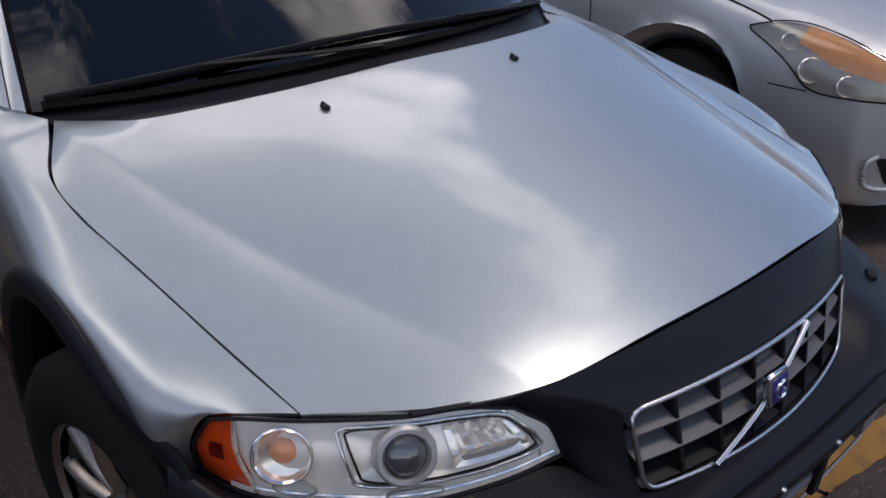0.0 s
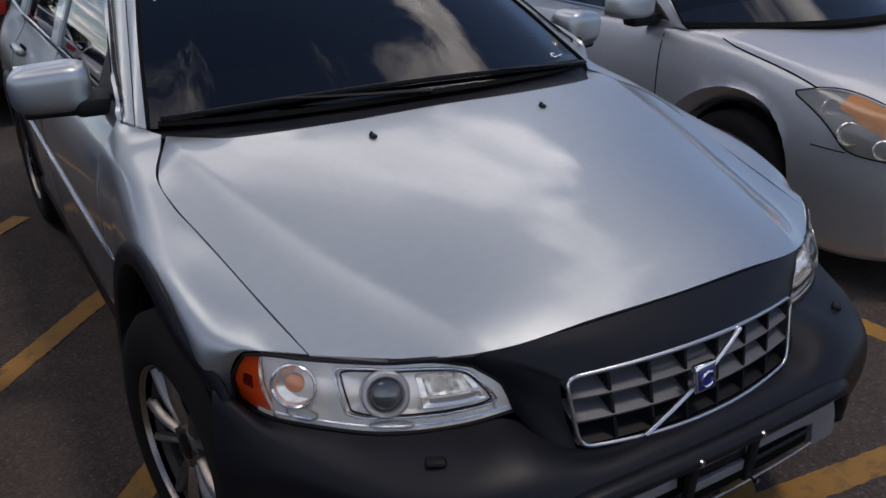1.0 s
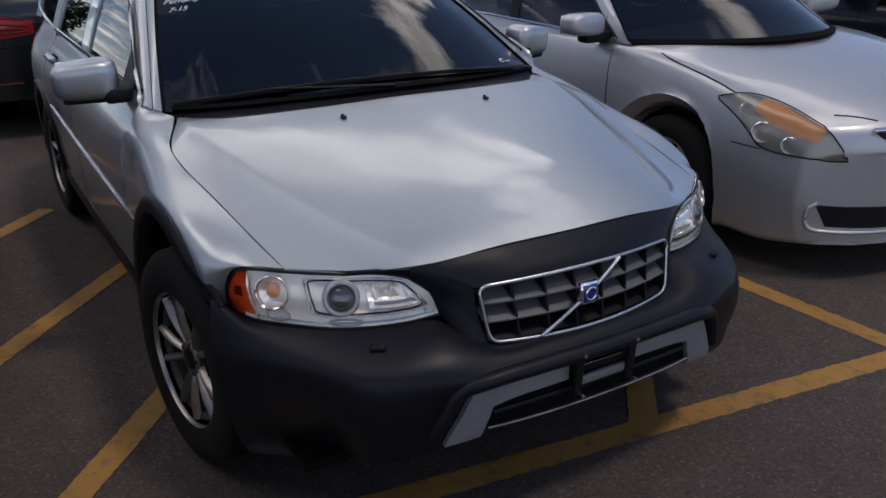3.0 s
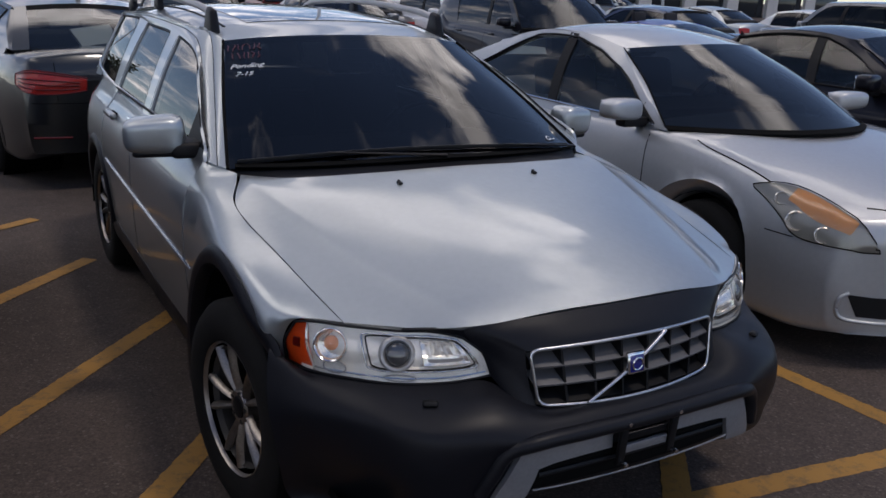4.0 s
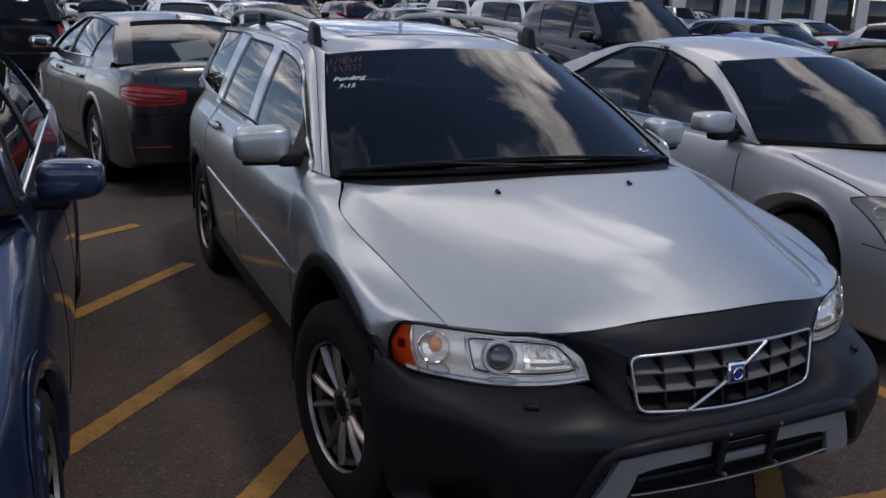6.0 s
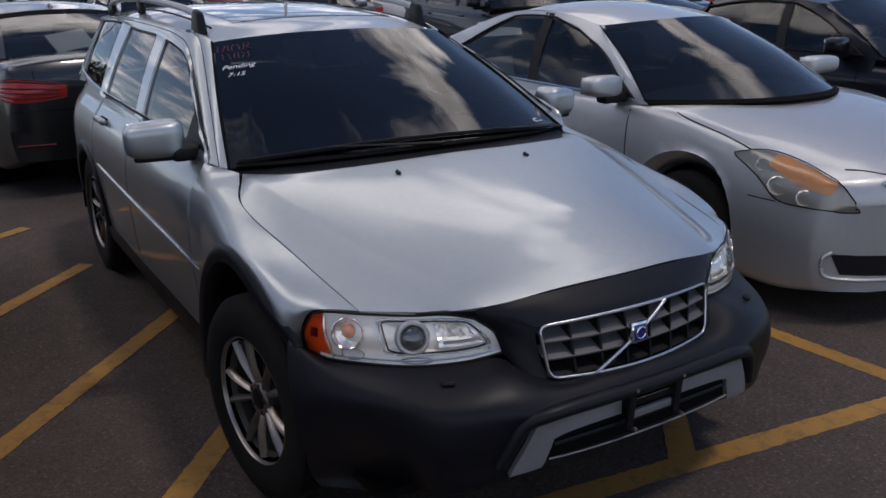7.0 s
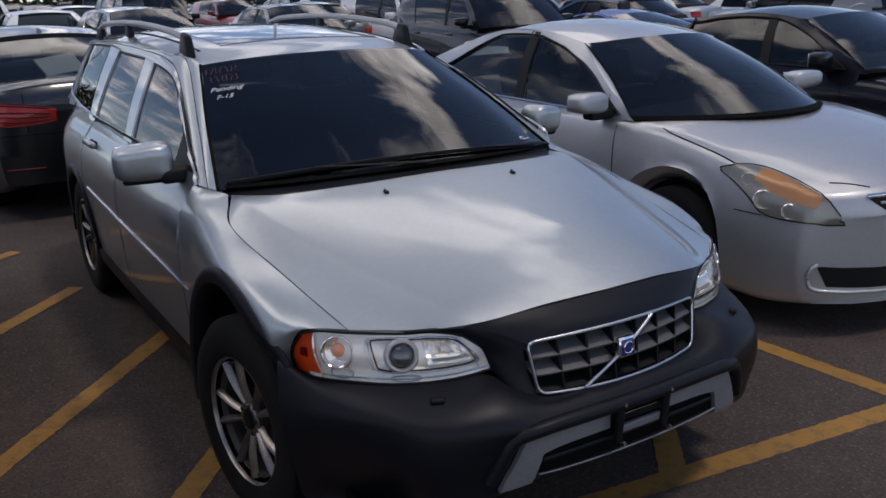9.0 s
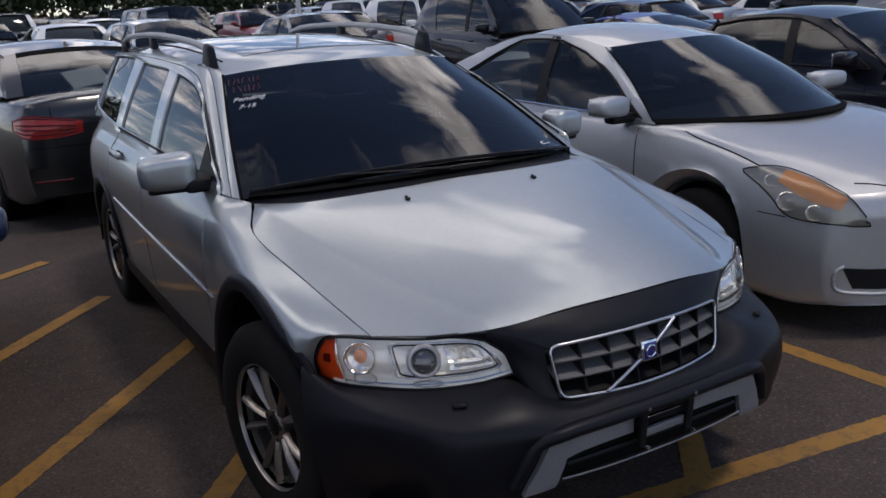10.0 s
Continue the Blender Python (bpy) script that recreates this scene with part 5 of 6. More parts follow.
    turned("projector_ring", 0.607, 0.48, 0.010, [(-0.02, 0.051), (-0.002, 0.049), (0.003, 0.044), (0.003, 0.038), (-0.004, 0.033), (-0.03, 0.031)], SATIN, 32)
    turned("projector_lens", 0.607, 0.48, 0.016, [(0.016 * math.cos(a), 0.033 * math.sin(a)) for a in np.linspace(0.01, math.pi / 2, 9)], DARK_LENS, 28, "dark glass projector lens")
    def inset(u0, u1, v0, v1, r, deep_by, m=8):
        """A rounded outline inside the lamp."""
        pts = rounded([(u0, v0), (u1, v0 + 0.02), (u1 + 0.02, v1 - 0.02), (u0 + 0.03, v1)], r, m)
        out = []
        for k in range(len(pts)):
            a, b = pts[k], pts[(k + 1) % len(pts)]
            for f in (0, 0.34, 0.67):
                q = a + (b - a) * f
                j, i = min(max(q[1], 0), 1) * 24, min(max(q[0], 0), 1) * 48
                j0, i0 = min(int(j), 23), min(int(i), 47)
                fj, fi = j - j0, i - i0
                at = lambda M: M[j0, i0] * (1 - fj) * (1 - fi) + M[j0 + 1, i0] * fj * (1 - fi) + M[j0, i0 + 1] * (1 - fj) * fi + M[j0 + 1, i0 + 1] * fj * fi
                out.append((at(G) - at(N) * deep_by) * flip)
        return out + [out[0]]
    def lens_point(u, v, deep_by):
        """A place inside the lamp, below the lens by a depth."""
        j, i = min(max(v, 0), 0.999) * 24, min(max(u, 0), 0.999) * 48
        j0, i0 = int(j), int(i)
        fj, fi = j - j0, i - i0
        at = lambda M: M[j0, i0] * (1 - fj) * (1 - fi) + M[j0 + 1, i0] * fj * (1 - fi) + M[j0, i0 + 1] * (1 - fj) * fi + M[j0 + 1, i0 + 1] * fj * fi
        return (at(G) - at(N) * deep_by) * flip

    for name, u0, v0, ru, rv in (("position_reflector", 0.352, 0.83, 0.060, 0.115), ("lower_reflector", 0.615, 0.905, 0.060, 0.055)):
        turn = np.linspace(0, 2 * math.pi, 29)
        dish = np.array([[lens_point(u0 + k * ru * math.cos(a), v0 + k * rv * math.sin(a), 0.003 + 0.008 * (1 - k * k)) for a in turn] for k in (0.02, 0.3, 0.6, 0.85, 1.0)])
        panel(name, dish, LAMP_SILVER, cover, depth=0.0)
        tube(name + "_rim", dish[-1], 0.0022, SATIN, cover, n=6)
    tube("beam_bezel", inset(0.465, 0.935, 0.08, 0.80, 0.07, 0.005), 0.0032, CHROME, cover, n=8)
    turned("projector_barrel", 0.607, 0.48, 0.016, [(-0.005, 0.044), (-0.045, 0.047)], LAMP_SILVER, 28)
    tube("beam_bezel", inset(0.48, 0.92, 0.11, 0.77, 0.07, 0.008), 0.0022, BLACK, cover, n=6)
    # squared main-beam reflector with upright facets over a dark floor
    hj, hi = np.arange(13) / 12, np.arange(11) / 10
    bay = np.minimum(np.minimum(hj, 1 - hj)[:, None] * 5, np.minimum(hi, 1 - hi)[None, :] * 5).clip(0, 1)[:, :, None]
    facet = (0.012 * np.abs((hi * 5) % 1 - 0.5) * (hj[:, None] < 0.6))[:, :, None]
    panel("beam_reflector", (G[4:17, 34:45] - N[4:17, 34:45] * (0.005 + 0.010 * bay + facet)) * flip, REFLECTOR, cover, "bright faceted main-beam reflector", depth=0.002, smooth=20)
    panel("beam_floor", (G[13:17, 34:45] - N[13:17, 34:45] * 0.010) * flip, SATIN, cover, depth=0.002)
    panel("divider", (G[3:18, 32:35] - N[3:18, 32:35] * 0.014) * flip, LAMP_SILVER, cover, depth=0.02)
    panel("end_reflector", (G[10:23, 45:48] - N[10:23, 45:48] * 0.008) * flip, REFLECTOR, cover, depth=0.004)
    mark = marker[9:15, 3:7]
    panel("marker_reflex", (mark - normals(marker)[9:15, 3:7] * -0.003) * flip, RED_DARK, cover, "dark reflex square in the amber marker", depth=0.003)
    tube("lower_trim", [lamp_spot(u, 0.95, 0.006)[0] * flip for u in np.linspace(0.24, 0.99, 30)], 0.003, CHROME, cover, n=6)
    tube("inner_trim", [lamp_spot(0.955, v, 0.008)[0] * flip for v in np.linspace(0.06, 0.95, 10)], 0.0022, CHROME, cover, n=6)

# dark wedge between the bonnet's nose and each lamp
for s in (-1, 1):
    panel("lamp_wedge", surf([[(s * 0.62, -0.568, 0.757), (s * 0.54, -0.614, 0.762), (s * 0.474, -0.642, 0.758), (s * 0.440, -0.655, 0.742)], [(s * 0.62, -0.561, 0.749), (s * 0.545, -0.598, 0.746), (s * 0.476, -0.632, 0.730), (s * 0.436, -0.652, 0.704)]], 15, 4), PLASTIC, wagon, depth=0.006)

# bonnet washer jets
for s in (-1, 1):
    p, n = on_hood(s * 0.28, 0.134)
    j = block("washer_jet", (0.018, 0.024, 0.010), pose(p.x, p.y, p.z + 0.004, 9), BLACK, wagon, bevel=0.006, segments=3)
    block("jet_nozzle", (0.009, 0.009, 0.006), pose(p.x, p.y + 0.008, p.z + 0.010, 9), SEAM, j, bevel=0.003)

# windscreen, cowl and roof
FOOT = [(0, 0.300, 1.018), (0.28, 0.315, 1.014), (0.56, 0.39, 1.003), (0.764, 0.515, 0.990)]
HALF = [(0, 0.705, 1.235), (0.26, 0.715, 1.231), (0.50, 0.775, 1.216), (0.670, 0.870, 1.198)]
HEAD = [(0, 1.115, 1.420), (0.22, 1.125, 1.416), (0.42, 1.165, 1.403), (0.563, 1.225, 1.384)]
WS = surf(both([FOOT, HALF, HEAD]), 49, 25)
ws = panel("windscreen", WS, GLASS_WS, wagon, "dark windscreen reflecting clouds", depth=0.005)
WN = normals(WS)
frit = WS - WN * 0.007
for a in ((slice(0, 25), slice(0, 3)), (slice(0, 25), slice(46, 49)), (slice(0, 3), slice(2, 47)), (slice(23, 25), slice(2, 47))):
    panel("windscreen_border", frit[a], SEAM, wagon, depth=0.003)
for k in (0, 48):
    tube("windscreen_seal", WS[:, k] + WN[:, k] * 0.001, 0.006, SEAM, wagon, n=6)
panel("cowl", surf(both([[(0, 0.253, 0.992), (0.30, 0.258, 0.987), (0.58, 0.313, 0.977), (0.66, 0.388, 0.970), (0.724, 0.455, 0.966)], [(0, 0.285, 1.0), (0.30, 0.295, 0.996), (0.56, 0.362, 0.986), (0.66, 0.43, 0.977), (0.745, 0.495, 0.972)], [(0, 0.325, 1.022), (0.30, 0.338, 1.018), (0.56, 0.41, 1.005), (0.67, 0.47, 0.995), (0.764, 0.535, 0.985)]]), 41, 9), PLASTIC, wagon, "dark plastic cowl below the windscreen", depth=0.01)


def on_screen(u, v, up=0.0):
    """A place on the windscreen; u and v run from 0 to 1."""
    i, j = u * 48, v * 24
    i0, j0 = min(int(i), 47), min(int(j), 23)
    fi, fj = i - i0, j - j0
    at = lambda M: M[j0, i0] * (1 - fj) * (1 - fi) + M[j0 + 1, i0] * fj * (1 - fi) + M[j0, i0 + 1] * (1 - fj) * fi + M[j0 + 1, i0 + 1] * fj * fi
    return at(WS) + at(WN) * up


# black strip laid over the glass foot in place of its dark reflection
panel("dark_reflection_strip", np.array([[on_screen(u, v * (1 - 0.75 * max(0, 2 * u - 1) ** 2), 0.004 + 0.006 * (1 - v / 0.03)) for u in np.linspace(0.02, 0.98, 41)] for v in (0.0, 0.015, 0.03)]), SEAM, wagon, depth=0.004)
for (u0, v0), (u1, v1), (pu, pv) in (((0.028, 0.030), (0.43, 0.072), (0.50, 0.01)), ((0.37, 0.070), (0.93, 0.020), (0.96, 0.0))):
    arc = [(u0 + (u1 - u0) * f, v0 + (v1 - v0) * f + 0.012 * math.sin(math.pi * f)) for f in np.linspace(0, 1, 16)]
    blade = tube("wiper", [on_screen(u, v, 0.012) for u, v in arc], 0.0055, BLACK, wagon, "black windscreen wiper", n=6, flat=1.4)
    tube("wiper_rubber", [on_screen(u, v, 0.006) for u, v in arc[1:-1]], 0.004, RUBBER, blade, n=5)
    mu, mv = arc[8]
    tube("wiper_arm", [on_screen(pu + (mu - pu) * f, max(pv + (mv - pv) * f, 0.0), 0.016 + 0.004 * f) for f in np.linspace(0, 1, 12)], np.linspace(0.010, 0.005, 12), BLACK, blade, n=6, flat=0.6)

ROOF_REAR = [(0, 3.42, 1.458), (0.22, 3.415, 1.454), (0.42, 3.40, 1.440), (0.555, 3.37, 1.418)]
ROOF_A = [(0, 1.55, 1.476), (0.24, 1.555, 1.472), (0.46, 1.57, 1.455), (0.592, 1.60, 1.415)]
ROOF_B = [(0, 2.4, 1.510), (0.25, 2.4, 1.505), (0.47, 2.4, 1.486), (0.603, 2.4, 1.447)]
ROOF = surf(both([HEAD, ROOF_A, ROOF_B, ROOF_REAR]), 41, 41)
panel("roof", ROOF, SILVER, wagon, depth=0.02)
roof_tree = BVHTree.FromPolygons([tuple(v) for v in ROOF.reshape(-1, 3)], quads(41, 41))


def on_roof(x, y):
    h = roof_tree.ray_cast((x, y, 3), (0, 0, -1))
    return (x, y, h[0].z) if h[0] else (x, y, 1.45)


SUNGLASS = material("sunroof_glass", (0.01, 0.011, 0.012), 0.04, coat=1.0)
panel("sunroof", np.array([[on_roof(x, y) for x in np.linspace(-0.40, 0.40, 15)] for y in np.linspace(1.42, 1.92, 9)]), SUNGLASS, wagon, "dark glass sunroof", depth=0.004, lift=0.003)
for s in (-1, 1):
    tube("roof_seam", [np.array(on_roof(s * 0.50, y)) for y in np.linspace(1.42, 3.30, 24)], 0.006, BLACK, wagon, n=6)
    # roof rail with its feet
    rail = tube("roof_bar", [(s * 0.552, 1.43, 1.478), (s * 0.553, 1.49, 1.497), (s * 0.554, 1.62, 1.512), (s * 0.556, 1.9, 1.528), (s * 0.556, 2.2, 1.537), (s * 0.555, 2.5, 1.537), (s * 0.552, 2.8, 1.528), (s * 0.549, 3.02, 1.515), (s * 0.546, 3.16, 1.488)], 0.016, SATIN, wagon, "satin silver roof rail", n=10)
    block("rail_foot", (0.046, 0.155, 0.118), pose(s * 0.553, 1.412, 1.450, 10), PLASTIC, rail, "black rail foot", bevel=0.018, taper=lambda a, b, c: (a * (1 - 0.25 * (c > 0)), b * (1 - 0.5 * (c > 0)) + 0.02 * (c > 0), c), segments=3)
    block("rail_foot", (0.034, 0.09, 0.07), pose(s * 0.555, 2.41, 1.497), PLASTIC, rail, "black rail foot", bevel=0.012, taper=lambda a, b, c: (a, b * (1 - 0.35 * (c > 0)), c))
    block("rail_foot", (0.036, 0.15, 0.062), pose(s * 0.547, 3.14, 1.466, -10), PLASTIC, rail, "black rail foot", bevel=0.014, taper=lambda a, b, c: (a, b * (1 - 0.4 * (c > 0)), c))


# side glass and pillars
def house(y, z):
    x = 0.838 - 0.5 * (z - 0.98) + 0.012 * math.sin(max(0, min(1, (z - 1.03) / 0.38)) * math.pi)
    return x - 0.02 * max(y - 2.4, 0) ** 1.5 - 0.14 * (max(y - 3.0, 0) / 0.7) ** 2


def sill_z(y):
    return belt(y) + 0.022 + 0.05 * max(y - 2.75, 0) ** 1.2


def head_z(y):
    return float(interp(y, [(0.50, 0.985), (0.60, 1.036), (0.754, 1.104), (0.90, 1.182), (1.08, 1.268), (1.20, 1.312), (1.32, 1.341), (1.48, 1.362), (1.66, 1.377), (1.88, 1.388), (2.32, 1.397), (2.6, 1.412), (3.2, 1.404), (3.5, 1.388)]))


def zone(ya, yb, h0, h1, s, nu=14, nv=12, push=0.0):
    A = np.zeros((nv, nu, 3))
    for j in range(nv):
        f = j / (nv - 1)
        h = h0 + (h1 - h0) * f
        for i in range(nu):
            y = ya(h) + (yb(h) - ya(h)) * i / (nu - 1)
            z = sill_z(y) + (head_z(y) - sill_z(y)) * h
            A[j, i] = (s * (house(y, z) + push), y, z)
    return A


for s in (-1, 1):
    flip = np.array((s, 1, 1))
    # front pillar: windscreen edge, roof ditch, door gap and window opening
    edge = curve([FOOT[-1], HALF[-1], HEAD[-1], (0.585, 1.45, 1.413), (0.598, 1.76, 1.428), (0.603, 2.40, 1.447), (0.555, 3.37, 1.418)], 91)
    ditch = curve([(0.793, 0.540, 0.999), (0.695, 0.905, 1.190), (0.588, 1.320, 1.392), (0.599, 1.52, 1.417), (0.605, 1.78, 1.427), (0.609, 2.40, 1.443), (0.561, 3.38, 1.413)], 91)
    shut = curve([(0.816, 0.580, 1.007), (0.718, 0.975, 1.203), (0.640, 1.310, 1.356), (0.620, 1.54, 1.401), (0.616, 1.80, 1.417), (0.618, 2.40, 1.430), (0.572, 3.40, 1.403)], 91)
    opening = np.array([(house(y, head_z(y)), y, head_z(y) + 0.002) for y in curve([(0.612, 0), (0.955, 0), (1.28, 0), (1.52, 0), (1.80, 0), (2.45, 0), (3.42, 0)], 91)[:, 0]])
    for name, a, b in (("front_pillar", edge, ditch), ("front_pillar", ditch, shut), ("door_frame", shut, opening)):
        span = np.linalg.norm(b - a, axis=1, keepdims=True)
        w = (b - a) / span * np.minimum(0.0022, span * 0.2)
        a2, b2 = a + w, b - w
        panel(name, np.stack([a2, (a2 + b2) / 2 + np.array((0.004, -0.001, 0.003)) * np.minimum(span / 0.03, 1), b2]) * flip, SILVER, wagon, depth=0.012)
    panel("pillar_gap", np.stack([edge, ditch, shut, opening]) * flip, SEAM, wagon, depth=0.004, lift=-0.008)
    panel("centre_pillar", zone(lambda h: 1.56 + 0.085 * h, lambda h: 1.705 + 0.125 * h, -0.06, 1.02, s, 6), SILVER, wagon, depth=0.03)
    panel("rear_pillar", zone(lambda h: 2.345 + 0.015 * h, lambda h: 2.49 + 0.10 * h, -0.06, 1.02, s, 6), SILVER, wagon, depth=0.03)
    panel("tail_pillar", zone(lambda h: 3.17 + 0.03 * h, lambda h: 3.52 - 0.08 * h, -0.2, 1.02, s, 8), SILVER, wagon, depth=0.03)
    panel("window_ledge", np.array([[(s * (flank(y, belt(y) - 0.004)), y, belt(y) - 0.004) for y in np.linspace(0.605, 3.5, 40)], [(s * (house(y, sill_z(y)) + 0.002), y, sill_z(y) + 0.004) for y in np.linspace(0.605, 3.5, 40)]]), SILVER, wagon, depth=0.01)
    panel("window_seal", np.array([[(s * (house(y, sill_z(y)) + 0.006), y, sill_z(y) - 0.002 + d) for y in np.linspace(0.72, 2.38, 30)] for d in (0.0, 0.009)]), BLACK, wagon, depth=0.006)
    a_line = lambda h: 0.70
    for ya, yb, mat in ((a_line, lambda h: 1.575 + 0.085 * h, GLASS_DARK), (lambda h: 1.70 + 0.125 * h, lambda h: 2.35 + 0.015 * h, GLASS_DARK), (lambda h: 2.485 + 0.10 * h, lambda h: 3.18 + 0.03 * h, GLASS_DARK)):
        w = panel("side_window", zone(ya, yb, -0.02, 1.0, s, 40, 14, push=-0.009), mat, wagon, depth=0.004)
        border = zone(ya, yb, 0.0, 0.985, s, 24, 20, -0.003)
        loop = np.concatenate([border[0], border[1:, -1], border[-1, ::-1][1:], border[::-1, 0][1:]])
        tube("window_rubber", loop, 0.004, BLACK, w, n=5)
    # mirror with its black foot
    mw, mx, mz = (0.208, 0.955, 1.084) if s < 0 else (0.19, 0.932, 1.068)
    mir = pebble("mirror", (mw + 0.01, 0.135, 0.132), pose(s * mx, 0.775, mz - 0.004, 4, s * 3, s * 14), SILVER, wagon, "silver door mirror on a black foot", power=3.8, shape=lambda a, b, c, s=s, w=mw: (a, b + 0.10 * abs(a) ** 2 / w, c * (1 - 0.14 * a * s / w)))
    block("mirror_base", (mw - 0.015, 0.105, 0.026), pose(s * (mx - 0.02), 0.780, mz - 0.070, 0, s * 1, s * 14), BLACK, mir, bevel=0.014, segments=3)
    block("mirror_foot", (0.13, 0.13, 0.06), pose(s * 0.845, 0.765, 1.026), BLACK, mir, bevel=0.02, segments=3)
    block("mirror_glass", (mw - 0.045, 0.006, 0.10), pose(s * (mx - 0.003), 0.838, mz, 4, 0, s * 14), CHROME, mir, bevel=0.002)
    panel("mirror_sail", zone(lambda h: 0.640, lambda h: 0.885, 0.0, 0.99, s, 16, 8, 0.001), BLACK, wagon, depth=0.01)
    # tail lamp on the rear corner
    tl = np.array([[(s * (flank(y, z) if z < 1.03 else house(y, z)) + s * 0.003, y, z) for y in np.linspace(3.40, 3.60, 8)] for z in np.linspace(0.84, 0.985, 10)])
    panel("tail_lamp", tl, RED_LAMP, wagon, "red tail lamp on the rear corner", depth=0.02)
    wheel(wagon, s * 0.836, FW[0], FW[1] - 0.012, WR, 0.212, 10, ALLOY_DULL, width=0.215, steer=7.5, twin=True)
    wheel(wagon, s * 0.748, RW[0], RW[1], WR, 0.208, 10, ALLOY_DULL, width=0.215, twin=True)

# tail: bumper, tailgate and rear window
panel("tailgate", surf(both([[(0, 3.72, 0.55), (0.5, 3.70, 0.55), (0.70, 3.60, 0.55)], [(0, 3.72, 0.95), (0.5, 3.70, 0.95), (0.68, 3.60, 0.95)], [(0, 3.66, 1.06), (0.5, 3.64, 1.06), (0.64, 3.55, 1.06)]]), 21, 9), SILVER, wagon, depth=0.02)
rw = panel("rear_window", surf(both([[(0, 3.66, 1.06), (0.5, 3.64, 1.06), (0.72, 3.54, 1.06)], [(0, 3.57, 1.24), (0.45, 3.55, 1.24), (0.64, 3.48, 1.23)], [(0, 3.43, 1.437), (0.40, 3.41, 1.425), (0.55, 3.38, 1.402)]]), 21, 9), GLASS_DARK, wagon, depth=0.005)
rw.visible_shadow = False
panel("rear_bumper", surf(both([[(0, 3.76, 0.58), (0.5, 3.74, 0.58), (0.73, 3.58, 0.58), (0.805, 3.2, 0.56)], [(0, 3.82, 0.5), (0.5, 3.80, 0.5), (0.75, 3.6, 0.48), (0.812, 3.19, 0.45)], [(0, 3.78, 0.32), (0.5, 3.76, 0.32), (0.74, 3.58, 0.3), (0.80, 3.17, 0.26)]]), 31, 9), PLASTIC, wagon, "dark plastic rear bumper", depth=0.02)
panel("underbody", np.array([[(x, y, 0.24) for x in np.linspace(-0.78, 0.78, 5)] for y in np.linspace(-0.62, 3.2, 9)]), SEAM, wagon, depth=0.03)
for s in (-1, 1):
    panel("inner_wall", np.array([[(s * 0.50, y, z) for y in np.linspace(-0.6, 0.5, 4)] for z in np.linspace(0.22, 0.74, 4)]), SEAM, wagon, depth=0.01)
panel("firewall", np.array([[(x, 0.50, z) for x in np.linspace(-0.78, 0.78, 4)] for z in np.linspace(0.24, 0.97, 4)]), SEAM, wagon, depth=0.01)

# cabin
seats(wagon, 1.22, 0.82, 0.40)
block("inner_mirror", (0.22, 0.03, 0.06), pose(0.0, 1.08, 1.335, -10), BLACK, wagon, bevel=0.012)
block("headlining", (0.95, 1.7, 0.02), pose(0, 2.35, 1.39), INTERIOR, wagon, bevel=0.008)
block("parcel_cover", (1.3, 0.9, 0.03), pose(0, 3.05, 0.98), INTERIOR, wagon, bevel=0.01)

# handwriting and a sticker on the windscreen
CHALK = material("white_marker", (0.8, 0.82, 0.85), 0.7, vary=0.15, vary_scale=60)
RED_MARK = material("red_marker", (0.075, 0.010, 0.024), 0.7, vary=0.2, vary_scale=60)


def writing(body, u, v, size, tilt=0.0):
    cu = bpy.data.curves.new("window_writing", "FONT")
    cu.body, cu.size, cu.shear = body, size, 0.25
    cu.extrude, cu.offset = 0.0005, -0.0004
    cu.materials.append(CHALK)
    o = new("window_writing", cu)
    o.parent = wagon
    p, px, pv = on_screen(u, v, 0.003), on_screen(u + 0.05, v, 0.003), on_screen(u, v + 0.05, 0.003)
    ex = Vector(px - p).normalized()
    n = ex.cross(Vector(pv - p)).normalized()
    ey = n.cross(ex)
    o.matrix_local = Matrix((( ex.x, ey.x, n.x, p[0]), (ex.y, ey.y, n.y, p[1]), (ex.z, ey.z, n.z, p[2]), (0, 0, 0, 1))) @ pose(0, 0, 0, 0, 0, tilt)
    return tagged(o, "white handwriting on the glass")


writing("Pending", 0.026, 0.722, 0.043, 2)
writing("7-15", 0.044, 0.655, 0.039, 2)
rng = random.Random(4)
for line, (v, n, u0) in enumerate(((0.915, 7, 0.024), (0.838, 6, 0.040))):
    for k in range(n):
        u = u0 + 0.021 * k
        tube("red_mark", [on_screen(u + rng.uniform(-0.006, 0.010), v + dv, 0.003) for dv in (-0.028, -0.008, 0.010, 0.026)], 0.0022, RED_MARK, wagon, n=5, flat=0.6)
tube("sticker", [on_screen(0.862 + 0.010 * math.cos(a), 0.092 + 0.012 * math.sin(a), 0.004) for a in np.linspace(0.4, 5.6, 14)], 0.003, CHALK, wagon, "small white round sticker", n=5, flat=0.6)
tube("sticker", [on_screen(0.880 + 0.018 * f, 0.082, 0.004) for f in (0, 0.5, 1)], 0.004, CHALK, wagon, n=5, flat=0.6)

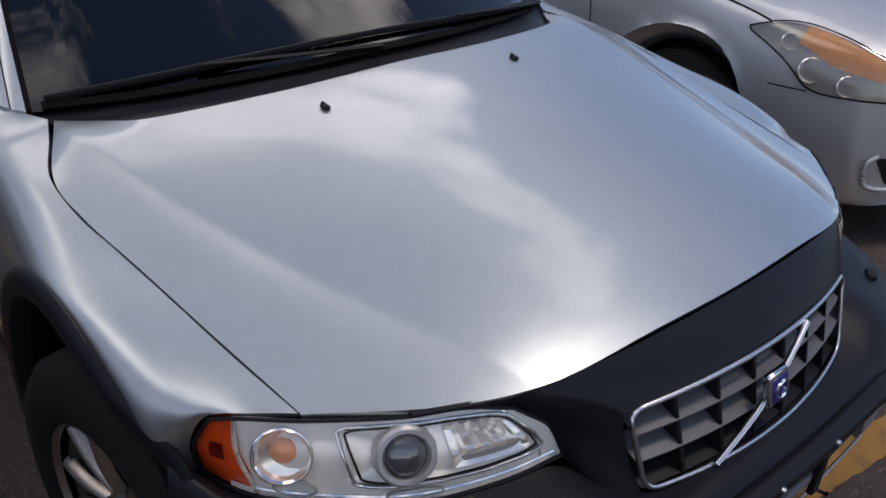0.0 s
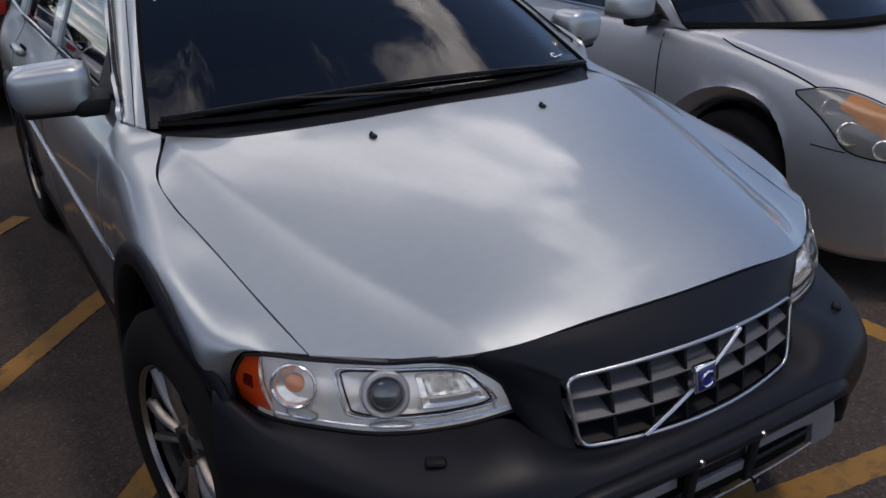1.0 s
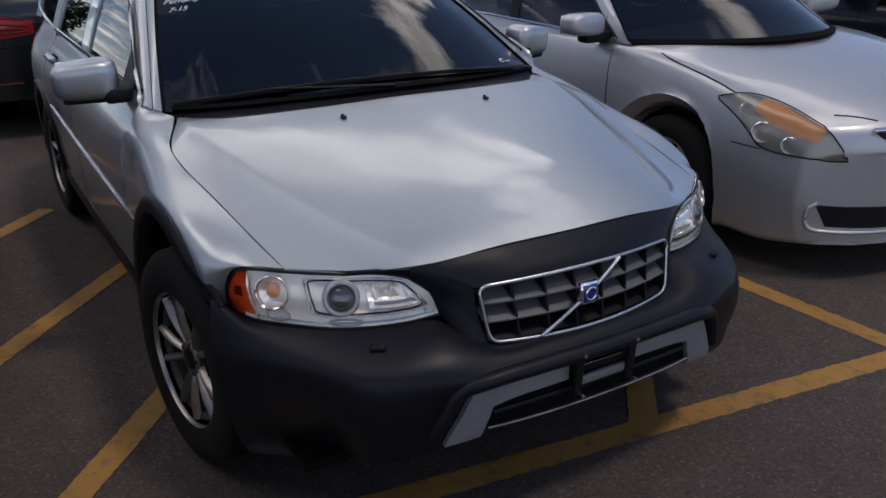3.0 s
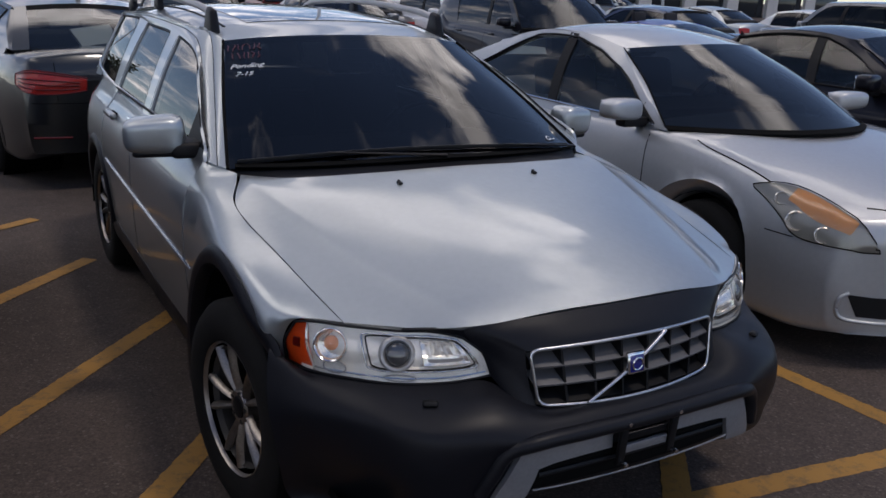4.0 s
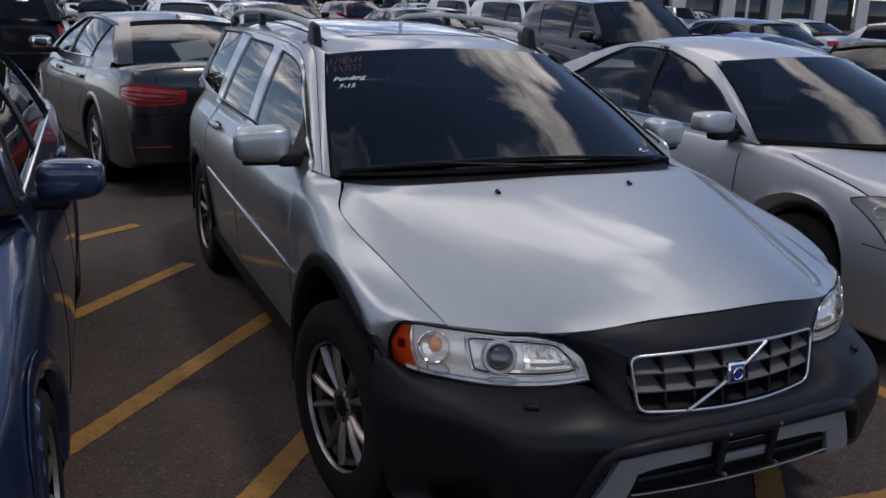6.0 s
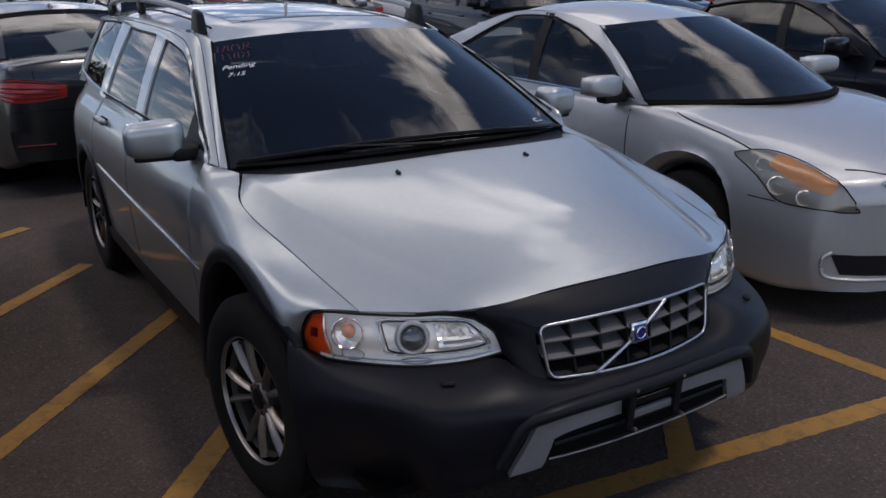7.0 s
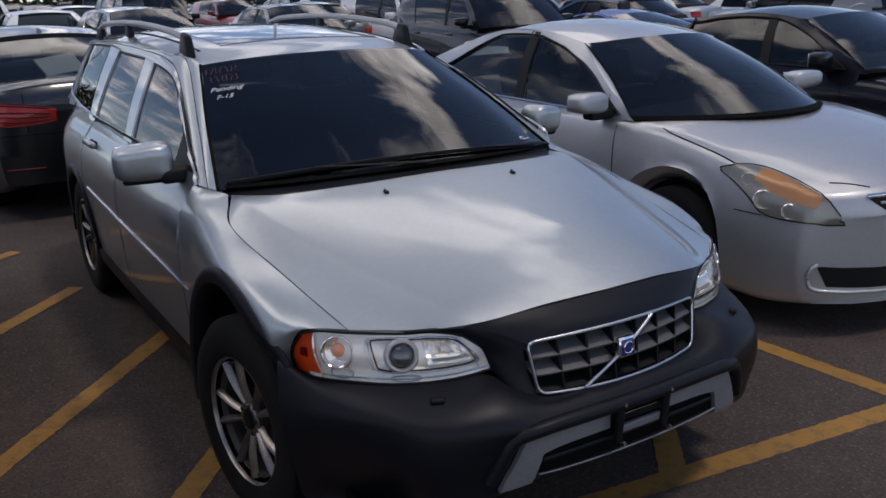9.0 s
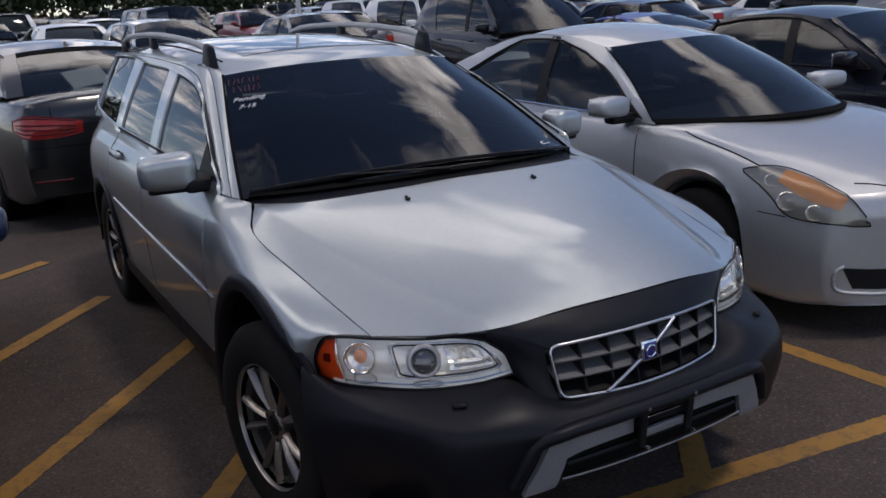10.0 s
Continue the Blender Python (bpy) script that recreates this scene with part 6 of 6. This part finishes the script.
# ---- the silver sedan beside it ----
MIDDLE = np.array((0.0, 1.4, 0.5))
near_form = sedan(fo=0.99, wb=2.776, ro=1.07, hw=0.885, wheel=0.318, steer=-4, front_glass=GLASS_DIM, side_glass=GLASS, bow=0.42, mirror_back=0.17, mirror_w=0.265, mirror_h=0.118, arch=0.428, door_back=0.08, lip=((-0.078, -0.10), (-0.070, -0.052), (-0.038, -0.024), (-0.006, -0.002), (0.004, 0.003), (0.014, 0.0005)),
            plan=[(-0.99, 0.86), (-0.75, 0.94), (-0.35, 0.985), (0.3, 1.0), (2.0, 1.0), (2.9, 0.985), (3.5, 0.94), (3.85, 0.86)],
            top=[(-0.99, 0.62), (-0.955, 0.70), (-0.88, 0.745), (-0.6, 0.835), (-0.2, 0.915), (0.15, 0.965), (0.6, 0.98), (2.0, 0.99), (2.9, 1.0), (3.5, 1.0), (3.75, 0.98), (3.85, 0.85)],
            bottom=[(-0.99, 0.175), (-0.85, 0.155), (-0.5, 0.16), (3.0, 0.19), (3.7, 0.24), (3.85, 0.32)],
            drop=[(-0.99, 0.04), (-0.6, 0.075), (-0.2, 0.07), (0.3, 0.06), (1.2, 0.08), (3.85, 0.08)],
            gap=((0.875, 0.165), (0.895, 0.08), (0.90, -0.1), (0.893, -0.35)),
            house=dict(belt=0.955, roof=1.325, xb=0.785, xr=0.555, ws0=0.40, ws1=1.06, rw1=2.35, rw0=3.12, b=1.45, c=2.25, bow=0.45, roof_rear=1.29, rise=0.078, trim=CHROME, front_off=((0, 0.09), (0.3, 0.085), (0.6, 0.085), (0.75, 0.135), (0.86, 0.26), (0.93, 0.47)), tip=((0, 2.05), (0.2, 2.28), (0.45, 2.43), (0.65, 2.30), (0.82, 2.08), (0.93, 1.88))),
            patches=[("front", [(-0.70, 0.362), (-0.4, 0.352), (0.0, 0.348), (0.4, 0.352), (0.70, 0.362)], [(-0.66, 0.262), (-0.4, 0.252), (0.0, 0.248), (0.4, 0.252), (0.66, 0.262)], BLACK, False),
                     ("front", [(-0.51, 0.690), (0.0, 0.700), (0.51, 0.690)], [(-0.34, 0.555), (0.0, 0.545), (0.34, 0.555)], BLACK, False),
                     ("rear", [(0.42, 0.92), (0.58, 0.93), (0.70, 0.92)], [(0.44, 0.77), (0.58, 0.76), (0.70, 0.78)], RED_LAMP, True)])
near_car, near_shell = parked_car("silver_sedan", pose(2.59, 0.66, 0), near_form, SILVER_WARM, "silver four-door sedan with clouded headlamps, parked beside the estate")
for s in (1, -1):
    G = near_shell.snap([(s * 0.832, -0.285, 0.786), (s * 0.775, -0.395, 0.806), (s * 0.725, -0.52, 0.799), (s * 0.705, -0.655, 0.755), (s * 0.675, -0.77, 0.70), (s * 0.635, -0.85, 0.60)],
                        [(s * 0.840, -0.295, 0.772), (s * 0.850, -0.40, 0.722), (s * 0.848, -0.49, 0.655), (s * 0.828, -0.56, 0.588), (s * 0.745, -0.74, 0.574), (s * 0.625, -0.86, 0.568)], 37, 17)
    lamp = panel("headlamp", G, LENS, near_car, "clouded plastic headlamp with an amber section", depth=0.003, lift=0.018)
    lamp.visible_shadow = False
    panel("lamp_housing", G, HAZY, lamp, depth=0.004, lift=0.006)
    panel("amber_section", G[1:9, 12:30], AMBER_HAZY, lamp, "faded amber reflector", depth=0.003, lift=0.010)
    N = normals(G)
    edge = np.concatenate([G[0], G[1:, -1], G[-1, ::-1][1:], G[::-1, 0][1:]])
    tube("lamp_seal", edge + np.concatenate([N[0], N[1:, -1], N[-1, ::-1][1:], N[::-1, 0][1:]]) * 0.014, 0.0032, SEAM, lamp, n=5)
    for (j, i), r in (((9, 10), 0.030), ((12, 18), 0.044), ((12, 25), 0.036)):
        o = lathe("reflector", [(0.006, r * 1.08), (0.008, r), (-0.012, r * 0.7), (-0.02, 0.002)], REFLECTOR, lamp, axis="z", n=22)
        o.matrix_local = Matrix.Translation(Vector(G[j, i] + N[j, i] * 0.009)) @ Vector(N[j, i] + np.array((0, -0.6, 0.1))).to_track_quat("Z", "Y").to_matrix().to_4x4()
front = lambda x, z, up=0.012: np.array(near_shell.front(x, z)) + np.array((0, -up, 0))
tube("grille_trim", [front(x, 0.697 + 0.008 * (1 - (x / 0.5) ** 2)) for x in np.linspace(-0.515, 0.515, 24)], 0.012, CHROME, near_car, "chrome strip over the grille", n=8)
for k, z in enumerate((0.665, 0.635, 0.605, 0.575)):
    w = 0.46 - 0.035 * k
    tube("grille_bar", [front(x, z, 0.008) for x in np.linspace(-w, w, 18)], 0.008, SATIN, near_car, n=6)
tube("bumper_lip", [front(x, z) for x, z in curve([(-0.70, 0.372), (-0.728, 0.345), (-0.735, 0.295), (-0.715, 0.25), (-0.62, 0.238), (-0.3, 0.234), (0, 0.232), (0.3, 0.234), (0.62, 0.238), (0.715, 0.25), (0.735, 0.295), (0.728, 0.345), (0.70, 0.372)], 60)], 0.010, SILVER_WARM, near_car, n=8)
for s in (1, -1):
    tube("bumper_gap", [near_shell.side(-0.54 + 0.14 * f, 0.585 + 0.008 * f, s) for f in np.linspace(0, 1, 8)], 0.003, SEAM, near_car, n=5)
for s in (1, -1):
    edge = [Vector(near_shell.tree.find_nearest(q)[0]) for q in ((s * 0.57, -0.70, 0.675), (s * 0.53, -0.75, 0.70), (s * 0.49, -0.80, 0.71), (s * 0.45, -0.85, 0.712))]
    tube("bonnet_gap", edge, 0.004, SEAM, near_car, n=5)
p = front(0.0, 0.44, 0.004)
block("plate_recess", (0.31, 0.012, 0.10), pose(*p), SILVER_WARM, near_car, bevel=0.004)

# ---- the blue sedan on the other side ----
blue_e, blue_sh = parked_car("blue_sedan", pose(-2.653, -0.24, 0, 0, 0, -3.9), sedan(hw=0.91, wb=2.72, mirror_w=0.215, mirror_h=0.135, mirror_up=-0.055, spokes=10, side_glass=GLASS_DARK, house=dict(ws0=0.62, ws1=1.35, xb=0.81, trim=CHROME)), NAVY, "dark blue sedan parked over hatched yellow lines")

# ---- the dark grey sedan behind ----
rear_form = sedan(fo=0.88, wb=2.9, ro=1.06, hw=0.925, wheel=0.335, spokes=10, twin=True, front_glass=GLASS, side_glass=GLASS,
            top=[(-0.88, 0.60), (-0.84, 0.70), (-0.7, 0.78), (-0.3, 0.88), (0.5, 0.985), (1.2, 1.0), (2.8, 1.04), (3.3, 1.055), (3.80, 1.05), (3.90, 1.03), (3.96, 0.86)],
            plan=[(-0.88, 0.88), (-0.6, 0.95), (-0.2, 0.985), (0.4, 1.0), (2.2, 1.0), (3.0, 0.985), (3.6, 0.945), (3.96, 0.88)],
            bottom=[(-0.88, 0.26), (-0.7, 0.19), (0, 0.19), (3.2, 0.2), (3.8, 0.24), (3.96, 0.30)], drop=[(-0.88, 0.05), (-0.5, 0.1), (0.5, 0.09), (2.8, 0.08), (3.96, 0.07)],
            house=dict(belt=0.99, roof=1.36, xb=0.81, xr=0.585, ws0=0.45, ws1=1.25, rw1=2.55, rw0=3.22, b=1.55, c=2.55, roof_rear=1.335, belt_rear=1.055, trim=CHROME),
            patches=[("front", [(0.42, 0.68), (0.62, 0.72), (0.83, 0.76)], [(0.46, 0.58), (0.64, 0.60), (0.83, 0.68)], LAMP_SILVER, True)])
rear_car, rear_shell = parked_car("grey_sedan", pose(-0.74, 8.72, 0, 0, 0, 187.5), rear_form, GUNMETAL, "dark grey sedan seen from behind with red lamps")
rear = lambda x, z, up=0.01: np.array(rear_shell.rear(x, z)) + np.array((0, up, 0))
for s in (1, -1):
    LG = rear_shell.snap([(s * 0.385, 3.95, 0.868), (s * 0.55, 3.93, 0.905), (s * 0.70, 3.88, 0.925), (s * 0.80, 3.80, 0.925), (s * 0.875, 3.66, 0.895)], [(s * 0.395, 3.96, 0.775), (s * 0.55, 3.94, 0.752), (s * 0.70, 3.90, 0.748), (s * 0.80, 3.83, 0.758), (s * 0.885, 3.68, 0.815)])
    lamp = panel("tail_lamp", LG, RED_LAMP, rear_car, "wide red tail lamp", depth=0.02, lift=0.006)
    L = LG + normals(LG) * 0.006
    for j in (1, 4, 6, 8):
        tube("lamp_strip", L[j, 2:-2], 0.006, RED_DARK, lamp, n=6)
    tube("lamp_edge", np.concatenate([L[0], L[1:, -1], L[-1, ::-1][1:], L[::-1, 0][1:]]), 0.005, RED_DARK, lamp, n=6)
    tube("boot_gap", [rear(s * 0.60, z, 0.001) for z in np.linspace(0.98, 0.70, 10)], 0.003, SEAM, rear_car, n=5)
tube("bumper_gap", [rear(x, 0.68, 0.001) for x in np.linspace(-0.78, 0.78, 20)], 0.003, SEAM, rear_car, n=5)
tube("bumper_reflector", [rear(-x, 0.42, 0.006) for x in np.linspace(0.52, 0.78, 8)], 0.009, RED_DARK, rear_car, n=6)
tube("bumper_reflector", [rear(x, 0.42, 0.006) for x in np.linspace(0.52, 0.78, 8)], 0.009, RED_DARK, rear_car, n=6)
block("roof_antenna", (0.05, 0.13, 0.05), pose(0, 2.42, 1.395, 12), GUNMETAL, rear_car, bevel=0.014, taper=lambda a, b, c: (a * (0.4 if c > 0 else 1), b * (0.5 if c > 0 else 1), c))
block("papers_on_shelf", (0.36, 0.22, 0.02), pose(0.02, 2.98, 1.12, -38, 6, 12), material("white_paper", (0.7, 0.72, 0.72), 0.8, vary=0.1), rear_car, "white papers on the parcel shelf", bevel=0.002)

# ---- dark cars in the row and behind ----
parked_car("black_suv", pose(6.95, 8.25, 0, 0, 0, -5), suv(house=dict(ws1=1.30)), BLACK_PAINT, "black sport utility vehicle with dark windows", "suv")
parked_car("black_sedan", pose(5.55, 0.87, 0, 0, 0, 1), sedan(side_glass=GLASS, house=dict(ws0=0.68, ws1=1.42, roof=1.36, rise=0.05, trim=BLACK)), BLACK_PAINT, "black four-door sedan parked in the row")
parked_car("blue_coupe", pose(8.9, 6.9, 0), sedan(hw=0.86, house=dict(roof=1.20, rise=0.05, ws0=0.5, ws1=1.4, rw1=2.3, rw0=3.2, b=1.7, c=2.2, belt=0.93)), BRIGHT_BLUE, "bright blue low coupe parked behind the row")
far_car, far_shell = parked_car("black_crossover", pose(-2.25, 16.9, 0, 0, 0, 184), suv(patches=[("rear", [(0.74, 1.05), (0.79, 1.05), (0.84, 1.04)], [(0.76, 0.62), (0.80, 0.62), (0.85, 0.63)], RED_LAMP, True), ("rear", [(-0.6, 0.63), (0, 0.63), (0.6, 0.63)], [(-0.6, 0.60), (0, 0.60), (0.6, 0.60)], CHROME, False)]), BLACK_PAINT, "black crossover seen from behind with upright red lamps", "suv")

# ---- rows of cars further off ----
HATCH = dict(ro=0.75, top=[(-0.95, 0.60), (-0.90, 0.70), (-0.75, 0.78), (-0.3, 0.88), (0.45, 1.0), (1.2, 1.03), (3.0, 1.06), (3.45, 1.05), (3.53, 0.9)],
             plan=[(-0.95, 0.88), (-0.7, 0.95), (-0.3, 0.985), (0.4, 1.0), (2.4, 1.0), (3.0, 0.97), (3.53, 0.9)], bottom=[(-0.95, 0.26), (-0.8, 0.2), (3.0, 0.2), (3.53, 0.3)],
             drop=[(-0.95, 0.05), (-0.5, 0.1), (3.53, 0.09)], house=dict(belt=1.0, roof=1.42, ws0=0.45, ws1=1.2, rw1=3.0, rw0=3.4, b=1.5, c=2.4, rise=0.04))
ARCHETYPES = []
for kind, body, words in ((sedan(), GREY_PAINT, "grey four-door sedan in a far row"), (sedan(house=dict(rise=0.05, roof=1.36)), SILVER, "silver four-door sedan in a far row"), (suv(), WHITE_PAINT, "white sport utility vehicle in a far row"),
                          (sedan(), BLACK_PAINT, "black sedan in a far row"), (suv(), GREY_PAINT, "grey sport utility vehicle in a far row"), (sedan(**HATCH), SILVER, "silver hatchback in a far row"),
                          (sedan(), WHITE_PAINT, "white sedan in a far row"), (sedan(**HATCH), RED_PAINT, "dark red hatchback in a far row"), (sedan(), NAVY, "dark blue sedan in a far row"), (suv(), BLACK_PAINT, "black sport utility vehicle in a far row"), (sedan(), TAN_PAINT, "tan sedan in a far row")):
    ARCHETYPES.append((kind, body, words))
rng = random.Random(11)
made = {}
ORDER = {12.6: [5, 0, 2, 8, 1, 4, 6], 18.6: [1, 6, 9, 0, 2, 5, 3, 1], 27.0: [6, 1, 2, 3, 6, 1, 7, 4, 0, 5, 9], 33.5: [4, 5, 0, 2, 1, 8, 6, 5, 3, 10, 4, 1], 43.0: [0, 3, 6, 1, 9, 2, 0, 10, 5, 3, 6, 4, 1], 50.0: [6, 5, 2, 7, 0, 6, 1, 4, 9, 5, 3, 6, 2, 0, 1], 62.0: [1, 2, 3, 6, 0, 1, 2, 9, 5, 8, 4, 6, 1, 0, 2, 3]}
for y, kinds in ORDER.items():
    x0 = 1.0 + 0.12 * y if y < 13 else (-3.5 + 0.10 * y if y < 25 else -10.5 + 0.10 * y)
    for k, which in enumerate(kinds):
        d, body, words = ARCHETYPES[which]
        x = x0 + 2.85 * k * (1.0 if y < 40 else 1.25) + rng.uniform(-0.2, 0.2)
        m = pose(x, y + rng.uniform(-0.35, 0.35), 0, 0, 0, rng.uniform(-2, 2) + (180 if rng.random() < 0.3 else 0))
        if which in made:
            copy_thing(made[which], m)
        else:
            made[which], _ = parked_car("parked_suv" if "utility" in words else "parked_car", m, d, body, words, "suv" if "utility" in words else "car", "cars in the far rows", detail=1)


# ---- the far edge of the car park ----
def lamp_post(x, y, h=9.0):
    e = root("lamp_post", pose(x, y, 0), "tall pale steel lamp post in the car park", "lamp post", "lamp posts")
    lathe("pole", [(0.0, 0.16), (0.5, 0.15), (0.52, 0.09), (h, 0.06)], POLE, e, axis="z", n=16)
    lathe("footing", [(0.0, 0.3), (0.45, 0.3), (0.5, 0.26), (0.5, 0.02)], CONCRETE, e, axis="z", n=20)
    for s in (-1, 1):
        block("lamp_head", (0.7, 0.28, 0.12), pose(s * 0.55, 0, h), POLE, e, bevel=0.03)
    return e


lamp_post(11.4, 29.6)
lamp_post(38.0, 40.0)
lamp_post(-6.0, 48.1)


def hall(x, y, w, d, h):
    e = root("storehouse", pose(x, y, 0), "low pale storehouse with dark doorways beyond the cars", "building")
    n = int(w / 6)
    for k in range(n):
        bm = bmesh.new()
        for a, b, z0, z1 in ((-w / 2 + k * 6, -w / 2 + k * 6 + 1.6, 0, h), (-w / 2 + k * 6 + 1.6, -w / 2 + k * 6 + 6, 3.2, h)):
            r = bmesh.ops.create_cube(bm, size=1)
            bmesh.ops.scale(bm, vec=(b - a, 0.4, z1 - z0), verts=r["verts"])
            bmesh.ops.translate(bm, vec=((a + b) / 2, 0, (z0 + z1) / 2), verts=r["verts"])
        part("wall", bm, CONCRETE, e, smooth=0)
    block("roof", (w + 1, d, 0.5), pose(0, d / 2, h + 0.25), CONCRETE, e, bevel=0.05)
    block("back_wall", (w, 0.4, h), pose(0, d, h / 2), CONCRETE, e, bevel=0.05)
    for k in range(n):
        block("roller_door", (4.2, 0.1, 3.1), pose(-w / 2 + k * 6 + 3.8, 0.35, 1.55), DARK_GLAZING, e, bevel=0.02)
    return e


hall(62, 66, 54, 16, 6.5)


def tree(x, y, h, seed):
    """A broad tree: trunk with limbs and a crown of many small leaf clumps."""
    r = random.Random(seed)
    e = root("tree", pose(x, y, 0), "broad green leafy tree at the edge of the car park", "tree", "trees at the edge")
    tube("trunk", [(0, 0, 0), (0.1, 0.05, h * 0.2), (0.0, 0.1, h * 0.4), (0.1, 0, h * 0.7)], [0.32, 0.26, 0.2, 0.08], BARK, e, n=10)
    ends = []
    for k in range(9):
        a, l, z = r.uniform(0, 6.28), r.uniform(0.2, 0.38) * h, r.uniform(0.12, 0.6) * h
        p = [(0, 0, z), (l * 0.5 * math.cos(a), l * 0.5 * math.sin(a), z + 0.12 * h), (l * math.cos(a), l * math.sin(a), z + r.uniform(0.15, 0.35) * h)]
        tube("limb", p, [0.12, 0.08, 0.03], BARK, e, n=6)
        ends += [p[1], p[2]]
    V, F = [], []
    for k in range(2600):
        c = np.array(r.choice(ends)) + np.array([r.gauss(0, 0.085 * h), r.gauss(0, 0.085 * h), r.gauss(0.02 * h, 0.07 * h)])
        u = np.array([r.gauss(0, 1) for _ in range(3)])
        u /= np.linalg.norm(u)
        v = np.cross(u, [r.gauss(0, 1) for _ in range(3)])
        v /= np.linalg.norm(v)
        s = r.uniform(0.2, 0.45)
        b = len(V)
        V += [c - u * s, c + v * s * 0.5, c + u * s, c - v * s * 0.5]
        F.append((b, b + 1, b + 2, b + 3))
    link_mesh("crown", V, F, LEAF, e, smooth=0)
    return e


for k, (x, y, h) in enumerate(((-4, 75, 8), (1, 77, 8.5), (6, 78, 9), (11, 76, 7.5), (16, 80, 9), (21, 77, 8), (26, 78, 8), (31, 82, 9), (37, 80, 8.5))):
    tree(x, y, h, 30 + k)


def hedge(x0, x1, y, h, seed):
    """A dense overgrown hedge of many leaf clumps."""
    r = random.Random(seed)
    e = root("hedge", pose((x0 + x1) / 2, y, 0), "dense dark green hedge behind the last row of cars", "hedge")
    w = x1 - x0
    V, F = [], []
    for k in range(int(w * 520)):
        x = r.uniform(-w / 2, w / 2)
        top = h * (0.75 + 0.25 * math.sin(x * 0.35 + seed) * math.sin(x * 0.13 + 1.0) + r.uniform(-0.12, 0.12))
        c = np.array((x, r.gauss(0, 0.6), top * r.random() ** 0.7))
        u = np.array([r.gauss(0, 1) for _ in range(3)])
        u /= np.linalg.norm(u)
        v = np.cross(u, [r.gauss(0, 1) for _ in range(3)])
        v /= np.linalg.norm(v)
        s = r.uniform(0.14, 0.34)
        b = len(V)
        V += [c - u * s, c + v * s * 0.55, c + u * s, c - v * s * 0.55]
        F.append((b, b + 1, b + 2, b + 3))
    link_mesh("leaves", V, F, LEAF, e, smooth=0)
    for k in range(int(w / 4)):
        x = -w / 2 + 4 * k + r.uniform(0, 2)
        tube("stem", [(x, 0, 0), (x + 0.2, 0.1, h * 0.3), (x - 0.1, 0.0, h * 0.6)], [0.09, 0.07, 0.03], BARK, e, n=6)
    return e


hedge(-14, 40, 70, 9.0, 3)
